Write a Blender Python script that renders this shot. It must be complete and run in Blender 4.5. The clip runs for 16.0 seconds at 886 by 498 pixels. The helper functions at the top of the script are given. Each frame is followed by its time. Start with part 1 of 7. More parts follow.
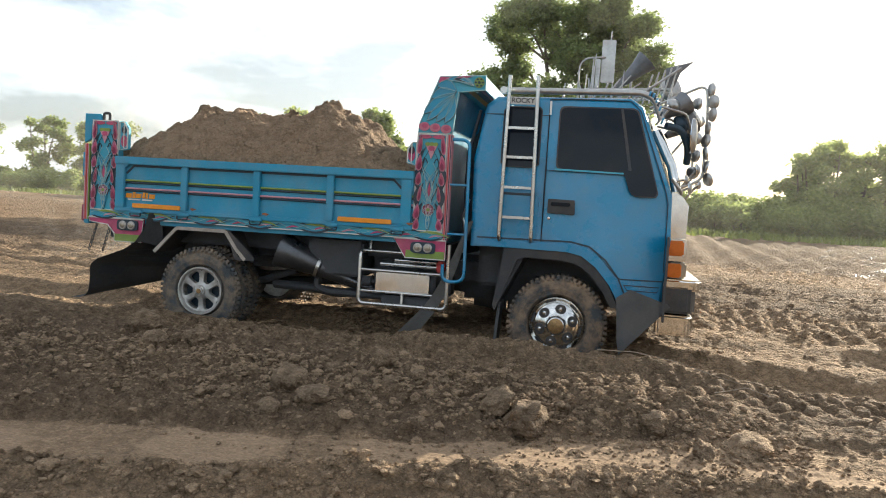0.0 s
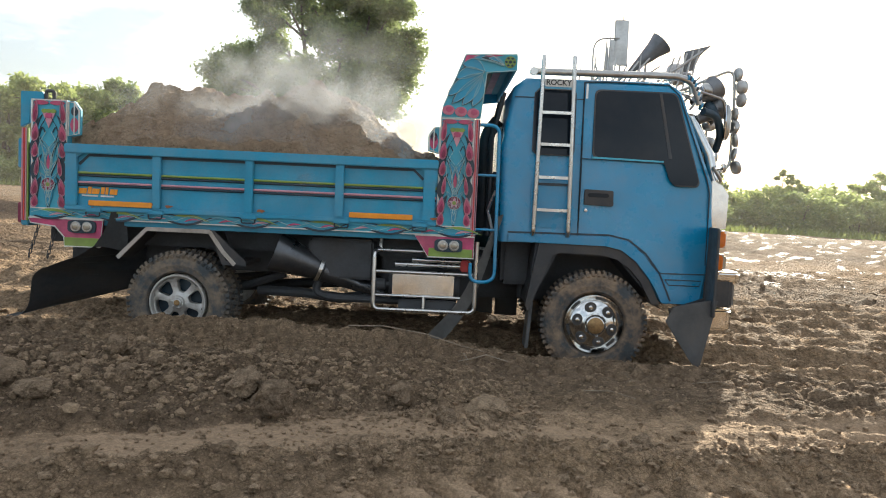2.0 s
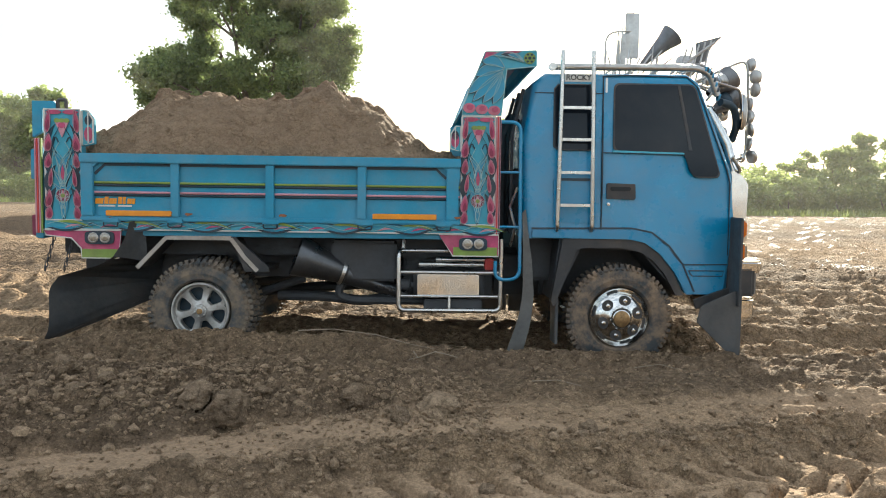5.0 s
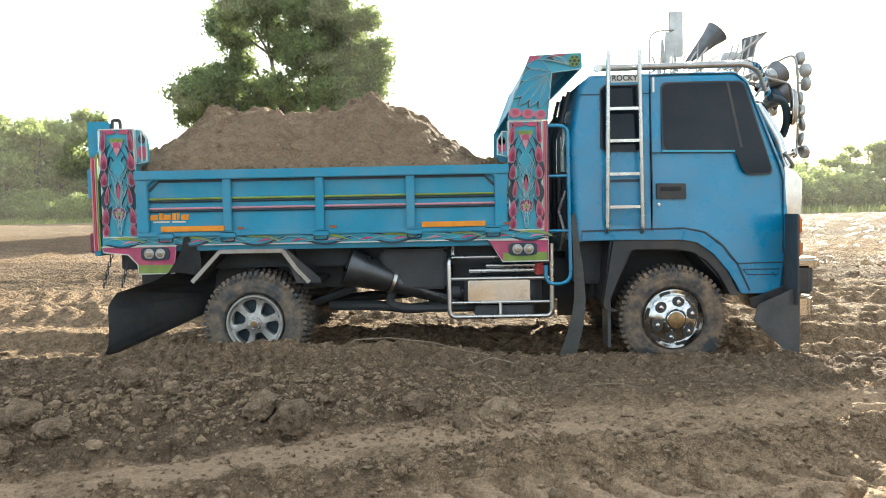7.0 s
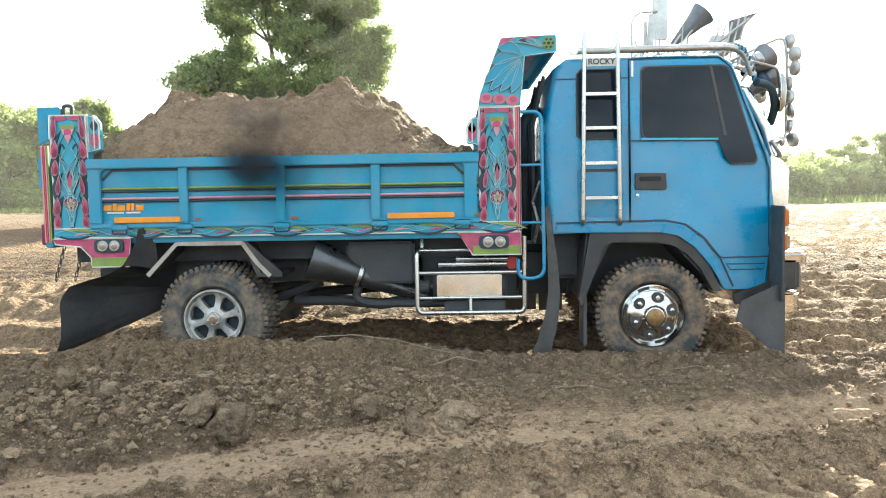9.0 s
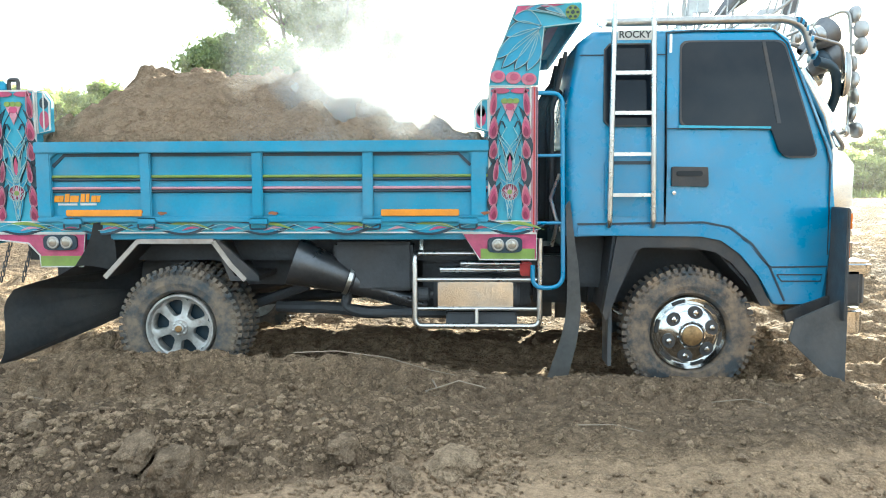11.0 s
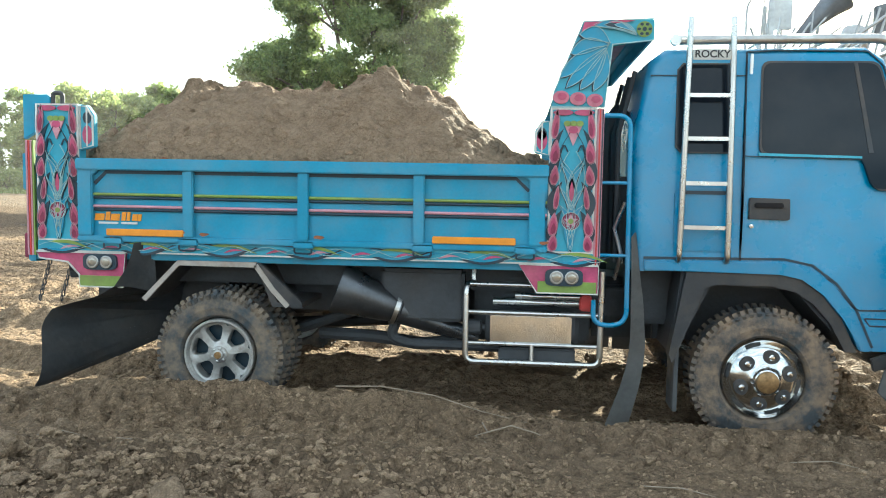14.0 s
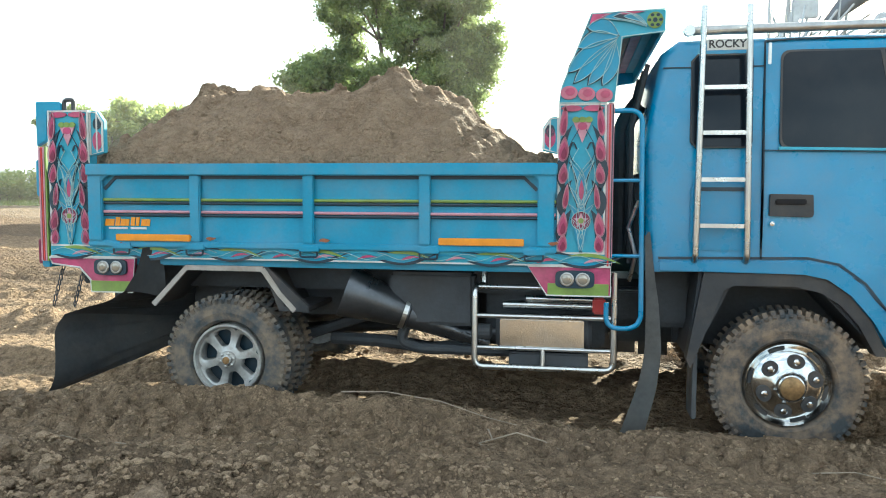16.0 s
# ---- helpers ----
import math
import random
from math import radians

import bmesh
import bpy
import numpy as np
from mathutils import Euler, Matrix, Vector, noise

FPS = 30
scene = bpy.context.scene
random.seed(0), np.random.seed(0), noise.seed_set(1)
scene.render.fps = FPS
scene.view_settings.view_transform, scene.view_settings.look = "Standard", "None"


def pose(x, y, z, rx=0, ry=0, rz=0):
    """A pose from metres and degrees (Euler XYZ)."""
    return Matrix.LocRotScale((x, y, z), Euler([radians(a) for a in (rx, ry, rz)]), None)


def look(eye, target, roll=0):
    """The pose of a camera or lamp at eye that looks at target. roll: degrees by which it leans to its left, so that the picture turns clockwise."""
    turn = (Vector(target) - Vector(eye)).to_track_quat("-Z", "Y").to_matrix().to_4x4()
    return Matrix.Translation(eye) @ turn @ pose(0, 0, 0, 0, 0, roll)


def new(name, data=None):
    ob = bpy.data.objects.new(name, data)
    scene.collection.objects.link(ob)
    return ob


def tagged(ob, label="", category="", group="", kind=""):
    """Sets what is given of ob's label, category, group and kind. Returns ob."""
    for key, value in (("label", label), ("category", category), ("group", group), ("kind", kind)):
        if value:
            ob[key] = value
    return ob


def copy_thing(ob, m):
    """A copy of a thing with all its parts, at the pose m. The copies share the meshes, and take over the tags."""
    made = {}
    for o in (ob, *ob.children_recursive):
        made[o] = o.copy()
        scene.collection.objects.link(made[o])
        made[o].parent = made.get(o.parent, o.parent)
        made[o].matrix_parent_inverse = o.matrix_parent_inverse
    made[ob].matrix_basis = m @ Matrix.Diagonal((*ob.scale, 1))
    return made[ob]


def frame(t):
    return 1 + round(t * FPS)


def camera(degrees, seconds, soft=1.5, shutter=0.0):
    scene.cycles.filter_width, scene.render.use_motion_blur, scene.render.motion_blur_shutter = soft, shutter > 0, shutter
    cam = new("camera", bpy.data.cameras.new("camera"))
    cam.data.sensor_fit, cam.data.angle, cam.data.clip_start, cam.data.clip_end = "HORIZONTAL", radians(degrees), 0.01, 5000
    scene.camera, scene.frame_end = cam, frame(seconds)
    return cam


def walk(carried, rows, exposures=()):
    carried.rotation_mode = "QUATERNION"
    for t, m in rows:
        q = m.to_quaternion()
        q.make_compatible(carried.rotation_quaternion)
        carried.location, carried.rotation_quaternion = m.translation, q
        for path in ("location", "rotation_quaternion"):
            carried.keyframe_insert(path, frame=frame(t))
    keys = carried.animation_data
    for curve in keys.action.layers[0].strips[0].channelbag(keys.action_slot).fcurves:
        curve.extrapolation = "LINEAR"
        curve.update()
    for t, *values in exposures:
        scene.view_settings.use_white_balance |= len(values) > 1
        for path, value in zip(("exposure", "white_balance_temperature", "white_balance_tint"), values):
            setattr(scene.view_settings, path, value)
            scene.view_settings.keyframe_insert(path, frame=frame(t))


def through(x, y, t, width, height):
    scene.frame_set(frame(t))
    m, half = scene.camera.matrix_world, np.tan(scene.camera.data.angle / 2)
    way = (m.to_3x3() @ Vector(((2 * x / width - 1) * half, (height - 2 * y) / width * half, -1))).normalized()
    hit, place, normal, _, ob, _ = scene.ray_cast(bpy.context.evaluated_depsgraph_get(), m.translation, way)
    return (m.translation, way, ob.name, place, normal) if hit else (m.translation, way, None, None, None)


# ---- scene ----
# seconds, stops, kelvin, tint: the clip's camera brightens and cools on the way
EXPOSURES = [(0.0, 1.55, 6200, 7), (3.2, 1.65, 6150, 6), (5.5, 1.80, 6150, 4), (6.4, 1.88, 6120, 3), (7.0, 2.15, 6100, 2), (8.7, 2.5, 6050, 1), (10.8, 2.72, 5750, -3), (12.5, 2.46, 5750, -3), (16.0, 2.35, 5750, -3)]
cam = camera(58.5, 16.0, soft=1.0, shutter=0.25)
PATH = [
    (0, (-0.588, 0.107, 1.285), (-1.249, 1.992, 1.167), 3.1),
    (0.5, (-0.568, 0.12, 1.282), (-1.086, 2.049, 1.173), 3.1),
    (1, (-0.547, 0.139, 1.277), (-0.925, 2.1, 1.17), 3.1),
    (1.5, (-0.528, 0.156, 1.271), (-0.75, 2.14, 1.149), 3.1),
    (2, (-0.515, 0.167, 1.265), (-0.589, 2.162, 1.13), 3.4),
    (2.5, (-0.496, 0.187, 1.266), (-0.484, 2.182, 1.132), 3.4),
    (3, (-0.488, 0.205, 1.262), (-0.409, 2.2, 1.136), 3.3),
    (3.2, (-0.482, 0.208, 1.264), (-0.385, 2.201, 1.139), 3.1),
    (5.3, (-0.53, 0.068, 1.312), (-0.485, 2.062, 1.167), 0.2),
    (5.5, (-0.542, 0.078, 1.313), (-0.514, 2.072, 1.17), -0.2),
    (6, (-0.597, 0.075, 1.306), (-0.602, 2.071, 1.172), -0.7),
    (6.5, (-0.616, 0.075, 1.301), (-0.637, 2.071, 1.173), -1.0),
    (7, (-0.626, 0.073, 1.294), (-0.652, 2.069, 1.172), -1.1),
    (7.5, (-0.628, 0.085, 1.291), (-0.64, 2.08, 1.155), -1.1),
    (8, (-0.553, 0.186, 1.283), (-0.579, 2.181, 1.136), -1.1),
    (8.5, (-0.417, 0.295, 1.288), (-0.454, 2.289, 1.143), -1.0),
    (8.7, (-0.383, 0.311, 1.294), (-0.422, 2.305, 1.148), -1.0),
    (10.8, (-0.299, 1.09, 1.298), (-0.375, 3.081, 1.124), -0.4),
    (11, (-0.297, 1.156, 1.326), (-0.375, 3.147, 1.148), -0.2),
    (11.5, (-0.354, 1.321, 1.349), (-0.437, 3.311, 1.164), 0.3),
    (12, (-0.423, 1.432, 1.384), (-0.509, 3.423, 1.207), 0.8),
    (12.5, (-0.414, 1.477, 1.412), (-0.517, 3.466, 1.237), 0.9),
    (13, (-0.378, 1.489, 1.434), (-0.509, 3.477, 1.265), 1.1),
    (13.5, (-0.357, 1.469, 1.441), (-0.518, 3.456, 1.275), 1.1),
    (14, (-0.35, 1.466, 1.44), (-0.548, 3.45, 1.275), 1.0),
    (14.5, (-0.339, 1.468, 1.435), (-0.573, 3.447, 1.266), 0.9),
    (15, (-0.31, 1.489, 1.43), (-0.577, 3.464, 1.263), 0.6),
    (15.5, (-0.212, 1.525, 1.409), (-0.507, 3.497, 1.252), 0.5),
    (16, (-0.127, 1.604, 1.402), (-0.449, 3.572, 1.255), 0.2),
]
walk(cam, [(t, look(eye, target, roll)) for t, eye, target, roll in PATH], exposures=EXPOSURES)

# ---- world, sun ----
SUN_AZ, SUN_EL = 19.0, 21.0
world = bpy.data.worlds.new("sky")
scene.world = world
world.use_nodes = True
wn, wl = world.node_tree.nodes, world.node_tree.links
wn.clear()
w_out = wn.new("ShaderNodeOutputWorld")
w_bg = wn.new("ShaderNodeBackground")
w_sky = wn.new("ShaderNodeTexSky")
w_sky.sky_type = "NISHITA"
w_sky.sun_disc = False
w_sky.sun_elevation, w_sky.sun_rotation = radians(SUN_EL), radians(SUN_AZ)
w_sky.dust_density, w_sky.air_density = 3.0, 1.0
w_tc = wn.new("ShaderNodeTexCoord")
w_map = wn.new("ShaderNodeMapping")
w_map.inputs["Scale"].default_value = (1.6, 1.6, 5.0)
w_noise = wn.new("ShaderNodeTexNoise")
w_noise.inputs["Scale"].default_value = 1.7
w_noise.inputs["Detail"].default_value = 7.0
w_noise.inputs["Roughness"].default_value = 0.6
w_ramp = wn.new("ShaderNodeValToRGB")
w_ramp.color_ramp.elements[0].position, w_ramp.color_ramp.elements[0].color = 0.42, (1.8, 1.95, 2.1, 1)
w_ramp.color_ramp.elements[1].position, w_ramp.color_ramp.elements[1].color = 0.66, (7.5, 7.45, 7.3, 1)
w_mix = wn.new("ShaderNodeMix")
w_mix.data_type = "RGBA"
w_mix.inputs["Factor"].default_value = 0.68
wl.new(w_tc.outputs["Generated"], w_map.inputs["Vector"])
wl.new(w_map.outputs["Vector"], w_noise.inputs["Vector"])
wl.new(w_noise.outputs["Fac"], w_ramp.inputs["Fac"])
wl.new(w_sky.outputs["Color"], w_mix.inputs["A"])
wl.new(w_ramp.outputs["Color"], w_mix.inputs["B"])
wl.new(w_mix.outputs["Result"], w_bg.inputs["Color"])
w_bg.inputs["Strength"].default_value = 0.10
wl.new(w_bg.outputs["Background"], w_out.inputs["Surface"])

sun_data = bpy.data.lights.new("sun", "SUN")
sun_data.energy, sun_data.angle, sun_data.color = 3.8, radians(0.6), (1.0, 0.88, 0.70)
sun = new("sun", sun_data)
sun_dir = Vector((math.sin(radians(SUN_AZ)) * math.cos(radians(SUN_EL)), math.cos(radians(SUN_AZ)) * math.cos(radians(SUN_EL)), math.sin(radians(SUN_EL))))
sun.matrix_world = look(sun_dir * 60, (0, 0, 0))


# ---- materials ----
def material(name, colour, rough=0.6, metal=0.0, vary=0.25, scale=6.0, bump=0.0, bump_scale=60.0, dust=0.0, dust_colour=(0.30, 0.22, 0.15), coat=0.0, fine=0.0, dust_scale=3.1):
    """A surface with stains at a large scale, grain at a small one, dust in patches and a fine relief."""
    m = bpy.data.materials.new(name)
    m.use_nodes = True
    n, l = m.node_tree.nodes, m.node_tree.links
    b = n["Principled BSDF"]
    b.inputs["Roughness"].default_value, b.inputs["Metallic"].default_value = rough, metal
    b.inputs["Coat Weight"].default_value = coat
    tc = n.new("ShaderNodeTexCoord")
    big, small = n.new("ShaderNodeTexNoise"), n.new("ShaderNodeTexNoise")
    big.inputs["Scale"].default_value, big.inputs["Detail"].default_value = scale, 6
    small.inputs["Scale"].default_value, small.inputs["Detail"].default_value = bump_scale, 5
    l.new(tc.outputs["Object"], big.inputs["Vector"]), l.new(tc.outputs["Object"], small.inputs["Vector"])
    add = n.new("ShaderNodeMath")
    add.operation = "MULTIPLY_ADD"
    add.inputs[1].default_value = 0.4 + fine
    l.new(small.outputs["Fac"], add.inputs[0]), l.new(big.outputs["Fac"], add.inputs[2])
    ramp = n.new("ShaderNodeMapRange")
    ramp.inputs["From Min"].default_value, ramp.inputs["From Max"].default_value = 0.4, 1.0 + fine
    ramp.inputs["To Min"].default_value, ramp.inputs["To Max"].default_value = 1 - vary, 1 + vary
    l.new(add.outputs[0], ramp.inputs["Value"])
    mul = n.new("ShaderNodeMix")
    mul.data_type, mul.blend_type = "RGBA", "MULTIPLY"
    mul.inputs["Factor"].default_value = 1
    mul.inputs["A"].default_value = (*colour, 1)
    l.new(ramp.outputs["Result"], mul.inputs["B"])
    out = mul.outputs["Result"]
    if dust > 0:
        patch = n.new("ShaderNodeTexNoise")
        patch.inputs["Scale"].default_value, patch.inputs["Detail"].default_value = dust_scale, 9
        patch.inputs["Roughness"].default_value = 0.65
        l.new(tc.outputs["Object"], patch.inputs["Vector"])
        cut = n.new("ShaderNodeMapRange")
        cut.inputs["From Min"].default_value, cut.inputs["From Max"].default_value = 0.42, 0.75
        cut.inputs["To Max"].default_value = min(0.95, dust)
        if dust > 1:
            cut.inputs["From Min"].default_value, cut.inputs["From Max"].default_value = 0.40, 0.62
        l.new(patch.outputs["Fac"], cut.inputs["Value"])
        mix = n.new("ShaderNodeMix")
        mix.data_type = "RGBA"
        mix.inputs["B"].default_value = (*dust_colour, 1)
        l.new(cut.outputs["Result"], mix.inputs["Factor"]), l.new(out, mix.inputs["A"])
        out = mix.outputs["Result"]
        radd = n.new("ShaderNodeMath")
        radd.operation, radd.use_clamp = "ADD", True
        radd.inputs[1].default_value = rough
        l.new(cut.outputs["Result"], radd.inputs[0]), l.new(radd.outputs[0], b.inputs["Roughness"])
    l.new(out, b.inputs["Base Color"])
    if bump > 0:
        bp = n.new("ShaderNodeBump")
        bp.inputs["Strength"].default_value, bp.inputs["Distance"].default_value = min(1, bump), 0.01
        l.new(small.outputs["Fac"], bp.inputs["Height"]), l.new(bp.outputs["Normal"], b.inputs["Normal"])
    return m


def soil_material(name, pale, dark, wet=False, crisp=1.0):
    """Earth: pale dried mud and darker loose soil by the sheet's 'loose' value and by noise, with grain, and puddles where it is wet."""
    m = bpy.data.materials.new(name)
    m.use_nodes = True
    n, l = m.node_tree.nodes, m.node_tree.links
    b = n["Principled BSDF"]
    b.inputs["Specular IOR Level"].default_value = 0.12
    tc = n.new("ShaderNodeTexCoord")

    def tex(s, d=8, r=0.6):
        t = n.new("ShaderNodeTexNoise")
        t.inputs["Scale"].default_value, t.inputs["Detail"].default_value, t.inputs["Roughness"].default_value = s, d, r
        l.new(tc.outputs["Object"], t.inputs["Vector"])
        return t.outputs["Fac"]

    def math_node(op, a, c, d=None, clamp=False):
        k = n.new("ShaderNodeMath")
        k.operation, k.use_clamp = op, clamp
        for i, v in enumerate((a, c, d)):
            if v is None:
                continue
            if isinstance(v, (int, float)):
                k.inputs[i].default_value = v
            else:
                l.new(v, k.inputs[i])
        return k.outputs[0]

    at = n.new("ShaderNodeAttribute")
    at.attribute_name = "loose"
    large, mid, grain = tex(0.9), tex(7.0), tex(55.0, 6, 0.7)
    f = math_node("MULTIPLY_ADD", mid, 0.65, math_node("MULTIPLY_ADD", large, 0.7, -0.56))
    # rolled ground is paler, finer and smoother
    ev = n.new("ShaderNodeAttribute")
    ev.attribute_name = "rolled"
    even = ev.outputs["Fac"]
    rough = math_node("SUBTRACT", 1.0, even)
    f = math_node("MULTIPLY", f, math_node("MULTIPLY_ADD", rough, 0.5, 0.5))
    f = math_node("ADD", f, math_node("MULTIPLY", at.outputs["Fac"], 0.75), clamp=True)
    mix = n.new("ShaderNodeMix")
    mix.data_type = "RGBA"
    mix.inputs["A"].default_value, mix.inputs["B"].default_value = (*pale, 1), (*dark, 1)
    l.new(f, mix.inputs["Factor"])
    g = n.new("ShaderNodeMapRange")
    g.inputs["From Min"].default_value, g.inputs["From Max"].default_value = 0.3, 0.7
    g.inputs["To Min"].default_value, g.inputs["To Max"].default_value = 1 - 0.42 * crisp, 1 + 0.38 * crisp
    l.new(grain, g.inputs["Value"])
    mul = n.new("ShaderNodeMix")
    mul.data_type, mul.blend_type = "RGBA", "MULTIPLY"
    mul.inputs["Factor"].default_value = 1
    l.new(mix.outputs["Result"], mul.inputs["A"]), l.new(g.outputs["Result"], mul.inputs["B"])
    b.inputs["Roughness"].default_value = 0.9
    if wet:
        wat = n.new("ShaderNodeAttribute")
        wat.attribute_name = "wet"
        pud = n.new("ShaderNodeMapRange")
        pud.inputs["From Min"].default_value, pud.inputs["From Max"].default_value = 0.64, 0.70
        l.new(math_node("MULTIPLY", math_node("ADD", large, math_node("MULTIPLY", mid, 0.25)), math_node("MULTIPLY", wat.outputs["Fac"], 0.92)), pud.inputs["Value"])
        rr = n.new("ShaderNodeMapRange")
        rr.inputs["To Min"].default_value, rr.inputs["To Max"].default_value = 0.9, 0.12
        l.new(pud.outputs["Result"], rr.inputs["Value"]), l.new(rr.outputs["Result"], b.inputs["Roughness"])
    # clumps of two sizes with cracks between them
    warp = n.new("ShaderNodeVectorMath")
    warp.operation = "MULTIPLY_ADD"
    wn3 = n.new("ShaderNodeTexNoise")
    wn3.inputs["Scale"].default_value = 9.0
    l.new(tc.outputs["Object"], wn3.inputs["Vector"])
    warp.inputs[1].default_value = (0.09, 0.09, 0.09)
    l.new(wn3.outputs["Color"], warp.inputs[0]), l.new(tc.outputs["Object"], warp.inputs[2])

    def clump(s):
        v = n.new("ShaderNodeTexVoronoi")
        v.feature = "F1"
        v.inputs["Scale"].default_value = s
        l.new(warp.outputs[0], v.inputs["Vector"])
        return v

    c1, c2 = clump(15.0), clump(46.0)
    clods = math_node("MULTIPLY_ADD", c2.outputs["Distance"], 0.35, c1.outputs["Distance"])
    # own tone per clump, shade painted into the creases, pale grit on top
    own = n.new("ShaderNodeMapRange")
    own.inputs["To Min"].default_value, own.inputs["To Max"].default_value = 0.88, 1.13
    l.new(c1.outputs["Color"], own.inputs["Value"])
    own2 = n.new("ShaderNodeMapRange")
    own2.inputs["To Min"].default_value, own2.inputs["To Max"].default_value = 0.88, 1.14
    l.new(c2.outputs["Color"], own2.inputs["Value"])
    crease_shade = n.new("ShaderNodeMapRange")
    crease_shade.inputs["From Min"].default_value, crease_shade.inputs["From Max"].default_value = 0.42, 0.72
    crease_shade.inputs["To Min"].default_value, crease_shade.inputs["To Max"].default_value = 1.05, 0.74
    l.new(c1.outputs["Distance"], crease_shade.inputs["Value"])
    grit = n.new("ShaderNodeMapRange")
    grit.inputs["From Min"].default_value, grit.inputs["From Max"].default_value = 0.35, 0.65
    grit.inputs["To Min"].default_value, grit.inputs["To Max"].default_value = 0.70, 1.28
    l.new(tex(150.0, 3, 0.7), grit.inputs["Value"])
    tone = math_node("MULTIPLY", math_node("MULTIPLY", own.outputs["Result"], own2.outputs["Result"]), math_node("MULTIPLY", crease_shade.outputs["Result"], grit.outputs["Result"]))
    last = n.new("ShaderNodeMix")
    last.data_type, last.blend_type = "RGBA", "MULTIPLY"
    last.inputs["Factor"].default_value = 1
    # fine dry cracks and chipped crumbs, with crack shade painted as dark lines
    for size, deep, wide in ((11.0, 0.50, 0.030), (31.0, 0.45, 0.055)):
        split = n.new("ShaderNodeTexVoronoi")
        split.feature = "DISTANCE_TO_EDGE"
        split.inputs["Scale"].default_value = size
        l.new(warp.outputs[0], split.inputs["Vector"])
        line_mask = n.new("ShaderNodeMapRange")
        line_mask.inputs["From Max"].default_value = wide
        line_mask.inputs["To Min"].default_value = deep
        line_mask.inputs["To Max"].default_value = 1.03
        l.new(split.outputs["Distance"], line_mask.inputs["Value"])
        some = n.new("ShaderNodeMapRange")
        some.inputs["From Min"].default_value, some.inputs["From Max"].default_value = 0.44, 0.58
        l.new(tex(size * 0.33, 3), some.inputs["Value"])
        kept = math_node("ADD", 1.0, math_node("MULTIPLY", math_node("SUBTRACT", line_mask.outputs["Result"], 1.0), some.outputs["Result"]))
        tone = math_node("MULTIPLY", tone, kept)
    tone = math_node("ADD", 1.0, math_node("MULTIPLY", math_node("SUBTRACT", tone, 1.0), math_node("MULTIPLY_ADD", rough, 0.65, 0.35)))
    tone = math_node("MULTIPLY_ADD", math_node("SUBTRACT", tone, 1.0), crisp, 1.0)
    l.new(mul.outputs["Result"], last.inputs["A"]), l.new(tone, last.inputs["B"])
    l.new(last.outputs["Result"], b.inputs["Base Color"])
    bp = n.new("ShaderNodeBump")
    bp.inputs["Distance"].default_value = 0.075
    l.new(math_node("MULTIPLY_ADD", rough, 0.72, 0.28), bp.inputs["Strength"])
    rel = math_node("MULTIPLY_ADD", tex(4.5, 7, 0.65), 1.6, math_node("MULTIPLY_ADD", grain, 0.5, math_node("MULTIPLY", tex(18.0, 6), 0.9)))
    l.new(math_node("MULTIPLY_ADD", clods, -0.9, rel), bp.inputs["Height"])
    l.new(bp.outputs["Normal"], b.inputs["Normal"])
    return m


def leaf_material(name, dark, light, through=0.35):
    m = bpy.data.materials.new(name)
    m.use_nodes = True
    n, l = m.node_tree.nodes, m.node_tree.links
    b = n["Principled BSDF"]
    b.inputs["Roughness"].default_value = 0.5
    geo = n.new("ShaderNodeNewGeometry")
    info = n.new("ShaderNodeObjectInfo")
    mix = n.new("ShaderNodeMix")
    mix.data_type = "RGBA"
    mix.inputs["A"].default_value, mix.inputs["B"].default_value = (*dark, 1), (*light, 1)
    ad = n.new("ShaderNodeMath")
    ad.operation = "MULTIPLY_ADD"
    ad.inputs[1].default_value, ad.use_clamp = 0.7, True
    k = n.new("ShaderNodeMath")
    k.operation = "MULTIPLY"
    k.inputs[1].default_value = 0.35
    l.new(info.outputs["Random"], k.inputs[0])
    l.new(geo.outputs["Random Per Island"], ad.inputs[0]), l.new(k.outputs[0], ad.inputs[2])
    l.new(ad.outputs[0], mix.inputs["Factor"]), l.new(mix.outputs["Result"], b.inputs["Base Color"])
    tr = n.new("ShaderNodeBsdfTranslucent")
    l.new(mix.outputs["Result"], tr.inputs["Color"])
    sh = n.new("ShaderNodeMixShader")
    sh.inputs["Fac"].default_value = through
    l.new(b.outputs["BSDF"], sh.inputs[1]), l.new(tr.outputs["BSDF"], sh.inputs[2])
    l.new(sh.outputs["Shader"], n["Material Output"].inputs["Surface"])
    return m


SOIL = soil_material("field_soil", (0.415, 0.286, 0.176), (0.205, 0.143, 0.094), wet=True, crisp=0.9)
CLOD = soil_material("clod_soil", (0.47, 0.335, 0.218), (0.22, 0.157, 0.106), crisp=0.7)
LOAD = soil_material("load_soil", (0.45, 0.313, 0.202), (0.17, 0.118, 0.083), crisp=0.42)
BLUE = material("blue_paint", (0.009, 0.215, 0.405), 0.25, 0, 0.12, 2.2, 0.04, 90, dust=0.22, coat=0.3)
BLUE2 = material("bed_blue_paint", (0.017, 0.26, 0.42), 0.40, 0, 0.18, 3.0, 0.06, 70, dust=0.32)
PALEBLUE = material("pale_blue_paint", (0.05, 0.33, 0.45), 0.45, 0, 0.15, 8, dust=0.15)
NAVY = material("navy_paint", (0.008, 0.03, 0.05), 0.45, 0, 0.3, 9, dust=0.12)
PINK = material("pink_paint", (0.42, 0.055, 0.14), 0.5, 0, 0.35, 14, dust=0.3)
ROSE = material("dark_rose_paint", (0.20, 0.012, 0.055), 0.45, 0, 0.3, 14, dust=0.1)
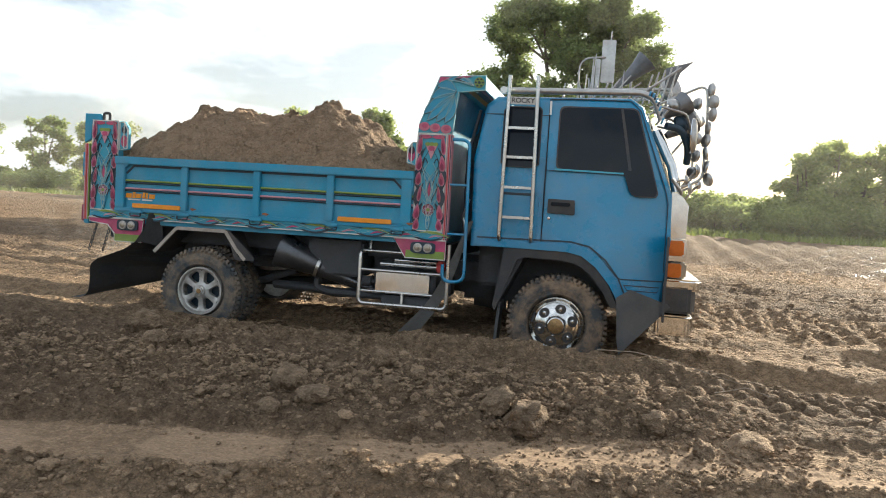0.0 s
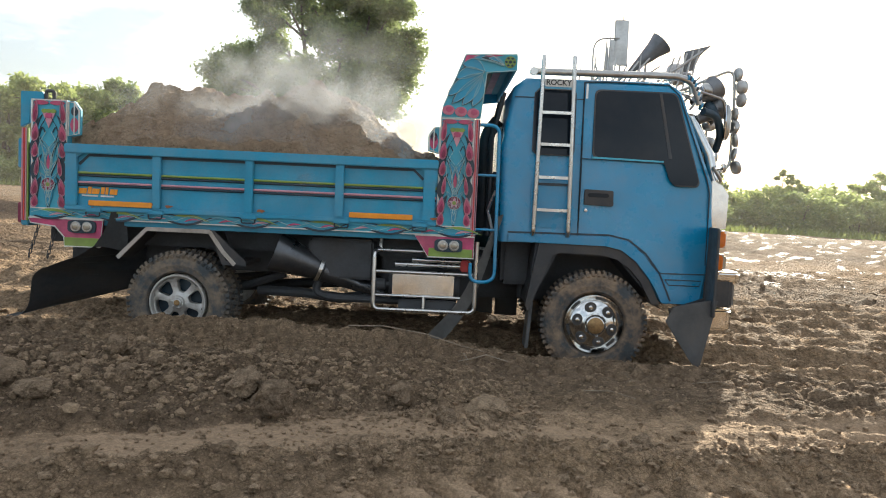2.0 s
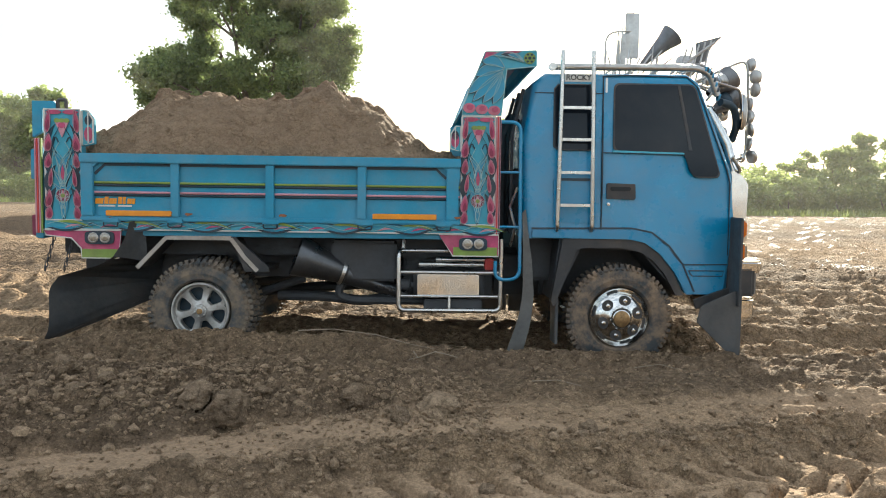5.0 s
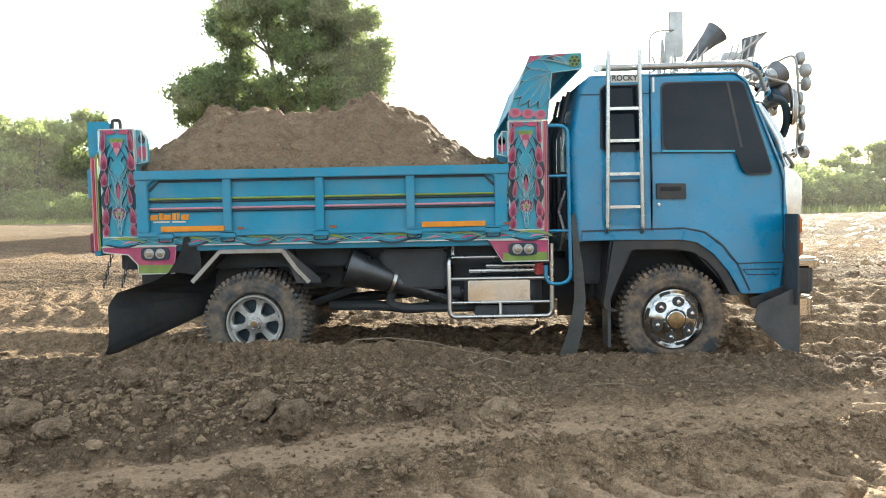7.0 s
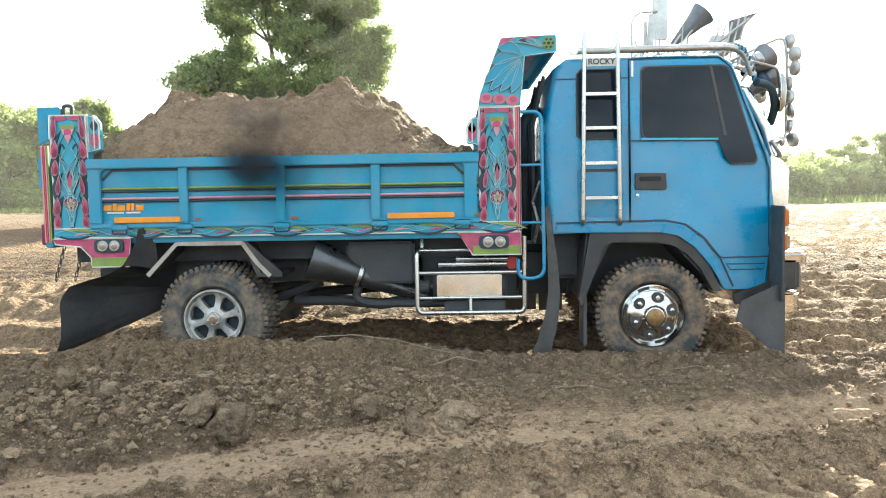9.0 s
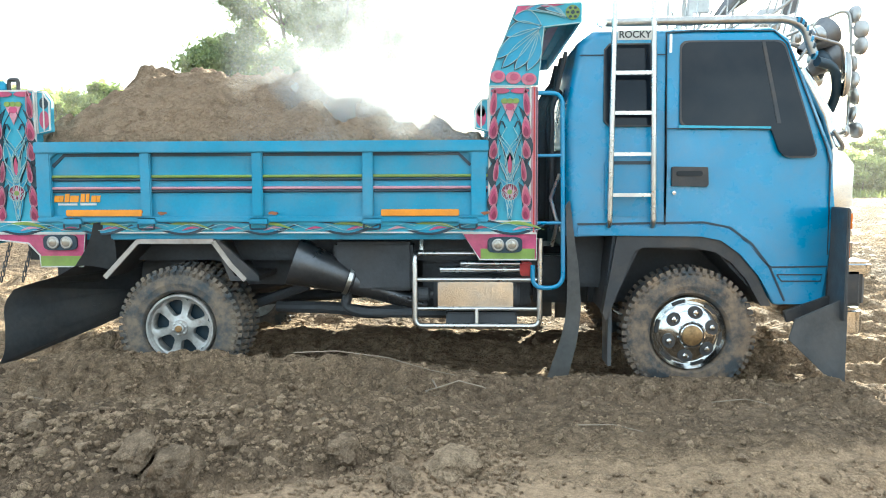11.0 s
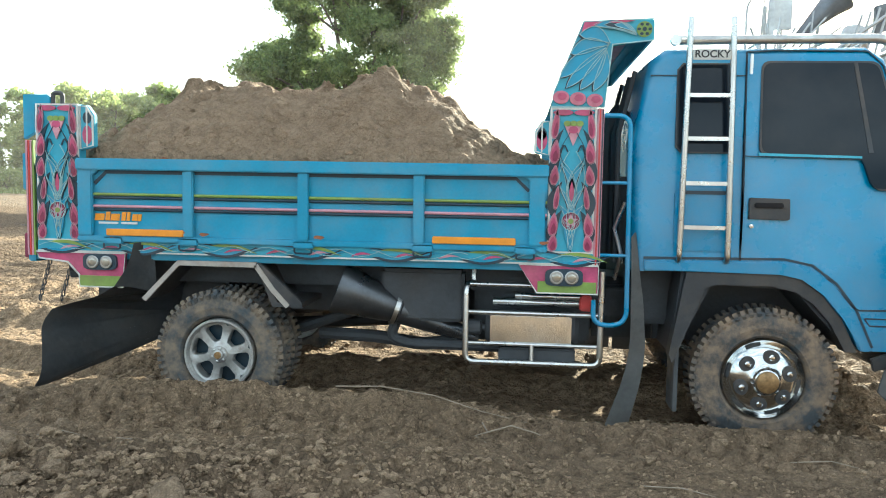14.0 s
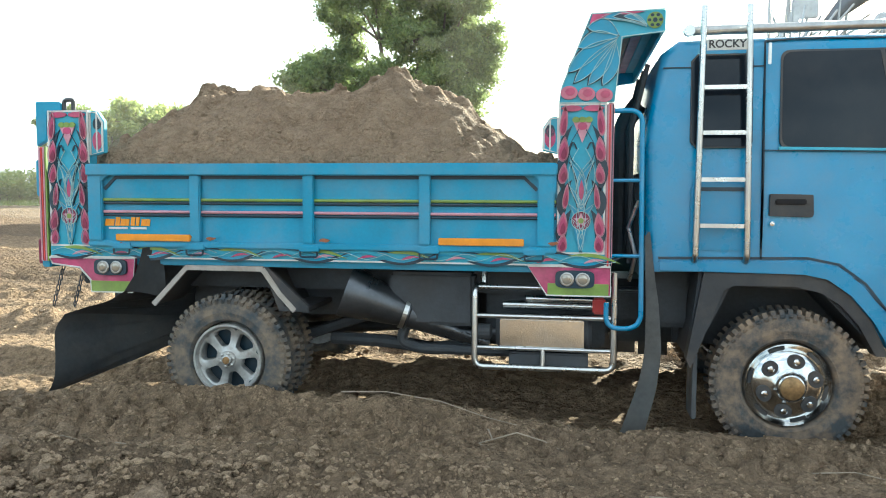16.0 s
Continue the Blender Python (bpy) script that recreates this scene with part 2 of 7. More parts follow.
PALEPINK = material("pale_pink_paint", (0.52, 0.25, 0.30), 0.5, 0, 0.2, 12, dust=0.3)
WHITE = material("white_paint", (0.60, 0.60, 0.56), 0.5, 0, 0.15, 12, dust=0.35)
GREEN = material("green_paint", (0.20, 0.29, 0.055), 0.5, 0, 0.25, 10, dust=0.3)
ORANGE = material("orange_reflector", (0.75, 0.27, 0.01), 0.4, 0, 0.15, 12, dust=0.15)
RED = material("red_paint", (0.5, 0.03, 0.03), 0.45, 0, 0.25, 10, dust=0.2)
BLACK = material("black_paint", (0.024, 0.026, 0.030), 0.45, 0, 0.3, 5, 0.1, 50, dust=0.25)
UNDER = material("dusty_chassis", (0.040, 0.044, 0.050), 0.6, 0, 0.35, 5, 0.2, 40, dust=0.18, dust_colour=(0.14, 0.11, 0.085))
MUDRUBBER = material("muddy_tyre_rubber", (0.045, 0.050, 0.054), 0.8, 0, 0.4, 10, 0.5, 60, dust=1.6, dust_colour=(0.25, 0.175, 0.115), dust_scale=7)
RUBBER = material("tyre_rubber", (0.045, 0.054, 0.061), 0.72, 0, 0.4, 8, 0.3, 70, dust=1.3, dust_colour=(0.22, 0.165, 0.115), dust_scale=7)
FLAP = material("flap_rubber", (0.046, 0.050, 0.055), 0.38, 0, 0.3, 5, 0.15, 40, dust=0.6, dust_colour=(0.15, 0.13, 0.11))
DUSTFLAP = material("dusty_flap", (0.15, 0.148, 0.142), 0.6, 0, 0.3, 5, 0.15, 40, dust=0.6, dust_colour=(0.17, 0.145, 0.12))
# brown in the hub colour stands in for reflected earth
HUBBROWN = material("brown_hub", (0.28, 0.17, 0.075), 0.45, 0.6, 0.4, 30)
CHROME = material("chrome", (0.62, 0.62, 0.61), 0.10, 1.0, 0.15, 12, dust=0.16)
STEEL = material("polished_steel", (0.56, 0.55, 0.53), 0.25, 1.0, 0.12, 14, 0.05, 120, dust=0.15)
# chrome in a darker grey, to stand out against the bright sky
MIRRORBACK = material("grey_chrome", (0.40, 0.395, 0.385), 0.28, 0.85, 0.25, 12, dust=0.25)
ALLOY = material("alloy_wheel", (0.46, 0.45, 0.43), 0.42, 0.75, 0.25, 14, 0.1, 90, dust=0.5, dust_scale=12)
MIRRORFACE = material("mirror_face", (0.62, 0.63, 0.64), 0.12, 1.0, 0.1, 9, dust=0.2)
GLASS = material("tinted_glass", (0.006, 0.010, 0.016), 0.05, 0, 0.1, 3, dust=0.04)
GLASS.node_tree.nodes["Principled BSDF"].inputs["Specular IOR Level"].default_value = 0.22
LAMPGLASS = material("clear_lamp", (0.34, 0.31, 0.26), 0.15, 0.5, 0.15, 30)
AMBER = material("amber_lamp", (0.55, 0.13, 0.01), 0.15, 0, 0.15, 30)
HORN = material("dull_horn_metal", (0.16, 0.165, 0.175), 0.4, 0.6, 0.25, 10, dust=0.3)
PALELINE = material("pale_line_paint", (0.34, 0.50, 0.50), 0.5, 0, 0.25, 20, dust=0.25)
SOFTPINK = material("soft_pink_paint", (0.50, 0.15, 0.22), 0.5, 0, 0.3, 14, dust=0.25)
TRIM = material("dusty_trim_metal", (0.42, 0.38, 0.34), 0.45, 0.35, 0.25, 12, 0.1, 60, dust=0.5)
BARK = material("bark", (0.16, 0.13, 0.10), 0.9, 0, 0.35, 6, 0.6, 30)
TWIG = material("dry_twig", (0.28, 0.22, 0.16), 0.9, 0, 0.3, 10)
CANOPY = material("umbrella_cloth", (0.012, 0.012, 0.016), 0.85, 0, 0.2, 30, 0.1, 300)
LEAF = leaf_material("tree_leaf", (0.13, 0.18, 0.080), (0.30, 0.36, 0.135), 0.6)
LEAF2 = leaf_material("wood_leaf", (0.17, 0.23, 0.085), (0.42, 0.47, 0.17), 0.6)
GRASS = leaf_material("grass_blade", (0.13, 0.17, 0.045), (0.30, 0.34, 0.10), 0.5)


# ---- mesh helpers ----
def part(name, bm, mat, parent=None, label="", smooth=False):
    """One mesh object out of a bmesh, under a thing or a part."""
    me = bpy.data.meshes.new(name)
    bmesh.ops.recalc_face_normals(bm, faces=bm.faces[:])
    bm.to_mesh(me)
    bm.free()
    me.materials.append(mat)
    if smooth:
        for p in me.polygons:
            p.use_smooth = True
        me.set_sharp_from_angle(angle=radians(38))
    ob = new(name, me)
    if parent:
        ob.parent = parent
    if label:
        tagged(ob, label)
    return ob


def box(x0, x1, y0, y1, z0, z1, bevel=0.0, bm=None):
    own = bmesh.new()
    bmesh.ops.create_cube(own, size=1)
    bmesh.ops.transform(own, matrix=Matrix.Translation(((x0 + x1) / 2, (y0 + y1) / 2, (z0 + z1) / 2)) @ Matrix.Diagonal((abs(x1 - x0), abs(y1 - y0), abs(z1 - z0), 1)), verts=own.verts)
    if bevel:
        bmesh.ops.bevel(own, geom=own.edges[:], offset=bevel, segments=2, affect="EDGES", clamp_overlap=True)
    return merge(bm, own)


def merge(bm, own):
    if bm is None:
        return own
    me = bpy.data.meshes.new("tmp")
    own.to_mesh(me)
    own.free()
    bm.from_mesh(me)
    bpy.data.meshes.remove(me)
    return bm


def prism(pts, y0, y1, bevel=0.0, bm=None, lean=None):
    """A plate: the outline pts (x, z) from y0 to y1. lean(z): what to add to y at a height."""
    own = bmesh.new()
    lo = [own.verts.new((x, y0 + (lean(z) if lean else 0), z)) for x, z in pts]
    hi = [own.verts.new((x, y1 + (lean(z) if lean else 0), z)) for x, z in pts]
    n = len(pts)
    own.faces.new(lo), own.faces.new(hi[::-1])
    for i in range(n):
        own.faces.new((lo[i], hi[i], hi[(i + 1) % n], lo[(i + 1) % n]))
    if bevel:
        bmesh.ops.bevel(own, geom=own.edges[:], offset=bevel, segments=2, affect="EDGES", clamp_overlap=True)
    return merge(bm, own)


def tube(pts, r, seg=10, bm=None, r1=None, cap=True):
    """A round bar along pts; r1: its radius at the far end, for a taper."""
    bm = bm or bmesh.new()
    pts = [Vector(p) for p in pts]
    rings, side = [], None
    for i, p in enumerate(pts):
        d = (pts[min(i + 1, len(pts) - 1)] - pts[max(i - 1, 0)]).normalized()
        if side is None:
            side = d.orthogonal().normalized()
        side = (side - d * side.dot(d)).normalized()
        up = d.cross(side)
        f = i / max(1, len(pts) - 1)
        rad = r if r1 is None else r * (1 - f) + r1 * f
        rings.append([bm.verts.new(p + (side * math.cos(a) + up * math.sin(a)) * rad) for a in (2 * math.pi * k / seg for k in range(seg))])
    for a, b in zip(rings, rings[1:]):
        for k in range(seg):
            bm.faces.new((a[k], a[(k + 1) % seg], b[(k + 1) % seg], b[k]))
    if cap:
        bm.faces.new(rings[0]), bm.faces.new(rings[-1][::-1])
    return bm


def smooth_path(pts, radius, steps=6):
    """Round the corners of a path."""
    pts = [Vector(p) for p in pts]
    out = [pts[0]]
    for a, b, c in zip(pts, pts[1:], pts[2:]):
        r = min(radius, (b - a).length * 0.49, (c - b).length * 0.49)
        p, q = b + (a - b).normalized() * r, b + (c - b).normalized() * r
        for k in range(steps + 1):
            f = k / steps
            out.append(p * (1 - f) ** 2 + b * 2 * f * (1 - f) + q * f ** 2)
    out.append(pts[-1])
    return out


def lathe(profile, seg=48, bm=None, centre=(0, 0, 0), ring=False):
    """Turn (radius, y) about the y axis. ring: close the profile on itself, with the middle left open."""
    bm = bm or bmesh.new()
    c = Vector(centre)
    rings = []
    for r, y in profile:
        rings.append([bm.verts.new(c + Vector((r * math.cos(a), y, r * math.sin(a)))) for a in (2 * math.pi * k / seg for k in range(seg))])
    for a, b in zip(rings, rings[1:] + (rings[:1] if ring else [])):
        for k in range(seg):
            bm.faces.new((a[k], a[(k + 1) % seg], b[(k + 1) % seg], b[k]))
    if not ring:
        bm.faces.new(rings[0]), bm.faces.new(rings[-1][::-1])
    return bm


def strip(pts, width, y0, y1, bm=None, closed=False):
    """A flat painted line along pts (x, z)."""
    bm = bm or bmesh.new()
    pts = [Vector((p[0], p[1])) for p in pts]
    n = len(pts)
    row = []
    for i, p in enumerate(pts):
        a, b = (pts[i - 1], pts[(i + 1) % n]) if closed else (pts[max(0, i - 1)], pts[min(n - 1, i + 1)])
        d = (b - a).normalized()
        s = Vector((-d.y, d.x)) * width / 2
        row.append([bm.verts.new((q.x, y, q.y)) for q in (p + s, p - s) for y in (y0, y1)])
    pairs = list(zip(row, row[1:])) + ([(row[-1], row[0])] if closed else [])
    for a, b in pairs:
        for i, j in ((0, 2), (2, 3), (3, 1), (1, 0)):
            bm.faces.new((a[i], a[j], b[j], b[i]))
    return bm


def ellipse(cx, cz, rx, rz, n=20, turn=0.0):
    c, s = math.cos(radians(turn)), math.sin(radians(turn))
    return [(cx + rx * math.cos(a) * c - rz * math.sin(a) * s, cz + rx * math.cos(a) * s + rz * math.sin(a) * c) for a in (2 * math.pi * k / n for k in range(n))]


def drop_shape(cx, cz, w, h, turn=0.0, n=18):
    """A teardrop, round below and pointed above."""
    out = []
    c, s = math.cos(radians(turn)), math.sin(radians(turn))
    for k in range(n):
        a = 2 * math.pi * k / n
        x = w / 2 * math.sin(a) * math.sin(a / 2) ** 0.8
        z = h / 2 * math.cos(a)
        out.append((cx + x * c - z * s, cz + x * s + z * c))
    return out


def leaf_shape(x0, z0, x1, z1, w, bend=0.0, n=9):
    """A pointed leaf from one point to another, with a bend to one side."""
    d = Vector((x1 - x0, z1 - z0))
    s = Vector((-d.y, d.x))
    up, dn = [], []
    for k in range(n + 1):
        f = k / n
        mid = Vector((x0, z0)) + d * f + s * bend * math.sin(math.pi * f)
        hw = s.normalized() * w / 2 * math.sin(math.pi * f ** 0.8)
        up.append(mid + hw), dn.append(mid - hw)
    pts = up + dn[-2:0:-1]
    return [(p.x, p.y) for p in pts]


def thing(name, m, label, category, group="", kind=""):
    ob = new(name)
    ob.empty_display_size = 0.2
    ob.matrix_world = m
    return tagged(ob, label, category, group, kind)


# ---- numeric noise ----
TABLE = np.random.RandomState(5).rand(256, 256)


def vnoise(x, y):
    xi, yi = np.floor(x).astype(int), np.floor(y).astype(int)
    fx, fy = x - xi, y - yi
    fx, fy = fx * fx * (3 - 2 * fx), fy * fy * (3 - 2 * fy)
    a, b = TABLE[xi % 256, yi % 256], TABLE[(xi + 1) % 256, yi % 256]
    c, d = TABLE[xi % 256, (yi + 1) % 256], TABLE[(xi + 1) % 256, (yi + 1) % 256]
    return (a * (1 - fx) + b * fx) * (1 - fy) + (c * (1 - fx) + d * fx) * fy


def fbm(x, y, octaves=4, gain=0.5):
    out, amp, tot = 0, 1.0, 0.0
    for k in range(octaves):
        out = out + amp * (vnoise(x * 2 ** k + 17.3 * k, y * 2 ** k + 9.1 * k) - 0.5)
        tot += amp
        amp *= gain
    return out / tot


def ease(a, b, v):
    f = np.clip((v - a) / (b - a), 0, 1)
    return f * f * (3 - 2 * f)


# ---- the ground ----
def lumps(x, y, s):
    """Rounded crumbs of soil about s metres across."""
    return 1 - np.abs(2 * vnoise(x / s, y / s) - 1)


def worley(x, y, s, seed=0):
    """The distance to the nearest of scattered points about s apart, and that point's own random value."""
    X, Y = x / s, y / s
    xi, yi = np.floor(X).astype(int), np.floor(Y).astype(int)
    best, own = np.full(X.shape, 9.0), np.zeros(X.shape)
    for dx in (-1, 0, 1):
        for dy in (-1, 0, 1):
            cx, cy = xi + dx, yi + dy
            jx, jy = TABLE[(cx * 7 + seed) % 256, cy % 256], TABLE[cx % 256, (cy * 5 + seed + 31) % 256]
            d = np.hypot(X - cx - jx, Y - cy - jy)
            near = d < best
            best = np.where(near, d, best)
            own = np.where(near, TABLE[(cx + 13) % 256, (cy * 3 + 57) % 256], own)
    return best, own


def clods(x, y, s, seed=0):
    """Rounded lumps of uneven height with creases between them."""
    d, r = worley(x, y, s, seed)
    return (0.15 + r ** 1.6) * np.sqrt(np.maximum(0, 1 - (d / 0.85) ** 2))


def height(x, y):
    x, y = np.asarray(x, float), np.asarray(y, float)
    wob = 0.10 * fbm(x * 0.45, x * 0 + 3.3, 3) * 2
    yy = y + wob + 0.05 * fbm(x * 2.1, y * 2.1, 2)
    h = np.interp(yy, [-60, 2.1, 2.6, 3.05, 4.0, 4.35, 5.2, 5.5, 5.72, 5.86, 5.95, 6.70, 6.92, 7.35, 7.7, 8.1, 8.45, 9.2, 60],
                  [0.08, 0.07, 0.05, 0.05, 0.065, 0.09, 0.13, 0.14, 0.17, 0.07, 0.005, 0.005, 0.13, 0.11, 0.03, 0.11, 0.10, 0.06, 0.05])
    # the near ridge runs aslant, and so does the foot of the loose bank behind it
    s = yy - np.interp(x, [-6.0, -2.05, -0.66, 1.3, 3.0], [1.25, 3.08, 3.68, 3.95, 4.2])
    foot = np.interp(x, [-6.0, -2.7, -1.5, -0.68, 0.0], [2.3, 3.65, 4.15, 4.42, 4.50])
    ridge = np.exp(-((s - 0.04) / 0.14) ** 2)
    h = h + 0.075 * ridge - 0.045 * np.exp(-((s + 0.40) / 0.26) ** 4) * ease(1.5, 2.4, y)
    near = (1 - ease(9, 16, y)) * ease(-1, 1.5, y)
    left = ease(0.0, -1.1, x)
    h = h + (0.075 - 0.095 * ease(-2.6, -3.4, x)) * left * np.exp(-((yy - 5.72) / 0.16) ** 2)
    # a loose bank on the left that falls towards a pale, rolled strip
    yb = yy + 0.05 * np.sin(x * 2.3) + 0.05 * fbm(x * 3.1 + 4, y * 0.5, 3)
    berm = left * ease(-0.04, 0.06, yb - foot) * (1 - ease(4.78, 5.12, yb))
    h = h + 0.115 * left * ease(0.0, 1.0, (yb - foot) / (4.68 - foot)) * (1 - 0.6 * ease(4.80, 5.15, yb)) - 0.02 * left * np.exp(-((yb - foot) / 0.05) ** 2)
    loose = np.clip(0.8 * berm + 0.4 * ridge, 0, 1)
    trench = np.exp(-((s + 0.42) / 0.25) ** 6)
    top = foot + 0.12 * (1 - left)
    even = np.clip(ease(0.15, 0.27, s) * (1 - ease(top - 0.10, top + 0.05, yb)) + trench + 0.22 * (1 - left) * ease(5.0, 5.15, yy) * (1 - ease(5.7, 5.8, yy)), 0, 1) * (1 - ease(2.2, 3.4, x))
    even = even * (1 - 0.55 * ease(0.52, 0.66, vnoise(x * 2.1 + 11, y * 3.4)))
    near = near * (1 - 0.70 * even)
    # crumbs
    h = h + near * (0.055 * fbm(x * 2.6, y * 2.6, 5, 0.6) + 0.022 * (lumps(x + 0.05 * np.sin(9 * y), y * 1.3, 0.13) - 0.5) * lumps(x + 9, y, 0.5) + 0.018 * fbm(x * 14, y * 14, 3) + 0.034 * (lumps(x + 0.04 * np.sin(11 * y), y * 1.25, 0.21) - 0.5) * vnoise(x * 1.7 + 5, y * 2.2) + 0.022 * (lumps(x + 0.02 * np.sin(23 * y), y * 1.15, 0.062) - 0.5) * vnoise(x * 3, y * 3 + 7))
    h = h + near * loose * (0.075 * (lumps(x + 0.03 * y, y, 0.16) - 0.5) * lumps(x, y + 7, 0.31) + 0.035 * (lumps(x + 3, y, 0.075) - 0.5))
    rough = near * np.clip(0.15 + 0.45 * ease(0.45, 0.7, vnoise(x * 0.9 + 3, y * 2.2)) + 0.6 * loose, 0, 1)
    h = h + rough * (0.042 * clods(x * 0.62, y * 1.2, 0.23, 3) + (0.018 + 0.036 * loose) * clods(x, y, 0.115, 9)) + near * (0.009 + 0.030 * loose) * clods(x, y, 0.055, 21) - 0.02 * near
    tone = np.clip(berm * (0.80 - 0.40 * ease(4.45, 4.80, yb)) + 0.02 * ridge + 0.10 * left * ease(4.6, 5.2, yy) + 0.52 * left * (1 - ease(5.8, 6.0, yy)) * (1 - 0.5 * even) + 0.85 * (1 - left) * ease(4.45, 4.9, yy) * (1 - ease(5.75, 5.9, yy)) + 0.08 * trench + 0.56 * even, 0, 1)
    h = h + even * (0.030 * fbm(x * 1.6, y * 3.5, 3) + 0.012 * (lumps(x + 0.03 * np.sin(9 * y), y * 1.4, 0.10) - 0.5) * ease(0.45, 0.6, vnoise(x * 2, y * 3)))
    h = h + near * (0.014 * np.minimum(worley(x + 0.05 * fbm(x * 6, y * 6, 2), y * 1.4, 0.19, 40)[0], 0.55) + 0.012 * np.minimum(worley(x, y * 1.3, 0.075, 44)[0], 0.5)) * ease(4.3, 4.7, yy)
    # tyre prints along the near track and in the trench before it
    wedge = np.exp(-((yy - 5.45) / 0.22) ** 4)
    h = h + 0.026 * wedge * np.tanh(3 * np.sin(2 * math.pi * (x + 0.35 * np.abs(yy - 5.45)) / 0.17)) * np.tanh(4 * np.sin(2 * math.pi * yy / 0.24)) * (0.4 + vnoise(x * 1.3, y * 1.3))
    side = np.where(s > -0.40, 1.0, -1.0)
    lug = np.sin(2 * math.pi * (x + 0.8 * np.abs(s + 0.40) + 0.10 * (side > 0) + 0.02 * np.sin(5 * x)) / 0.215)
    row = np.abs(np.abs(s + 0.40) - 0.13)
    h = h + 0.012 * trench - 0.095 * ease(0.0, 0.30, lug) * (1 - ease(0.07, 0.12, row)) * (0.55 + 0.6 * vnoise(x * 1.9, y * 1.9)) * ease(1.5, 2.2, y) * (1 - ease(2.4, 3.2, x))
    # tracks that cross the field beside the road
    right = ease(0.6, 2.0, x) + ease(7.6, 8.6, y)
    h = h + np.clip(right, 0, 1) * (1 - ease(17, 24, y)) * (0.09 * fbm(x * 0.22 + 0.12 * y, y * 1.7, 4, 0.6) + 0.035 * np.tanh(2 * np.sin(2 * math.pi * (x + 0.5 * y) / 0.30)) * ease(0.5, 0.62, vnoise(x * 0.3 + 4, y * 1.1)) + 0.085 * fbm(x * 0.9, y * 4.6, 5, 0.65) + 0.022 * lumps(x * 0.45 + 0.3 * np.sin(y), y, 0.14))
    rows = np.clip(right, 0, 1) * (1 - ease(20, 26, y)) * ease(-0.5, 0.8, np.maximum(x - 0.9, y - 7.7))
    h = h + rows * (0.045 * np.sin(2 * math.pi * (y + 0.5 * fbm(x * 0.35, y * 0.4, 2)) / 0.62) * (0.3 + vnoise(x * 0.25 + 8, y * 0.5)) + 0.050 * clods(x * 0.2, y, 0.34, 5) + 0.050 * clods(x * 0.6, y * 1.3, 0.17, 6) + 0.020 * clods(x, y, 0.08, 11) - 0.05)
    tone = np.clip(tone + 0.8 * ease(8.5, 10, y) * ease(0.52, 0.70, vnoise(x * 0.07 + 2, y * 0.33)), 0, 1)
    # the ploughed strip beyond
    far = ease(19, 24, y) * (1 - ease(46, 54, y))
    h = h + far * (0.09 * np.sin(2 * math.pi * (x + 0.06 * y) / 1.1) + 0.16 * fbm(x * 0.9, y * 0.5, 3))
    h = h + ease(40, 90, np.hypot(x, y)) * 0.3 * fbm(x * 0.02, y * 0.02, 2)
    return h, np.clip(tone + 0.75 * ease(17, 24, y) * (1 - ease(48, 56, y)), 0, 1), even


def build_ground():
    def axis(lo, hi, step, out_lo, out_hi, grow, grow_lo):
        a = list(np.arange(lo, hi, step))
        s, v = step, a[-1]
        while v < out_hi:
            s *= grow
            v += s
            a.append(v)
        s, v = step, a[0]
        while v > out_lo:
            s *= grow_lo
            v -= s
            a.insert(0, v)
        return np.array(a)
    xs = axis(-4.4, 3.9, 0.0175, -1800, 1800, 1.03, 1.03)
    ys = axis(2.9, 6.1, 0.0165, -400, 2600, 1.0185, 1.06)
    X, Y = np.meshgrid(xs, ys)
    H, L, E = height(X, Y)
    nx, ny = len(xs), len(ys)
    me = bpy.data.meshes.new("ground")
    co = np.stack([X, Y, H], -1).reshape(-1, 3)
    i = (np.arange(ny - 1)[:, None] * nx + np.arange(nx - 1)[None]).reshape(-1)
    faces = np.stack([i, i + 1, i + nx + 1, i + nx], 1)
    me.vertices.add(len(co))
    me.vertices.foreach_set("co", co.ravel())
    me.loops.add(faces.size)
    me.loops.foreach_set("vertex_index", faces.ravel())
    me.polygons.add(len(faces))
    me.polygons.foreach_set("loop_start", np.arange(0, faces.size, 4))
    me.update(calc_edges=True)
    me.polygons.foreach_set("use_smooth", np.ones(len(faces), bool))
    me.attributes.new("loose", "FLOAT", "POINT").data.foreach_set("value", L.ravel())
    wet = ease(9, 13, Y) * (1 - ease(48, 56, Y)) * ease(-1, 3, X - 0.1 * Y + 3) + 0.9 * ease(10, 12, Y) * (1 - ease(22, 26, Y)) * ease(-5, -9, X)
    me.attributes.new("wet", "FLOAT", "POINT").data.foreach_set("value", np.clip(wet, 0, 1).ravel())
    me.attributes.new("rolled", "FLOAT", "POINT").data.foreach_set("value", E.ravel())
    me.materials.append(SOIL)
    ob = new("ground", me)
    return tagged(ob, "rutted bare earth field with dried mud, tyre tracks and furrows", "ground", kind="structure")


ground = build_ground()


# ---- the dump truck: x ahead from the rear axle, y to its left, z up from the ground ----
HOME = (-2.13, 6.95, 0.0)
truck = thing("dump_truck", pose(*HOME), "blue dump truck with painted ornaments, loaded with earth, on rutted field", "truck")
SIDE = -1.02


def decal(parent, name, pts, mat, level=1, lift=0.0035, side=SIDE):
    """A painted shape on the near side; level: how many coats it lies above the board."""
    return part(name, prism(pts, side - lift * level - 0.003, side - lift * (level - 1)), mat, parent)


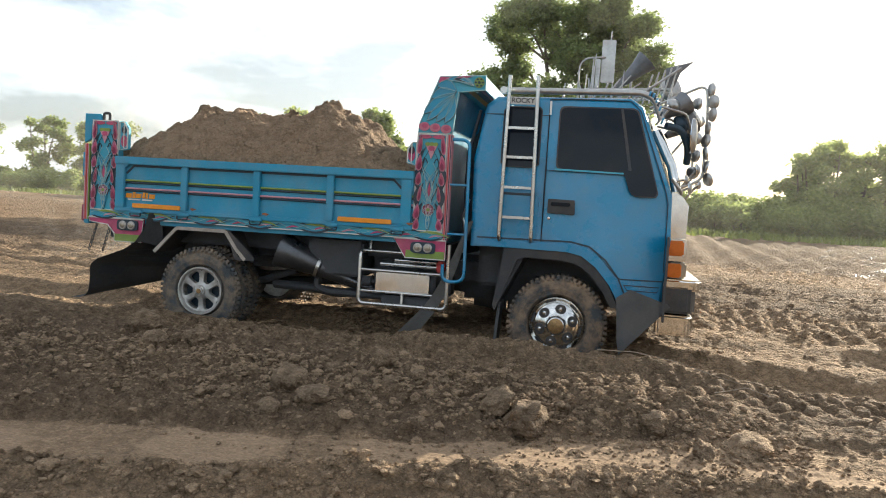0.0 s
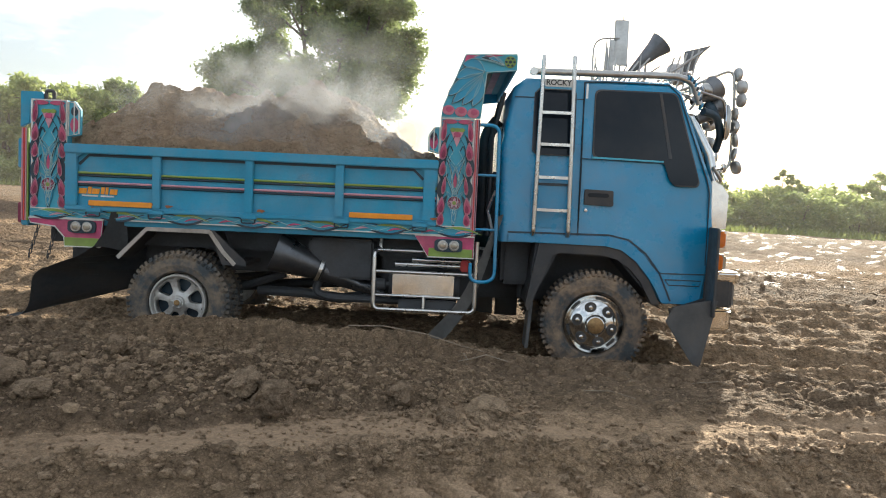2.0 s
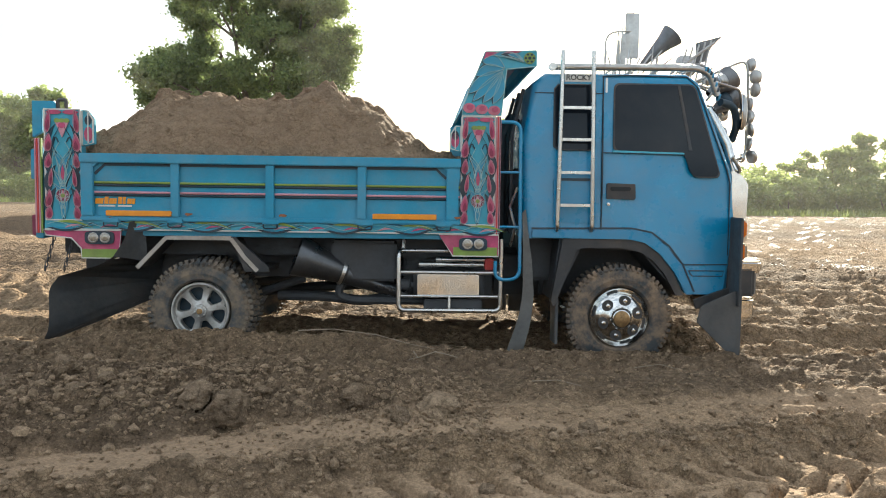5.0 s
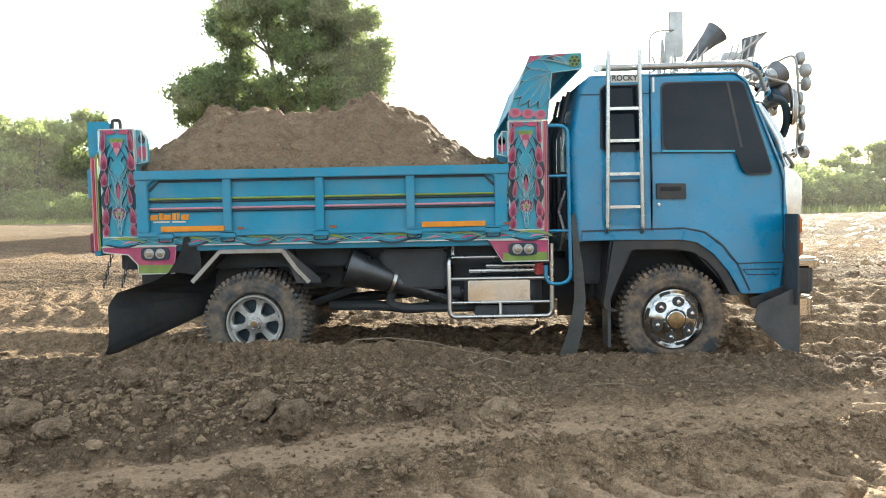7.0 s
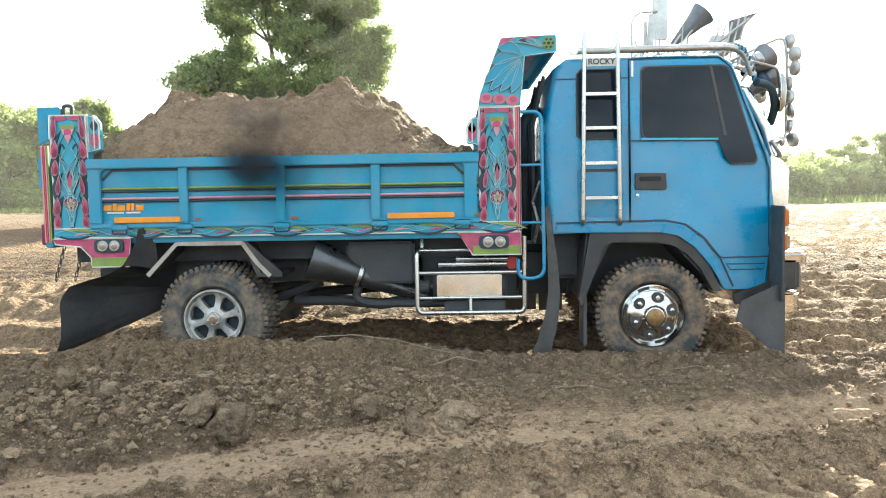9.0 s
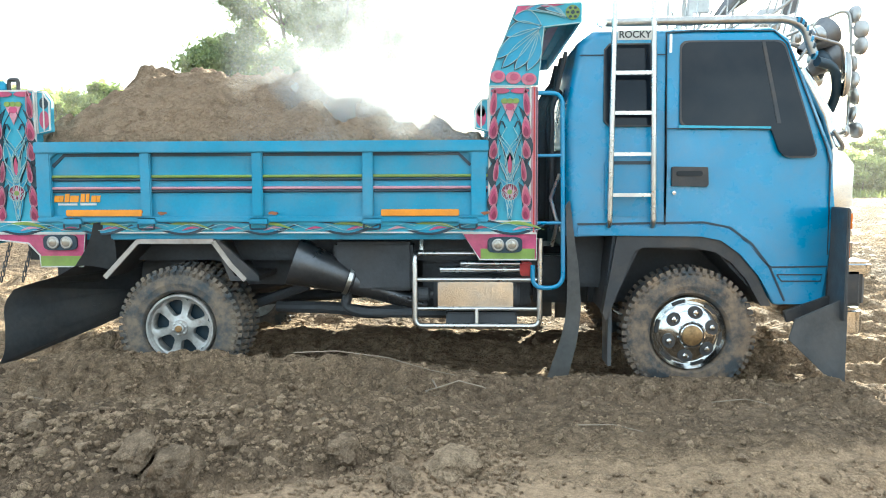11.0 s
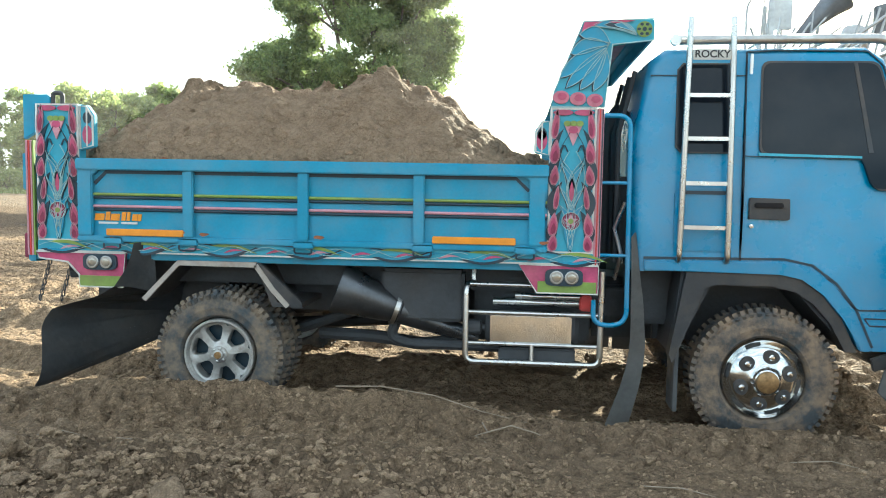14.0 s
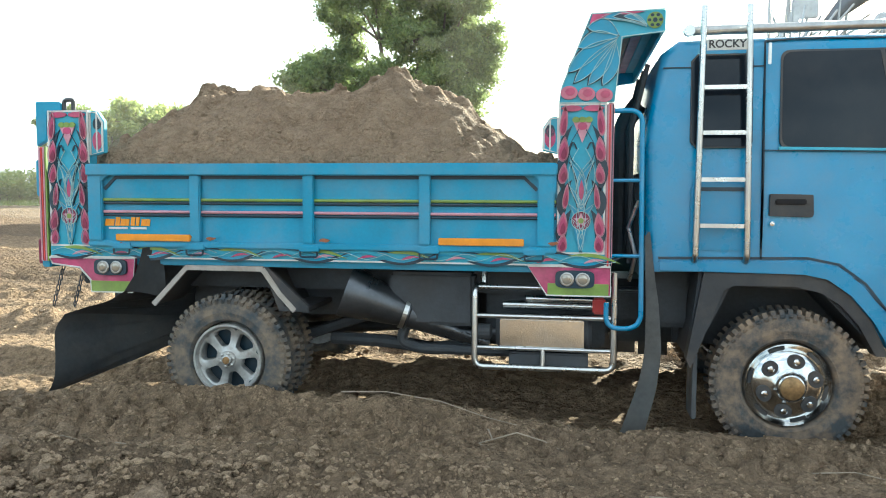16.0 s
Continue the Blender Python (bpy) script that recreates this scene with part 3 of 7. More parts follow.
def line(parent, pts, width=0.006, level=3, mat=None, closed=False, side=SIDE, name="painted_line"):
    return part(name, strip(pts, width * 0.75, side - 0.0035 * level - 0.002, side - 0.0035 * (level - 1), closed=closed), mat or PALELINE, parent)


def tyre(name, radius, width, lugs, label, mat, bold=1.0):
    """A tyre about the y axis, its outer face towards -y, with cleats round the tread."""
    w = width / 2
    r = radius
    bm = lathe([(r * 0.58, -w * 0.62), (r * 0.61, -w * 0.84), (r * 0.63, -w * 0.90), (r * 0.645, -w * 0.885), (r * 0.72, -w * 0.985), (r * 0.74, -w), (r * 0.755, -w * 0.975), (r * 0.82, -w * 0.985), (r * 0.88, -w * 0.92), (r * 0.95, -w * 0.80), (r * 0.965, -w * 0.5), (r * 0.965, w * 0.5),
                (r * 0.95, w * 0.84), (r * 0.87, w * 0.97), (r * 0.74, w), (r * 0.62, w * 0.86), (r * 0.58, w * 0.62)], 72, ring=True)
    blocks = bmesh.new()
    pitch = 2 * math.pi * r / lugs
    for k in range(lugs):
        a = 2 * math.pi * k / lugs
        for side in (-1, 1):
            turn = Matrix.Rotation(-(a + (math.pi / lugs if side > 0 else 0)), 4, "Y")
            long = 1.0 if k % 2 else 0.72
            for out, wide, lean_in, size in ((0.955, 0.52, -0.30, (0.075, 0.62, 0.56)), (0.905 + 0.02 * (1 - bold), 0.895 - 0.05 * (1 - bold), -1.15, (0.050 * bold, 0.34 * long * bold, 0.46))):
                own = bmesh.new()
                bmesh.ops.create_cube(own, size=1)
                bmesh.ops.transform(own, matrix=turn @ Matrix.Translation((r * out, side * w * wide, 0)) @ Matrix.Rotation(side * lean_in, 4, "Z") @ Matrix.Diagonal((r * size[0], w * size[1], pitch * size[2], 1)), verts=own.verts)
                merge(blocks, own)
    ob = part(name, bm, mat, truck, label, smooth=True)
    tagged(part("tread", blocks, mat, ob), kind="stuff")
    return ob


def alloy_rim(wheel, r, y):
    """A six-spoked rim, its disc pierced by six rounded openings over a dark backing disc, seen from -y."""
    part("rim", lathe([(r, y + 0.10), (r, y), (r * 0.985, y - 0.014), (r * 0.93, y - 0.014), (r * 0.90, y - 0.002), (r * 0.855, y + 0.022), (r * 0.845, y + 0.10)], 64, ring=True), ALLOY, wheel, "silver alloy rim", smooth=True)
    # navy disc closes the rim, dark colour for the shade inside
    part("shade_disc", lathe([(r * 0.86, y + 0.105), (r * 0.5, y + 0.10), (0.01, y + 0.10), (0.01, y + 0.115), (r * 0.86, y + 0.115)], 40), NAVY, wheel)
    n, inner, outer = 40, r * 0.20, r * 0.875

    def on_disc(u, v, turn, back):
        """u across the sector and v out from the hub, each from -1 to 1."""
        rad = inner + (outer - inner) * (v + 1) / 2
        a = turn + u * math.pi / 6
        dish = 0.012 * math.sin(math.pi * (v + 1) / 2) - 0.010 * (1 - (v + 1) / 2)
        return (rad * math.cos(a), y + 0.012 + dish + back, rad * math.sin(a))
    for k in range(6):
        turn = 2 * math.pi * (k + 0.75) / 6
        own = bmesh.new()
        loops = []
        for grow, back in ((None, 0.0), (1.10, 0.0), (1.03, 0.003), (1.0, 0.010), (0.99, 0.05)):
            row = []
            for j in range(n):
                t = 2 * math.pi * (j + 0.5) / n
                c, d = math.cos(t), math.sin(t)
                if grow is None:
                    q = 1 / max(abs(c), abs(d))
                    u, v = c * q, d * q
                else:
                    q = grow / (abs(c) ** 4 + abs(d) ** 4) ** 0.25
                    v = 0.18 + 0.66 * d * q
                    u = c * q * (0.60 + 0.10 * v)
                row.append(own.verts.new(on_disc(u, min(1, v), turn, back)))
            loops.append(row)
        for p, q in zip(loops, loops[1:]):
            for j in range(n):
                own.faces.new((p[j], p[(j + 1) % n], q[(j + 1) % n], q[j]))
        part("spoke", own, ALLOY, wheel, smooth=True)
    part("hub_cap", lathe([(r * 0.235, y + 0.03), (r * 0.235, y + 0.0), (r * 0.21, y - 0.008), (r * 0.15, y - 0.010), (r * 0.145, y - 0.022), (r * 0.12, y - 0.026), (0.004, y - 0.026)], 28), ALLOY, wheel, smooth=True)
    part("hub_centre", lathe([(r * 0.10, y - 0.02), (r * 0.10, y - 0.029), (0.003, y - 0.030)], 20), HUBBROWN, wheel, "brown hub centre", smooth=True)
    for k in range(6):
        a = 2 * math.pi * (k + 0.25) / 6
        part("wheel_nut", lathe([(0.008, y), (0.008, y - 0.016), (0.002, y - 0.018)], 6, centre=(r * 0.185 * math.cos(a), 0, r * 0.185 * math.sin(a))), STEEL, wheel)


def chrome_cover(wheel, r, y):
    """A domed chrome wheel cover with six dark discs for openings, and bolts."""
    part("rim", lathe([(r, y + 0.08), (r * 1.02, y - 0.004), (r * 0.98, y - 0.018), (r * 0.93, y - 0.006), (r * 0.86, y + 0.004), (r * 0.78, y - 0.020), (r * 0.58, y - 0.045), (r * 0.42, y - 0.05), (r * 0.34, y - 0.062), (r * 0.30, y - 0.085), (r * 0.20, y - 0.095), (0.003, y - 0.096)], 64), CHROME, wheel, "chrome wheel cover", smooth=True)
    # flat black shapes on the solid cover paint the dark of holes
    for k in range(6):
        a = 2 * math.pi * (k + 0.3) / 6
        cx, cz = r * 0.60 * math.cos(a), r * 0.60 * math.sin(a)
        part("dark_disc", prism(ellipse(cx, cz, r * 0.20, r * 0.165, 18, math.degrees(a) + 90), y - 0.052, y - 0.03), BLACK, wheel)
        part("wheel_nut", lathe([(0.019, y - 0.04), (0.018, y - 0.066), (0.011, y - 0.074), (0.002, y - 0.075)], 12, centre=(cx, 0, cz)), CHROME, wheel, smooth=True)
        b = a + math.pi / 6
        part("dark_slot", prism(ellipse(r * 0.86 * math.cos(b), r * 0.86 * math.sin(b), r * 0.19, r * 0.05, 16, math.degrees(b) + 90), y - 0.006, y + 0.004), BLACK, wheel)
    part("hub_cap", lathe([(0.062, y - 0.085), (0.060, y - 0.103), (0.046, y - 0.109), (0.012, y - 0.112), (0.002, y - 0.112)], 20), HUBBROWN, wheel, "brown hub centre", smooth=True)


REAR_R, FRONT_R = 0.385, 0.40
WHEELS = []
for y, name in ((-0.90, "rear_wheel"), (-0.66, "rear_wheel"), (0.90, "rear_wheel"), (0.66, "rear_wheel")):
    w = tyre(name, REAR_R, 0.21, 54, "black cleated tyre caked with dried mud", RUBBER)
    if y == -0.90:
        alloy_rim(w, 0.215, -0.085)
    else:
        part("rim", lathe([(0.235, -0.06), (0.22, 0.0), (0.06, 0.0), (0.05, -0.06)] if y < 0 else [(0.235, 0.06), (0.22, 0.0), (0.06, 0.0), (0.05, 0.06)], 32), ALLOY, w)
    WHEELS.append((w, (0.0, y, 0.40), REAR_R))
for s in (-1, 1):
    w = tyre("front_wheel", FRONT_R, 0.23, 56, "black cleated tyre with brown mud on its shoulder", MUDRUBBER, 0.55)
    chrome_cover(w, 0.226, -0.075 if s < 0 else 0.0)
    WHEELS.append((w, (3.15, s * 0.86, 0.375), FRONT_R))

# chassis, axles, springs
for s in (-1, 1):
    part("chassis_rail", box(-1.05, 3.9, s * 0.42 - 0.04, s * 0.42 + 0.04, 0.62, 0.80, 0.01), UNDER, truck)
    part("leaf_spring", tube([(-0.62, s * 0.46, 0.60), (-0.3, s * 0.46, 0.47), (0, s * 0.46, 0.44), (0.35, s * 0.46, 0.48), (0.7, s * 0.46, 0.60)], 0.035, 8), UNDER, truck)
    part("leaf_spring", tube([(2.65, s * 0.44, 0.56), (3.15, s * 0.44, 0.45), (3.65, s * 0.44, 0.56)], 0.03, 8), UNDER, truck)
part("rear_axle", merge(tube([(0, -0.85, 0.40), (0, 0.85, 0.40)], 0.06, 14), lathe([(0.05, -0.15), (0.15, -0.08), (0.17, 0.0), (0.15, 0.08), (0.05, 0.15)], 20, centre=(0, 0.0, 0.40))), UNDER, truck, smooth=True)
part("front_axle", tube([(3.15, -0.8, 0.375), (3.15, 0.8, 0.375)], 0.05, 12), UNDER, truck)
part("drive_shaft", tube([(0.1, 0, 0.42), (2.4, 0, 0.60)], 0.045, 12), UNDER, truck)
part("cross_member", box(1.1, 1.25, -0.42, 0.42, 0.58, 0.76, 0.01), UNDER, truck)
part("gearbox", box(2.2, 2.9, -0.28, 0.28, 0.45, 0.85, 0.05), UNDER, truck)
part("subframe", box(-1.1, 2.2, -0.72, 0.72, 0.80, 0.955, 0.01), UNDER, truck)
part("tool_box", box(0.95, 1.45, -0.86, -0.5, 0.62, 0.93, 0.02), UNDER, truck)
part("battery_box", box(1.5, 2.2, -0.66, -0.46, 0.48, 0.9, 0.02), UNDER, truck)
part("cab_cross_panel", box(2.44, 2.68, -0.70, 0.78, 0.62, 1.0, 0.03), UNDER, truck)

# assumed far-side boxes and flaps, added to block sun beneath the truck
part("far_blocker_box", box(1.15, 2.30, 0.62, 0.97, 0.40, 0.82, 0.05), UNDER, truck, "added far-side box that blocks sun under the bed")
part("far_blocker_board", box(0.45, 1.12, 0.90, 0.94, 0.52, 0.85, 0.01), UNDER, truck)
part("arch_liner", box(2.46, 3.76, 0.93, 0.95, 0.60, 0.985, 0.005), UNDER, truck)
part("front_flap", prism([(3.60, 0.62), (4.0, 0.64), (4.0, 0.09), (3.86, 0.10), (3.55, 0.40)], 1.02, 1.032), FLAP, truck)
part("corner_guard", box(3.972, 3.990, 0.93, 1.23, 0.30, 1.15, 0.006), FLAP, truck)
part("wheel_flap", box(2.52, 2.74, 0.90, 0.912, 0.14, 0.60, 0.003), FLAP, truck)
part("cab_flap", box(2.15, 2.50, 0.955, 0.967, 0.14, 1.10, 0.004), FLAP, truck)
part("mud_flap", box(-0.62, -0.59, 0.40, 1.0, 0.16, 0.95, 0.005), FLAP, truck)

# ---- the tipping bed ----
bed = part("bed_floor", box(-1.10, 2.15, -0.99, 0.99, 0.955, 1.06, 0.006), BLUE2, truck, "blue steel bed floor")
for s in (-1, 1):
    y = s * 1.0
    side = part("bed_side", box(-0.84, 1.92, y - 0.018, y + 0.018, 1.06, 1.55, 0.004), BLUE2, truck, "blue ribbed drop side with faint rust")
    o = s * 0.020
    rails = [(-0.84, 1.92, 1.485, 1.553, 0.045), (-0.84, 1.92, 1.065, 1.10, 0.030)]
    for x0, x1, z0, z1, d in rails:
        part("rail", box(x0, x1, y + o - (d if s < 0 else 0), y + o + (d if s > 0 else 0), z0, z1, 0.006), BLUE2, side)
    for x in (-0.79, -0.16, 0.525, 1.195, 1.86):
        ww = 0.032 if -0.7 < x < 1.7 else 0.045
        part("rib", box(x - ww, x + ww, y + o - (0.034 if s < 0 else 0), y + o + (0.034 if s > 0 else 0), 1.10, 1.486, 0.006), BLUE2, side)
    if s < 0:
        for z, m, n in ((1.343, GREEN, "green"), (1.272, PALEPINK, "pink")):
            part("moulding", tube([(-0.835, y - 0.028, z), (1.915, y - 0.028, z)], 0.009, 8), m, side, n + " painted moulding")
            part("moulding", tube([(-0.835, y - 0.026, z - 0.02), (1.915, y - 0.026, z - 0.02)], 0.008, 8), NAVY, side)
        for x0, x1 in ((-0.835, -0.70), (1.915, 1.78)):
            part("gusset", prism([(x0, 1.49), (x1, 1.49), (x0, 1.38)], y - 0.05, y - 0.02, 0.004), BLUE2, side)
        # navy strip puts the shade below the top rail into colour
        for k, (x0, x1) in enumerate(zip((-0.745, -0.128, 0.557, 1.227), (-0.192, 0.493, 1.163, 1.815))):
            path = [(x0, 1.474), (x1, 1.474)]
            if k == 0:
                path = [(x0 + 0.002, 1.405), (x0 + 0.075, 1.474), (x1, 1.474)]
            if k == 3:
                path = [(x0, 1.474), (x1 - 0.075, 1.474), (x1 - 0.002, 1.405)]
            part("rail_shade", strip(path, 0.020, y - 0.024, y - 0.0175), NAVY, side)
        for x0, x1 in ((-0.655, -0.185), (1.275, 1.745)):
            part("reflector", box(x0, x1, y - 0.062, y - 0.048, 1.102, 1.142, 0.004), ORANGE, side, "orange reflector strip")
        for x in (-0.62, -0.16, 0.53, 1.22, 1.80):
            hinge = part("hinge", box(x - 0.06, x + 0.06, y - 0.056, y - 0.02, 1.052, 1.092, 0.006), BLUE2, side, "blue hinge with rust")
            part("hinge_pin", tube(smooth_path([(x - 0.05, y - 0.06, 1.055), (x - 0.05, y - 0.06, 1.025), (x + 0.05, y - 0.06, 1.025), (x + 0.05, y - 0.06, 1.055)], 0.02), 0.006, 6), NAVY, side)
        # writing that cannot be made out, as bars
        for k, w in enumerate((0.032, 0.024, 0.028, 0.032, 0.020, 0.026, 0.020, 0.030, 0.022)):
            x0 = -0.745 + 0.033 * k
            top = 1.240 if k in (2, 5, 6) else 1.228
            part("lettering", prism([(x0, 1.188), (x0 + 0.006, top), (x0 + w + 0.006, top), (x0 + w, 1.188)], y - 0.024, y - 0.0185), ORANGE, side, "orange lettering bar")
        part("lettering", box(-0.72, -0.60, y - 0.024, y - 0.0185, 1.168, 1.180), WHITE, side, "small white lettering bar")
        part("lettering", box(-0.58, -0.48, y - 0.024, y - 0.0185, 1.168, 1.180), WHITE, side, "small white lettering bar")
        rr = random.Random(3)
        rust = material("rust", (0.26, 0.10, 0.045), 0.85, 0, 0.4, 30)
        for x, z in ((-0.20, 1.13), (-0.06, 1.12), (0.62, 1.12), (-0.62, 1.08), (1.9, 1.12), (-0.3, 1.553)):
            part("rust_patch", prism([(x + 0.035 * rr.uniform(0.5, 1) * math.cos(a), z + 0.014 * rr.uniform(0.5, 1) * math.sin(a)) for a in (2 * math.pi * k / 10 for k in range(10))], y - 0.0545, y - 0.05), rust, side)

# painted skirt under the side
skirt = part("skirt", box(-1.11, 2.21, SIDE, SIDE + 0.03, 0.996, 1.064, 0.004), PALEBLUE, truck, "wave-painted skirt board")
part("border", box(-1.108, 2.208, SIDE - 0.006, SIDE + 0.001, 0.996, 1.005), WHITE, skirt)
for k in range(13):
    x = -1.09 + k * 0.252
    up = k % 2
    decal(skirt, "wave", leaf_shape(x, 1.012, x + 0.34, 1.052, 0.030, 0.09 if up else -0.09), NAVY, 1 + 0.2 * up)
    decal(skirt, "wave", leaf_shape(x + 0.02, 1.020, x + 0.30, 1.054, 0.016, 0.06 if up else -0.10), BLUE2, 1.5 + 0.2 * up)
    decal(skirt, "wave", leaf_shape(x + 0.05, 1.052, x + 0.33, 1.012, 0.020, 0.08), GREEN if up == 0 else PALEBLUE, 2 + 0.2 * up)
    decal(skirt, "wave", leaf_shape(x + 0.13, 1.012, x + 0.25, 1.026, 0.014, 0.1), PINK if k % 3 else PALEPINK, 2.5)
    wave = [(x + 0.30 * f / 8, 1.034 + 0.020 * math.sin(2 * math.pi * f / 8 + k)) for f in range(9)]
    line(skirt, wave, 0.0035, 4 + 0.3 * up)


def painted_post(x0, x1, z0, z1):
    """An ornamented corner board: pink drops down both sides, a flower above, leaves and a star below."""
    post = part("post_board", box(x0, x1, SIDE, SIDE + 0.08, z0, z1, 0.006), PALEBLUE, truck, "corner board painted with pink drops, leaves and a star")
    cx, hw = (x0 + x1) / 2, (x1 - x0) / 2
    for a, b, c, d in ((x0, x0 + 0.012, z0, z1), (x1 - 0.012, x1, z0, z1), (x0 + 0.012, x1 - 0.012, z1 - 0.010, z1), (x0 + 0.012, x1 - 0.012, z0, z0 + 0.010)):
        part("border", box(a, b, SIDE - 0.006, SIDE + 0.001, c, d), WHITE, post)
    H = z1 - z0
    for s in (-1, 1):
        # dark ground behind the drops
        for v0, v1, w in ((0.42, 0.74, 0.060), (0.24, 0.50, 0.062), (0.03, 0.30, 0.062), (0.62, 0.86, 0.036)):
            decal(post, "shade", leaf_shape(cx + s * hw * 0.78, z0 + H * v0, cx + s * hw * 0.40, z0 + H * v1, w, -s * 0.12), NAVY, 1)
        for v, w, h in ((0.89, 0.040, 0.16), (0.70, 0.054, 0.125), (0.54, 0.048, 0.105), (0.385, 0.030, 0.125), (0.20, 0.052, 0.125), (0.075, 0.052, 0.095)):
            px, pz = cx + s * hw * (0.76 if v != 0.385 else 0.64), z0 + H * v
            decal(post, "drop", drop_shape(px, pz, w * 1.15, h, s * 6), SOFTPINK, 2)
            decal(post, "drop_body", drop_shape(px, pz - h * 0.06, w * 0.92, h * 0.78, s * 6), PINK, 3)
            decal(post, "drop_heart", drop_shape(px - s * 0.002, pz - h * 0.17, w * 0.66, h * 0.50, s * 6), ROSE, 4)
            line(post, drop_shape(px, pz, w * 1.25, h * 1.06, s * 6), 0.0035, 5, closed=True, mat=PALEPINK)
        # dark hooks under the flower and long blue feathers that sweep up from the foot
        line(post, [(cx + s * hw * (0.22 + 0.30 * f), z0 + H * (0.70 + 0.045 * math.sin(3.0 * f))) for f in (0, 0.2, 0.4, 0.6, 0.8, 1)], 0.011, 3, mat=NAVY)
        for v0, v1, reach, w in ((0.30, 0.62, 0.50, 0.040), (0.10, 0.46, 0.52, 0.034), (0.02, 0.24, 0.40, 0.030)):
            shape = leaf_shape(cx + s * hw * 0.06, z0 + H * v0, cx + s * hw * reach, z0 + H * v1, w, s * 0.14)
            decal(post, "feather_shade", leaf_shape(cx + s * hw * 0.04, z0 + H * (v0 - 0.012), cx + s * hw * (reach + 0.06), z0 + H * v1, w * 1.2, s * 0.14), NAVY, 1.3 + v0)
            decal(post, "feather", shape, BLUE2, 2.35 + v0)
            line(post, shape, 0.0035, 4.2 + v0, closed=True)
        decal(post, "petal", leaf_shape(cx, z0 + H * 0.06, cx + s * hw * 0.55, z0 + H * 0.34, 0.045, s * 0.16), BLUE2, 1.75)
        line(post, leaf_shape(cx, z0 + H * 0.06, cx + s * hw * 0.55, z0 + H * 0.34, 0.045, s * 0.16), 0.0035, 3, closed=True)
        line(post, leaf_shape(cx, z0 + H * 0.33, cx + s * hw * 0.55, z0 + H * 0.66, 0.055, s * 0.10), 0.0035, 3, closed=True)
        line(post, [(cx + s * hw * 0.55 * math.sin(f * 0.32), z0 + H * (0.30 + 0.045 * f)) for f in range(10)], 0.004, 4)
        line(post, [(cx + s * (hw * 0.30 + 0.03 * math.sin(f * 0.5)), z0 + H * (0.60 + 0.03 * f)) for f in range(10)], 0.005, 4, mat=NAVY)
        decal(post, "scallop", ellipse(cx + s * hw * 0.45, z1 - 0.026, 0.055, 0.016), PINK, 2)
    decal(post, "petal", leaf_shape(cx, z0 + H * 0.02, cx, z0 + H * 0.40, 0.07), BLUE2, 2.85)
    decal(post, "petal", leaf_shape(cx, z0 + H * 0.36, cx, z0 + H * 0.50, 0.026), PINK, 3.4)
    line(post, leaf_shape(cx, z0 + H * 0.33, cx, z0 + H * 0.56, 0.06), 0.0035, 4, closed=True)
    decal(post, "flower", [(cx - 0.052, z0 + H * 0.89), (cx + 0.052, z0 + H * 0.89), (cx + 0.024, z0 + H * 0.81), (cx, z0 + H * 0.74), (cx - 0.024, z0 + H * 0.81)], PALEPINK, 3)
    decal(post, "flower", ellipse(cx, z0 + H * 0.85, 0.026, 0.020), PINK, 4)
    for k in (-1, 0, 1):
        decal(post, "blossom", ellipse(cx + 0.034 * k, z0 + H * 0.893, 0.021, 0.016, 10), GREEN, 4)
    sz = z0 + H * 0.225
    decal(post, "medallion", ellipse(cx, sz, 0.050, 0.050, 24), ROSE, 3)
    line(post, ellipse(cx, sz, 0.050, 0.050, 24), 0.004, 5, closed=True)
    star = [(cx + (0.043 if k % 2 == 0 else 0.018) * math.sin(math.pi * k / 5), sz + (0.043 if k % 2 == 0 else 0.018) * math.cos(math.pi * k / 5)) for k in range(10)]
    decal(post, "star", star, PALEPINK, 4)
    decal(post, "star_heart", ellipse(cx, sz, 0.015, 0.015, 12), GREEN, 5)
    return post


painted_post(-1.10, -0.835, 1.062, 1.87)
painted_post(1.92, 2.175, 1.062, 1.868)
# striped edge boards beside the posts
edge = part("edge_board", box(2.177, 2.215, SIDE - 0.004, SIDE + 0.08, 0.998, 1.868, 0.004), PALEPINK, truck, "striped edge board")
part("stripe", box(2.188, 2.196, SIDE - 0.008, SIDE - 0.003, 1.0, 1.86), RED, edge)
part("stripe", box(2.204, 2.210, SIDE - 0.008, SIDE - 0.003, 1.0, 1.86), NAVY, edge)
tail = part("tailgate", box(-1.185, -1.125, -1.0, 1.0, 0.93, 1.60, 0.008), BLUE2, truck, "blue tailgate with striped edge")
part("tail_cap", prism([(-1.19, 1.925), (-1.03, 1.925), (-1.02, 1.905), (-1.02, 1.872), (-1.12, 1.872), (-1.12, 1.70), (-1.19, 1.66)], SIDE + 0.012, SIDE + 0.05, 0.004), BLUE2, tail)
for x, m in ((-1.172, PALEPINK), (-1.158, RED), (-1.144, PALEPINK), (-1.131, GREEN)):
    part("stripe", box(x - 0.005, x + 0.005, SIDE + 0.006, SIDE + 0.03, 0.97, 1.655), m, tail)
part("lock_bracket", tube(smooth_path([(-1.01, -0.99, 1.87), (-1.01, -0.99, 1.935), (-0.95, -0.99, 1.935), (-0.95, -0.99, 1.87)], 0.02), 0.013, 8), BLACK, tail)
part("latch", box(-1.215, -1.18, -0.99, -0.95, 0.95, 1.10, 0.006), ROSE, tail)
part("latch", box(-1.215, -1.18, -0.99, -0.95, 1.36, 1.58, 0.006), BLUE2, tail)
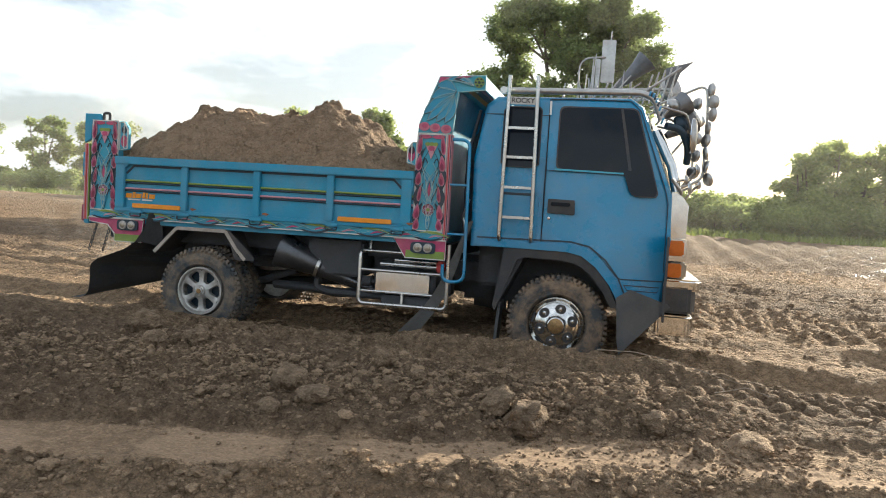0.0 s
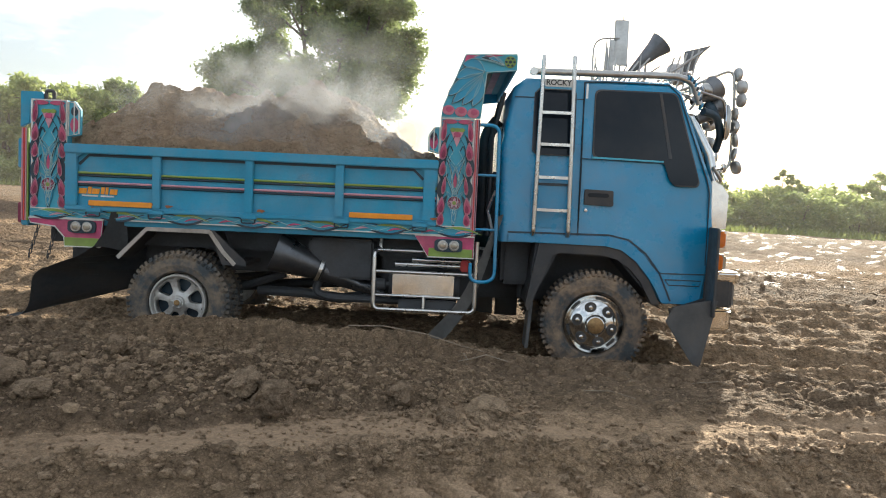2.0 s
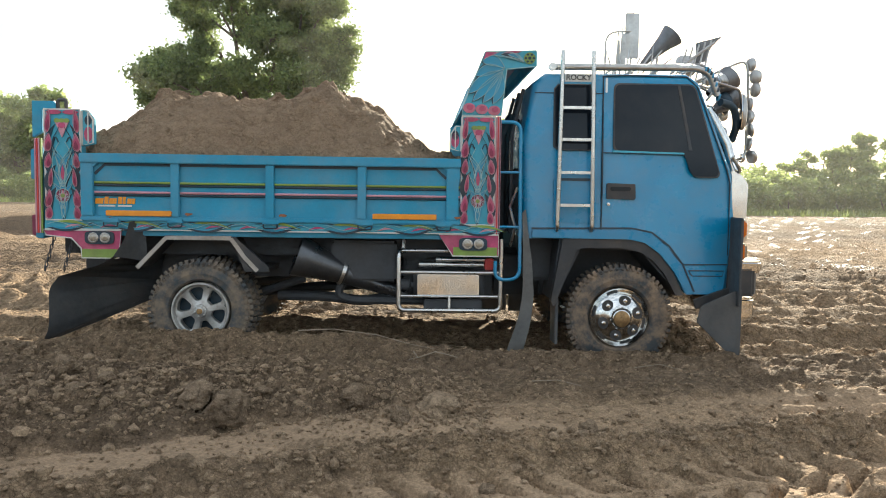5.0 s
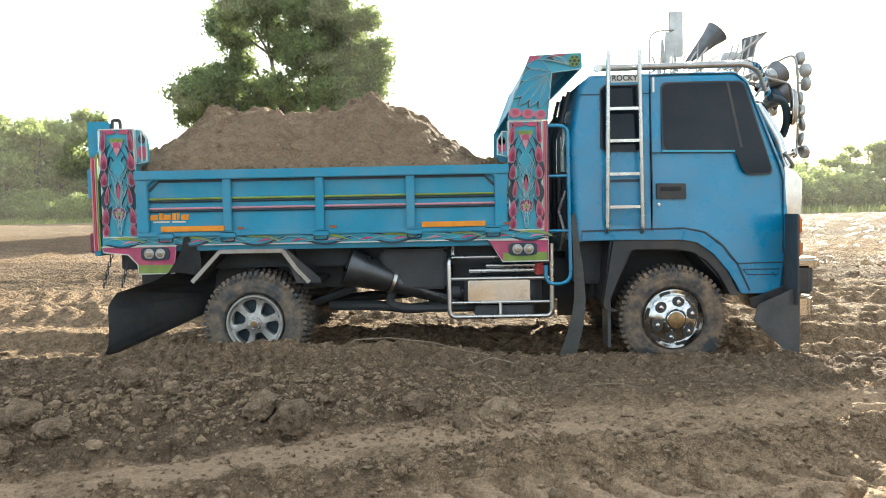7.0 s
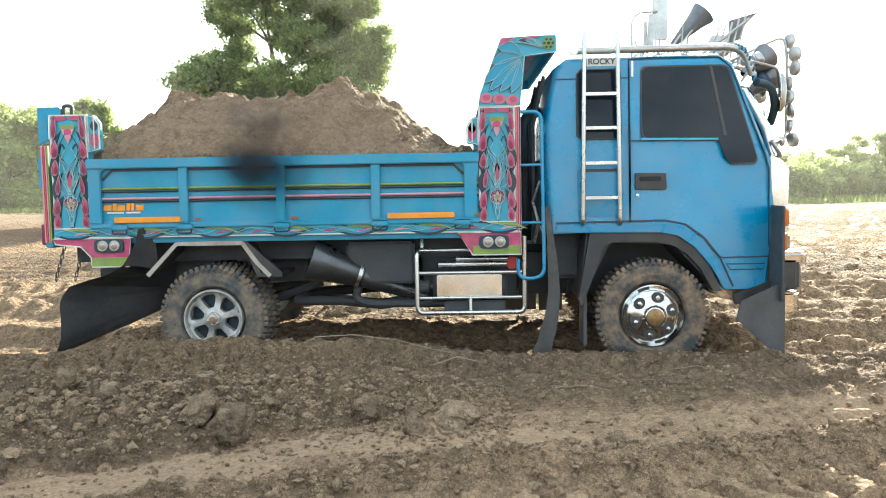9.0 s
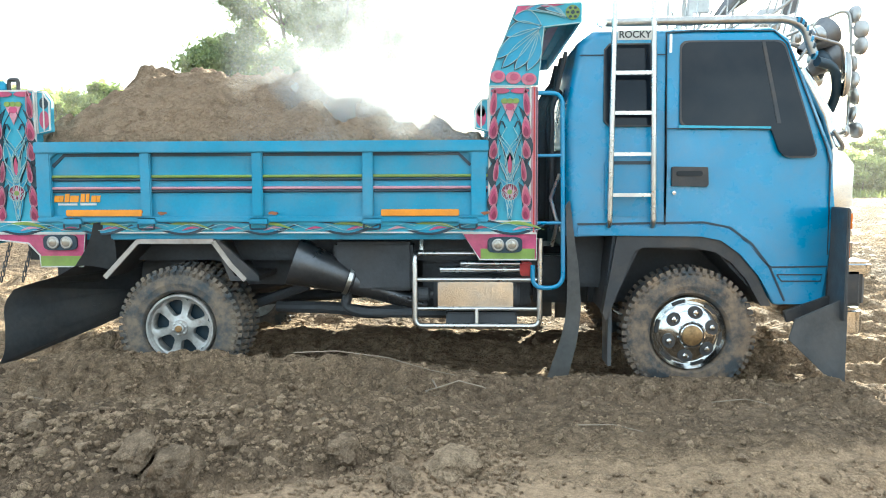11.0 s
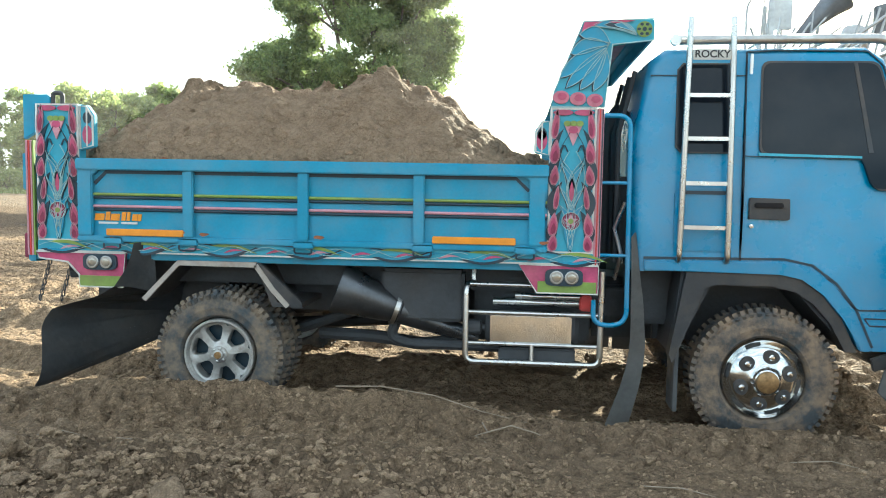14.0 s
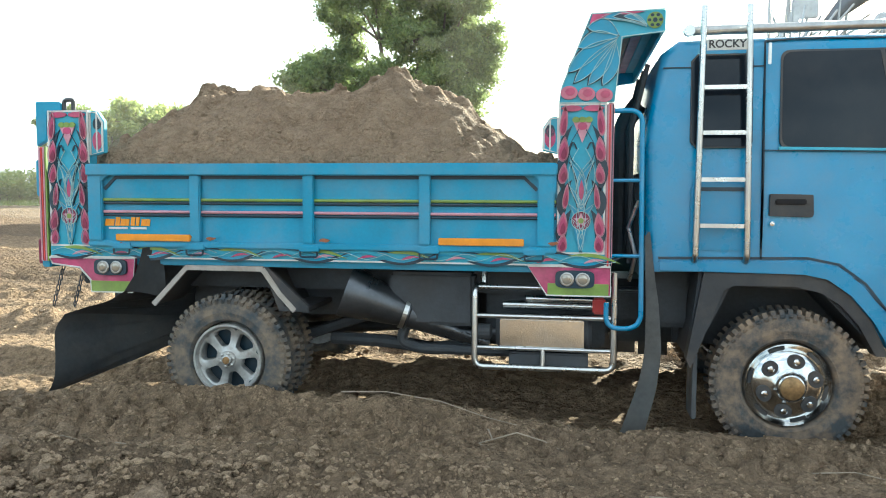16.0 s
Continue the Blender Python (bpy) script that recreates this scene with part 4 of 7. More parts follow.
for s in (1,):
    part("post_board", box(-1.10, -0.835, 1.0, 1.02, 0.97, 1.60, 0.006), BLUE2, truck)
    part("post_board", box(1.92, 2.21, 1.0, 1.02, 0.97, 1.95, 0.006), BLUE2, truck)
# small wings inside the posts
for x0, x1, zt in ((-0.832, -0.745, 1.865), (1.918, 1.835, 1.80)):
    edge_pts = [(x0, 1.60), (x1, 1.62), (x1, zt - 0.06), ((x0 + x1) / 2, zt), (x0, zt)]
    wing = part("wing_board", prism(edge_pts, SIDE + 0.012, SIDE + 0.05, 0.004), PALEBLUE, truck, "blue and pink wing board with white border")
    part("border", strip([(x0 + (x - x0) * 0.9, z + (0.008 if z < 1.7 else -0.008)) for x, z in edge_pts], 0.010, SIDE + 0.005, SIDE + 0.013, closed=True), WHITE, wing)
    xm = (x0 + x1) / 2
    part("pink_field", prism(ellipse(xm, 1.69, 0.030, 0.055, 16), SIDE + 0.008, SIDE + 0.0125), PINK, wing)
    part("dark_field", prism(ellipse(xm, zt - 0.075, 0.026, 0.035, 16), SIDE + 0.008, SIDE + 0.0125), NAVY, wing)
    part("stripe", box(xm - 0.004, xm + 0.004, SIDE + 0.003, SIDE + 0.0085, 1.625, zt - 0.02), WHITE, wing)

# headboard and the visor over the cab
part("headboard", box(2.06, 2.12, -0.97, 0.97, 1.06, 1.96, 0.008), BLUE2, truck)
VIS = [(1.922, 1.872), (1.935, 1.955), (2.085, 2.335), (2.465, 2.35), (2.465, 2.235), (2.245, 2.212), (2.213, 1.872)]
for s in (-1, 1):
    y0, y1 = (SIDE, SIDE + 0.035) if s < 0 else (0.985, 1.02)
    vis = part("visor_cheek", prism(VIS, y0, y1, 0.005), PALEBLUE if s < 0 else BLUE2, truck, "visor cheek painted with blue feathers" if s < 0 else "")
    if s > 0:
        continue
    line(vis, VIS, 0.010, 2, closed=True)
    for k in range(3):
        f = k / 2
        decal(vis, "drop", ellipse(1.975 + 0.092 * k, 1.925 - 0.008 * k, 0.045, 0.036, 18), SOFTPINK, 2.2 + 0.2 * k)
        decal(vis, "drop_heart", ellipse(1.98 + 0.092 * k, 1.93 - 0.008 * k, 0.026, 0.020, 14), PINK, 3.2 + 0.2 * k)
    for k, (x0, z0) in enumerate(((2.065, 2.265), (2.02, 2.16), (1.965, 2.03), (2.00, 1.975), (2.075, 1.965), (2.15, 1.96))):
        x1, z1 = 2.232 - 0.004 * k, 2.218 - 0.006 * k
        sh = leaf_shape(x0, z0, x1, z1, 0.075 if k < 3 else 0.062, 0.16 - 0.05 * k)
        decal(vis, "feather_shade", leaf_shape(x0 - 0.006, z0 - 0.004, x1, z1, 0.092 if k < 3 else 0.078, 0.16 - 0.05 * k), NAVY, 1 + 0.12 * k)
        decal(vis, "feather", sh, BLUE2, 1.85 + 0.12 * k)
        line(vis, sh, 0.004, 4, closed=True)
    for k in range(3):
        x0, z0 = 2.14 + 0.055 * k, 2.315
        sh = leaf_shape(x0, z0, 2.37, 2.258 + 0.006 * k, 0.045 - 0.008 * k, 0.12)
        decal(vis, "feather", sh, BLUE2 if k != 1 else NAVY, 2.7 + 0.2 * k)
        line(vis, sh, 0.004, 4, closed=True)
    decal(vis, "corner_paint", [(2.09, 2.33), (2.19, 2.333), (2.10, 2.29), (2.075, 2.28)], PINK, 3.3)
    decal(vis, "corner_paint", leaf_shape(2.22, 2.330, 2.36, 2.338, 0.016), PINK, 3.4)
    decal(vis, "ball_emblem", ellipse(2.412, 2.293, 0.042, 0.042, 24), GREEN, 2)
    for k in range(6):
        a = 2 * math.pi * k / 6
        decal(vis, "ball_spot", ellipse(2.412 + 0.029 * math.cos(a), 2.293 + 0.029 * math.sin(a), 0.010, 0.008, 8), NAVY, 3)
    decal(vis, "ball_spot", ellipse(2.412, 2.293, 0.012, 0.012, 10), NAVY, 3)
roof = part("visor_roof", prism([(2.09, 2.32), (2.10, 2.333), (2.46, 2.347), (2.46, 2.325)], -0.985, 0.985), PALEBLUE, truck, "striped sheet over the cab")
part("visor_front", prism([(1.94, 1.955), (2.09, 2.325), (2.11, 2.325), (1.96, 1.955)], -0.985, 0.985), BLUE2, truck)
for k, m in enumerate((PALEBLUE, ORANGE, NAVY, PALEPINK, PALEBLUE)):
    part("under_stripe", prism([(2.13 + 0.065 * k, 2.316), (2.19 + 0.065 * k, 2.319), (2.19 + 0.065 * k, 2.312), (2.13 + 0.065 * k, 2.309)], -0.98, 0.98), m, roof)
part("visor_lip", box(2.445, 2.465, -0.985, 0.985, 2.235, 2.325, 0.003), PALEBLUE, roof)

# lamp brackets under the bed
for pts, lx, lz in (([(-1.12, 0.993), (-0.56, 0.993), (-0.58, 0.79), (-0.845, 0.79), (-0.85, 0.86), (-0.92, 0.935), (-1.10, 0.955)], -0.715, 0.940),
                    ([(1.765, 0.993), (2.21, 0.993), (2.21, 0.835), (1.87, 0.835)], 2.02, 0.925)):
    br = part("lamp_bracket", prism(pts, SIDE + 0.004, SIDE + 0.03, 0.003), PINK, truck, "pink and green lamp bracket")
    zs = sorted(p[1] for p in pts)
    xs_low = [p[0] for p in pts if p[1] < zs[0] + 0.07]
    part("green_band", box(min(xs_low) + 0.004, max(xs_low) - 0.01, SIDE - 0.002, SIDE + 0.006, zs[0] + 0.004, zs[0] + 0.066), GREEN, br)
    part("border", strip(pts, 0.008, SIDE - 0.004, SIDE + 0.005, closed=True), WHITE, br)
    part("bezel", prism([(lx + 0.105 * math.copysign(abs(math.cos(a)) ** 0.45, math.cos(a)), lz + 0.048 * math.copysign(abs(math.sin(a)) ** 0.45, math.sin(a))) for a in (2 * math.pi * (k + 0.5) / 32 for k in range(32))], SIDE - 0.012, SIDE + 0.006), NAVY, br, "black rounded bezel")
    for dx in (-0.042, 0.042):
        part("lamp", lathe([(0.034, SIDE + 0.0), (0.034, SIDE - 0.018), (0.026, SIDE - 0.022), (0.012, SIDE - 0.024), (0.002, SIDE - 0.024)], 20, centre=(lx + dx, 0, lz)), LAMPGLASS, br, "round clear lamp", smooth=True)
        part("lamp_ring", lathe([(0.037, SIDE - 0.01), (0.039, SIDE - 0.018), (0.034, SIDE - 0.022)], 20, centre=(lx + dx, 0, lz)), MIRRORBACK, br, smooth=True)
for x in (-1.06, -0.92):
    pts = [(x - 0.01 * k, -0.96, 0.96 - 0.032 * k) for k in range(9)]
    for k, p in enumerate(pts):
        ring = [(p[0] + (0.010 * math.cos(a) if k % 2 else 0), p[1] + (0 if k % 2 else 0.010 * math.cos(a)), p[2] + 0.02 * math.sin(a)) for a in (2 * math.pi * j / 8 for j in range(9))]
        part("chain_link", tube(ring, 0.004, 5, cap=False), UNDER, truck)

# ---- fender, exhaust, step frame ----
fender = part("rear_fender", prism([(-0.45, 0.715), (-0.235, 0.935), (0.235, 0.935), (0.33, 0.70), (0.51, 0.70), (0.51, 0.73), (0.36, 0.73), (0.25, 0.955), (-0.245, 0.955), (-0.47, 0.73)], -1.0, -0.52), BLACK, truck, "black angular rear fender")
part("fender_plate", prism([(0.22, 0.955), (0.26, 0.955), (0.50, 0.74), (0.51, 0.70), (0.42, 0.70)], -1.003, -0.96, 0.004), BLACK, fender)
part("fender_trim", strip([(-0.455, 0.72), (-0.24, 0.945), (0.235, 0.945)], 0.030, -1.010, -0.99), TRIM, fender, "dusty bright metal fender edge")
part("fender_trim", strip([(0.232, 0.944), (0.335, 0.80), (0.425, 0.705)], 0.030, -1.010, -0.99), TRIM, fender)
part("inner_fender", box(-0.55, 0.62, -0.56, -0.52, 0.62, 0.95), UNDER, fender)


def along(a, b, prof, seg=36):
    """A turned form along the line a to b: prof of (way, radius)."""
    a, b = Vector(a), Vector(b)
    d = (b - a).normalized()
    side = d.orthogonal().normalized()
    up = d.cross(side)
    bm = bmesh.new()
    rings = []
    for f, r in prof:
        c = a + (b - a) * f
        rings.append([bm.verts.new(c + (side * math.cos(t) + up * math.sin(t)) * r) for t in (2 * math.pi * k / seg for k in range(seg))])
    for p, q in zip(rings, rings[1:]):
        for k in range(seg):
            bm.faces.new((p[k], p[(k + 1) % seg], q[(k + 1) % seg], q[k]))
    bm.faces.new(rings[-1])
    return bm


exhaust = part("exhaust_horn", along((0.70, -0.86, 0.81), (1.52, -0.70, 0.50), [(0.0, 0.145), (-0.012, 0.155), (0.0, 0.158), (0.10, 0.140), (0.40, 0.088), (0.41, 0.096), (0.43, 0.096), (0.44, 0.084), (0.9, 0.05), (1.0, 0.05)]), material("gunmetal", (0.10, 0.105, 0.115), 0.25, 0.8, 0.3, 8, dust=0.3, dust_colour=(0.12, 0.10, 0.08)), truck, "dark trumpet-shaped exhaust pipe", smooth=True)
part("exhaust_throat", along((0.715, -0.857, 0.804), (1.3, -0.743, 0.583), [(0.0, 0.143), (0.1, 0.125), (0.6, 0.05)]), BLACK, exhaust)
part("exhaust_band", along((1.02, -0.798, 0.689), (1.045, -0.793, 0.680), [(0, 0.102), (1, 0.100)]), STEEL, exhaust, "bright clamp ring")
part("exhaust_pipe", tube(smooth_path([(1.50, -0.70, 0.51), (1.2, -0.66, 0.44), (0.9, -0.6, 0.47), (0.5, -0.5, 0.46)], 0.1), 0.04, 10), UNDER, exhaust)
part("exhaust_pipe", tube(smooth_path([(1.03, -0.75, 0.60), (0.99, -0.74, 0.50), (1.1, -0.73, 0.46), (1.9, -0.70, 0.45)], 0.06), 0.032, 10), UNDER, exhaust)

step = part("step_frame", tube(smooth_path([(1.50, -0.80, 0.86), (1.47, -0.97, 0.86), (1.47, -0.985, 0.42), (2.235, -0.985, 0.42), (2.235, -0.985, 0.96)], 0.05), 0.017, 12), STEEL, truck, "chrome tubular step frame", smooth=True)
for z, y, x0, x1, r in ((0.865, -0.95, 1.49, 2.235, 0.012), (0.705, -0.97, 1.48, 2.235, 0.014), (0.525, -0.97, 1.48, 2.235, 0.012), (0.795, -0.88, 1.75, 2.12, 0.018), (0.755, -0.86, 1.62, 2.12, 0.022)):
    part("bar", tube([(x0, y, z), (x1, y, z)], r, 10), STEEL, step, smooth=True)
part("bar", tube([(1.85, -0.98, 0.42), (1.85, -0.97, 0.525)], 0.013, 10), STEEL, step)
part("bracket", tube([(1.50, -0.80, 0.86), (1.50, -0.78, 0.96)], 0.016, 8), STEEL, step)
part("air_tank", along((1.58, -0.82, 0.60), (2.12, -0.82, 0.60), [(0, 0.01), (0.0, 0.08), (0.04, 0.10), (0.96, 0.10), (1, 0.08)]), UNDER, truck, smooth=True)
part("steel_cover", prism([(1.61, 0.525), (2.075, 0.525), (2.075, 0.69), (1.61, 0.69)], -0.965, -0.90, 0.006, lean=lambda z: 0.05 * (z - 0.6) + 0.004 * math.sin(40 * z)), CHROME, truck, "polished steel cover plate", smooth=True)
part("valve", along((1.47, -0.88, 0.60), (1.6, -0.88, 0.60), [(0, 0.02), (0.05, 0.045), (0.6, 0.045), (0.7, 0.02), (1, 0.02)], 14), UNDER, truck)
part("red_valve", box(2.12, 2.19, -0.92, -0.84, 0.72, 0.81, 0.01), RED, truck)
part("under_tray", box(1.66, 2.1, -0.95, -0.6, 0.40, 0.50, 0.01), UNDER, truck)

# blue looped handrail between bed and cab
part("handrail", tube(smooth_path([(2.215, -1.0, 1.83), (2.36, -1.0, 1.83), (2.375, -1.0, 0.66), (2.19, -1.0, 0.66), (2.19, -1.0, 0.80)], 0.09, 8), 0.014, 10), BLUE, truck, "blue tubular handrail", smooth=True)
for z in (1.46, 1.055):
    part("handrail_bar", tube([(2.215, -1.0, z), (2.372, -1.0, z)], 0.010, 8), BLUE, truck)

# ---- the cab ----
CW = 0.975


def lean(z):
    """How far the cab's side draws in above the waist."""
    return max(0.0, z - 1.45) * 0.08


CAB = [(2.40, 0.97), (2.385, 1.70), (2.46, 2.14), (2.55, 2.21), (3.62, 2.225), (3.72, 2.16), (3.985, 1.47), (3.995, 1.12), (3.985, 0.56), (3.69, 0.56), (3.62, 0.70), (3.52, 0.86), (3.38, 0.965), (3.2, 0.985)]


def cab_shell():
    own = bmesh.new()
    n = len(CAB)
    rows = []
    for s, inset in ((-1, 0.0), (1, 0.0)):
        rows.append([own.verts.new((x, s * (CW - lean(z)), z)) for x, z in CAB])
    own.faces.new(rows[0]), own.faces.new(rows[1][::-1])
    for i in range(n):
        own.faces.new((rows[0][i], rows[1][i], rows[1][(i + 1) % n], rows[0][(i + 1) % n]))
    rim = [e for e in own.edges if e.is_manifold and abs(e.verts[0].co.y - e.verts[1].co.y) < 0.2 and max(e.verts[0].co.z, e.verts[1].co.z) > 1.0]
    bmesh.ops.bevel(own, geom=rim, offset=0.06, segments=5, affect="EDGES", profile=0.5, clamp_overlap=True)
    return own


cab = part("cab_body", cab_shell(), BLUE, truck, "glossy blue cab body", smooth=True)


def on_side(name, pts, mat, off=0.004, deep=0.02, parent=cab, label="", bevel=0.0):
    return part(name, prism(pts, -CW - off, -CW + deep, bevel, lean=lean), mat, parent, label)


def dense(pts, step=0.05):
    out = []
    for (a, b), (c, d) in zip(pts, pts[1:] + pts[:1]):
        k = max(1, int(math.hypot(c - a, d - b) / step))
        out += [(a + (c - a) * i / k, b + (d - b) * i / k) for i in range(k)]
    return out


WIN = [(3.075, 1.83), (3.075, 2.130), (3.67, 2.130), (3.865, 1.485), (3.85, 1.452), (3.66, 1.452), (3.60, 1.627), (3.075, 1.637)]
WIN = [(p.x, p.z) for p in smooth_path([(x, 0, z) for x, z in WIN + WIN[:1]], 0.05, 4)][:-1]
on_side("window_rubber", [(p[0] + (0.011 if p[0] > 3.4 else -0.011), p[1] + (0.011 if p[1] > 1.9 else -0.011)) for p in WIN], BLACK, 0.004)
on_side("door_glass", WIN, GLASS, 0.007, label="dark tinted door glass")
on_side("glass_bar", [(3.545, 2.130), (3.565, 2.130), (3.66, 1.645), (3.635, 1.645)], BLACK, 0.010)
on_side("window_sill", [(3.06, 1.622), (3.60, 1.614), (3.60, 1.627), (3.06, 1.637)], PALEBLUE, 0.010)
QW = [(2.62, 1.67), (2.62, 2.085), (2.65, 2.12), (2.90, 2.12), (2.92, 2.095), (2.92, 1.67), (2.89, 1.64), (2.65, 1.64)]
on_side("window_rubber", [(2.765 + (x - 2.765) * 1.05, 1.885 + (z - 1.885) * 1.035) for x, z in QW], BLACK, 0.004)
on_side("quarter_glass", QW, GLASS, 0.007, label="dark quarter window behind the ladder")


def groove(pts, width=0.009, mat=None):
    bm = strip(pts, width, -CW - 0.0035, -CW + 0.01)
    for v in bm.verts:
        v.co.y += lean(v.co.z)
    return part("panel_gap", bm, mat or NAVY, cab)


groove(dense([(2.985, 1.0), (2.985, 2.19)])[:-1] + [(2.985, 2.19)])
groove([(2.985, 2.19), (3.15, 2.20), (3.62, 2.195), (3.70, 2.12), (3.93, 1.50), (3.955, 1.40), (3.955, 0.86)], 0.007)
groove([(2.47, 2.06), (2.985, 2.06)], 0.006)
groove([(2.985, 1.62), (3.60, 1.61)], 0.005)
groove([(2.985, 1.0), (3.3, 1.0), (3.46, 0.95), (3.60, 0.80), (3.63, 0.785)], 0.008)
groove([(3.63, 0.785), (3.955, 0.79)], 0.010)
groove([(3.66, 0.74), (3.69, 0.70), (3.92, 0.70), (3.93, 0.74), (3.66, 0.74)], 0.008)
groove([(2.46, 1.046), (3.22, 1.056), (3.372, 1.026), (3.505, 0.928), (3.617, 0.785), (3.71, 0.58)], 0.013)
# mouldings: the light sill that follows the wheel arch
SILL = [(2.46, 1.035), (3.22, 1.045), (3.36, 1.015), (3.49, 0.92), (3.60, 0.78), (3.70, 0.56), (3.64, 0.56), (3.55, 0.74), (3.44, 0.87), (3.32, 0.955), (3.20, 0.98), (2.46, 0.975)]
on_side("sill", SILL, BLUE, 0.022, 0.03, label="blue sill and wheel-arch flare", bevel=0.008)
ARCH = [(2.70, 0.975), (3.20, 0.975), (3.32, 0.95), (3.43, 0.865), (3.54, 0.735), (3.63, 0.55), (3.57, 0.55), (3.48, 0.71), (3.39, 0.81), (3.29, 0.875), (3.16, 0.905), (2.86, 0.905), (2.80, 0.88), (2.70, 0.60), (2.64, 0.45), (2.62, 0.50)]
on_side("arch_liner", ARCH, BLACK, 0.004, 0.10, label="black plastic wheel-arch liner")
part("arch_roof", prism([(2.68, 0.97), (3.32, 0.96), (3.60, 0.62), (3.60, 0.56), (3.3, 0.88), (2.85, 0.90), (2.66, 0.5), (2.63, 0.5)], -0.93, -0.45), UNDER, cab)
part("inner_wall", box(2.6, 3.75, -0.5, -0.46, 0.5, 0.97), UNDER, cab)
on_side("door_handle", [(3.02, 1.275), (3.02, 1.385), (3.03, 1.392), (3.235, 1.388), (3.24, 1.28), (3.23, 1.27)], BLACK, 0.006, label="black recessed door handle", bevel=0.003)
part("handle_grip", box(3.045, 3.20, -CW - 0.018, -CW - 0.004, 1.335, 1.365, 0.006), GLASS, cab)
part("door_lock", lathe([(0.012, -CW + 0.002), (0.012, -CW - 0.008), (0.003, -CW - 0.009)], 14, centre=(3.035, 0, 1.235)), STEEL, cab)
recess = on_side("step_recess", [(2.62, 1.09), (2.62, 1.41), (2.645, 1.44), (2.92, 1.44), (2.945, 1.41), (2.945, 1.09)], BLUE, 0.005, label="pressed blue recess behind the ladder", bevel=0.004)
part("recess_shade", prism([(2.655, 1.405), (2.915, 1.405), (2.915, 1.425), (2.655, 1.425)], -CW - 0.010, -CW - 0.004), NAVY, recess)
part("hinge", box(2.988, 3.004, -CW - 0.012, -CW, 2.06, 2.17, 0.003), STEEL, cab)
# rear wall fittings
part("rear_grille", box(2.345, 2.40, -0.70, 0.78, 1.02, 1.50, 0.01), UNDER, cab)
for y in (-0.8, -0.55, -0.2):
    part("rear_bar", tube([(2.32, y, 1.0), (2.32, y, 1.75), (2.40, y, 2.10)], 0.014, 8), UNDER, cab)
part("air_intake", tube(smooth_path([(2.29, -0.45, 1.0), (2.29, -0.45, 1.80), (2.38, -0.45, 1.92)], 0.1), 0.055, 14), UNDER, cab, "black air intake pipe")
part("hose", tube([(2.36, -0.88, 1.35), (2.31, -0.84, 1.20), (2.35, -0.86, 1.05), (2.32, -0.82, 0.9)], 0.012, 8), STEEL, cab)

# windscreen and front
ws = bmesh.new()
for x, z, w in ((3.745, 2.13, 0.80), (3.985, 1.50, 0.87)):
    ws.verts.new((x + 0.012, -w, z)), ws.verts.new((x + 0.012, w, z))
ws.verts.ensure_lookup_table()
ws.faces.new((ws.verts[0], ws.verts[1], ws.verts[3], ws.verts[2]))
bmesh.ops.solidify(ws, geom=ws.faces[:], thickness=0.006)
part("windscreen", ws, GLASS, cab, "tinted windscreen")
front = part("front_panel", prism([(3.985, 1.13), (4.11, 1.14), (4.115, 1.40), (4.06, 1.47), (3.99, 1.50), (3.98, 1.50)], -0.93, 0.93, 0.012), CHROME, truck, "chrome front panel", smooth=True)
part("grille", prism([(3.985, 0.80), (4.12, 0.80), (4.12, 1.125), (3.985, 1.125)], -0.72, 0.72, 0.006), BLACK, front)
for z in (0.87, 0.95, 1.03, 1.10):
    part("grille_bar", box(4.12, 4.135, -0.70, 0.70, z - 0.012, z + 0.012, 0.003), CHROME, front)
for s in (-1, 1):
    part("corner_lamp", box(3.98, 4.10, s * 0.95 - 0.03, s * 0.95 + 0.03, 1.0, 1.12, 0.012), AMBER, front, "amber corner lamp")
    part("lamp_trim", box(3.98, 4.125, s * 0.83 - 0.09, s * 0.83 + 0.09, 0.955, 1.13, 0.01), CHROME, front)
    part("head_lamp", box(4.0, 4.135, s * 0.83 - 0.09, s * 0.83 + 0.09, 0.82, 0.945, 0.015), LAMPGLASS, front, "clear headlamp")
    part("corner_lamp", box(3.98, 4.09, s * 0.955 - 0.025, s * 0.955 + 0.025, 0.83, 0.94, 0.01), AMBER, front, "amber corner lamp")


def bumper_bar(name, z0, z1, x, mat, label, deep=0.10):
    out = [(3.93, -0.965), (x - 0.05, -0.965), (x, -0.90), (x, 0.90), (x - 0.05, 0.965), (3.93, 0.965)]
    own = bmesh.new()
    lo = [own.verts.new((a, b, z0)) for a, b in out]
    hi = [own.verts.new((a, b, z1)) for a, b in out]
    own.faces.new(lo), own.faces.new(hi[::-1])
    for i in range(6):
        own.faces.new((lo[i], hi[i], hi[(i + 1) % 6], lo[(i + 1) % 6]))
    bmesh.ops.bevel(own, geom=own.edges[:], offset=0.018, segments=3, affect="EDGES", clamp_overlap=True)
    return part(name, own, mat, truck, label, smooth=True)


bumper_bar("bumper", 0.545, 0.775, 4.22, BLACK, "black front bumper")
bumper_bar("bumper_trim", 0.725, 0.815, 4.26, CHROME, "chrome bumper top")
bumper_bar("lower_bumper", 0.37, 0.53, 4.21, CHROME, "chrome lower bumper")
# black corner guard with its hanging flap
guard = box(3.972, 3.990, -1.23, -0.93, 0.50, 1.15, 0.006)
bmesh.ops.rotate(guard, cent=(3.98, -0.93, 0), matrix=Matrix.Rotation(radians(-4), 3, "Z"), verts=guard.verts)
part("corner_guard", guard, FLAP, truck, "black rubber corner guard")
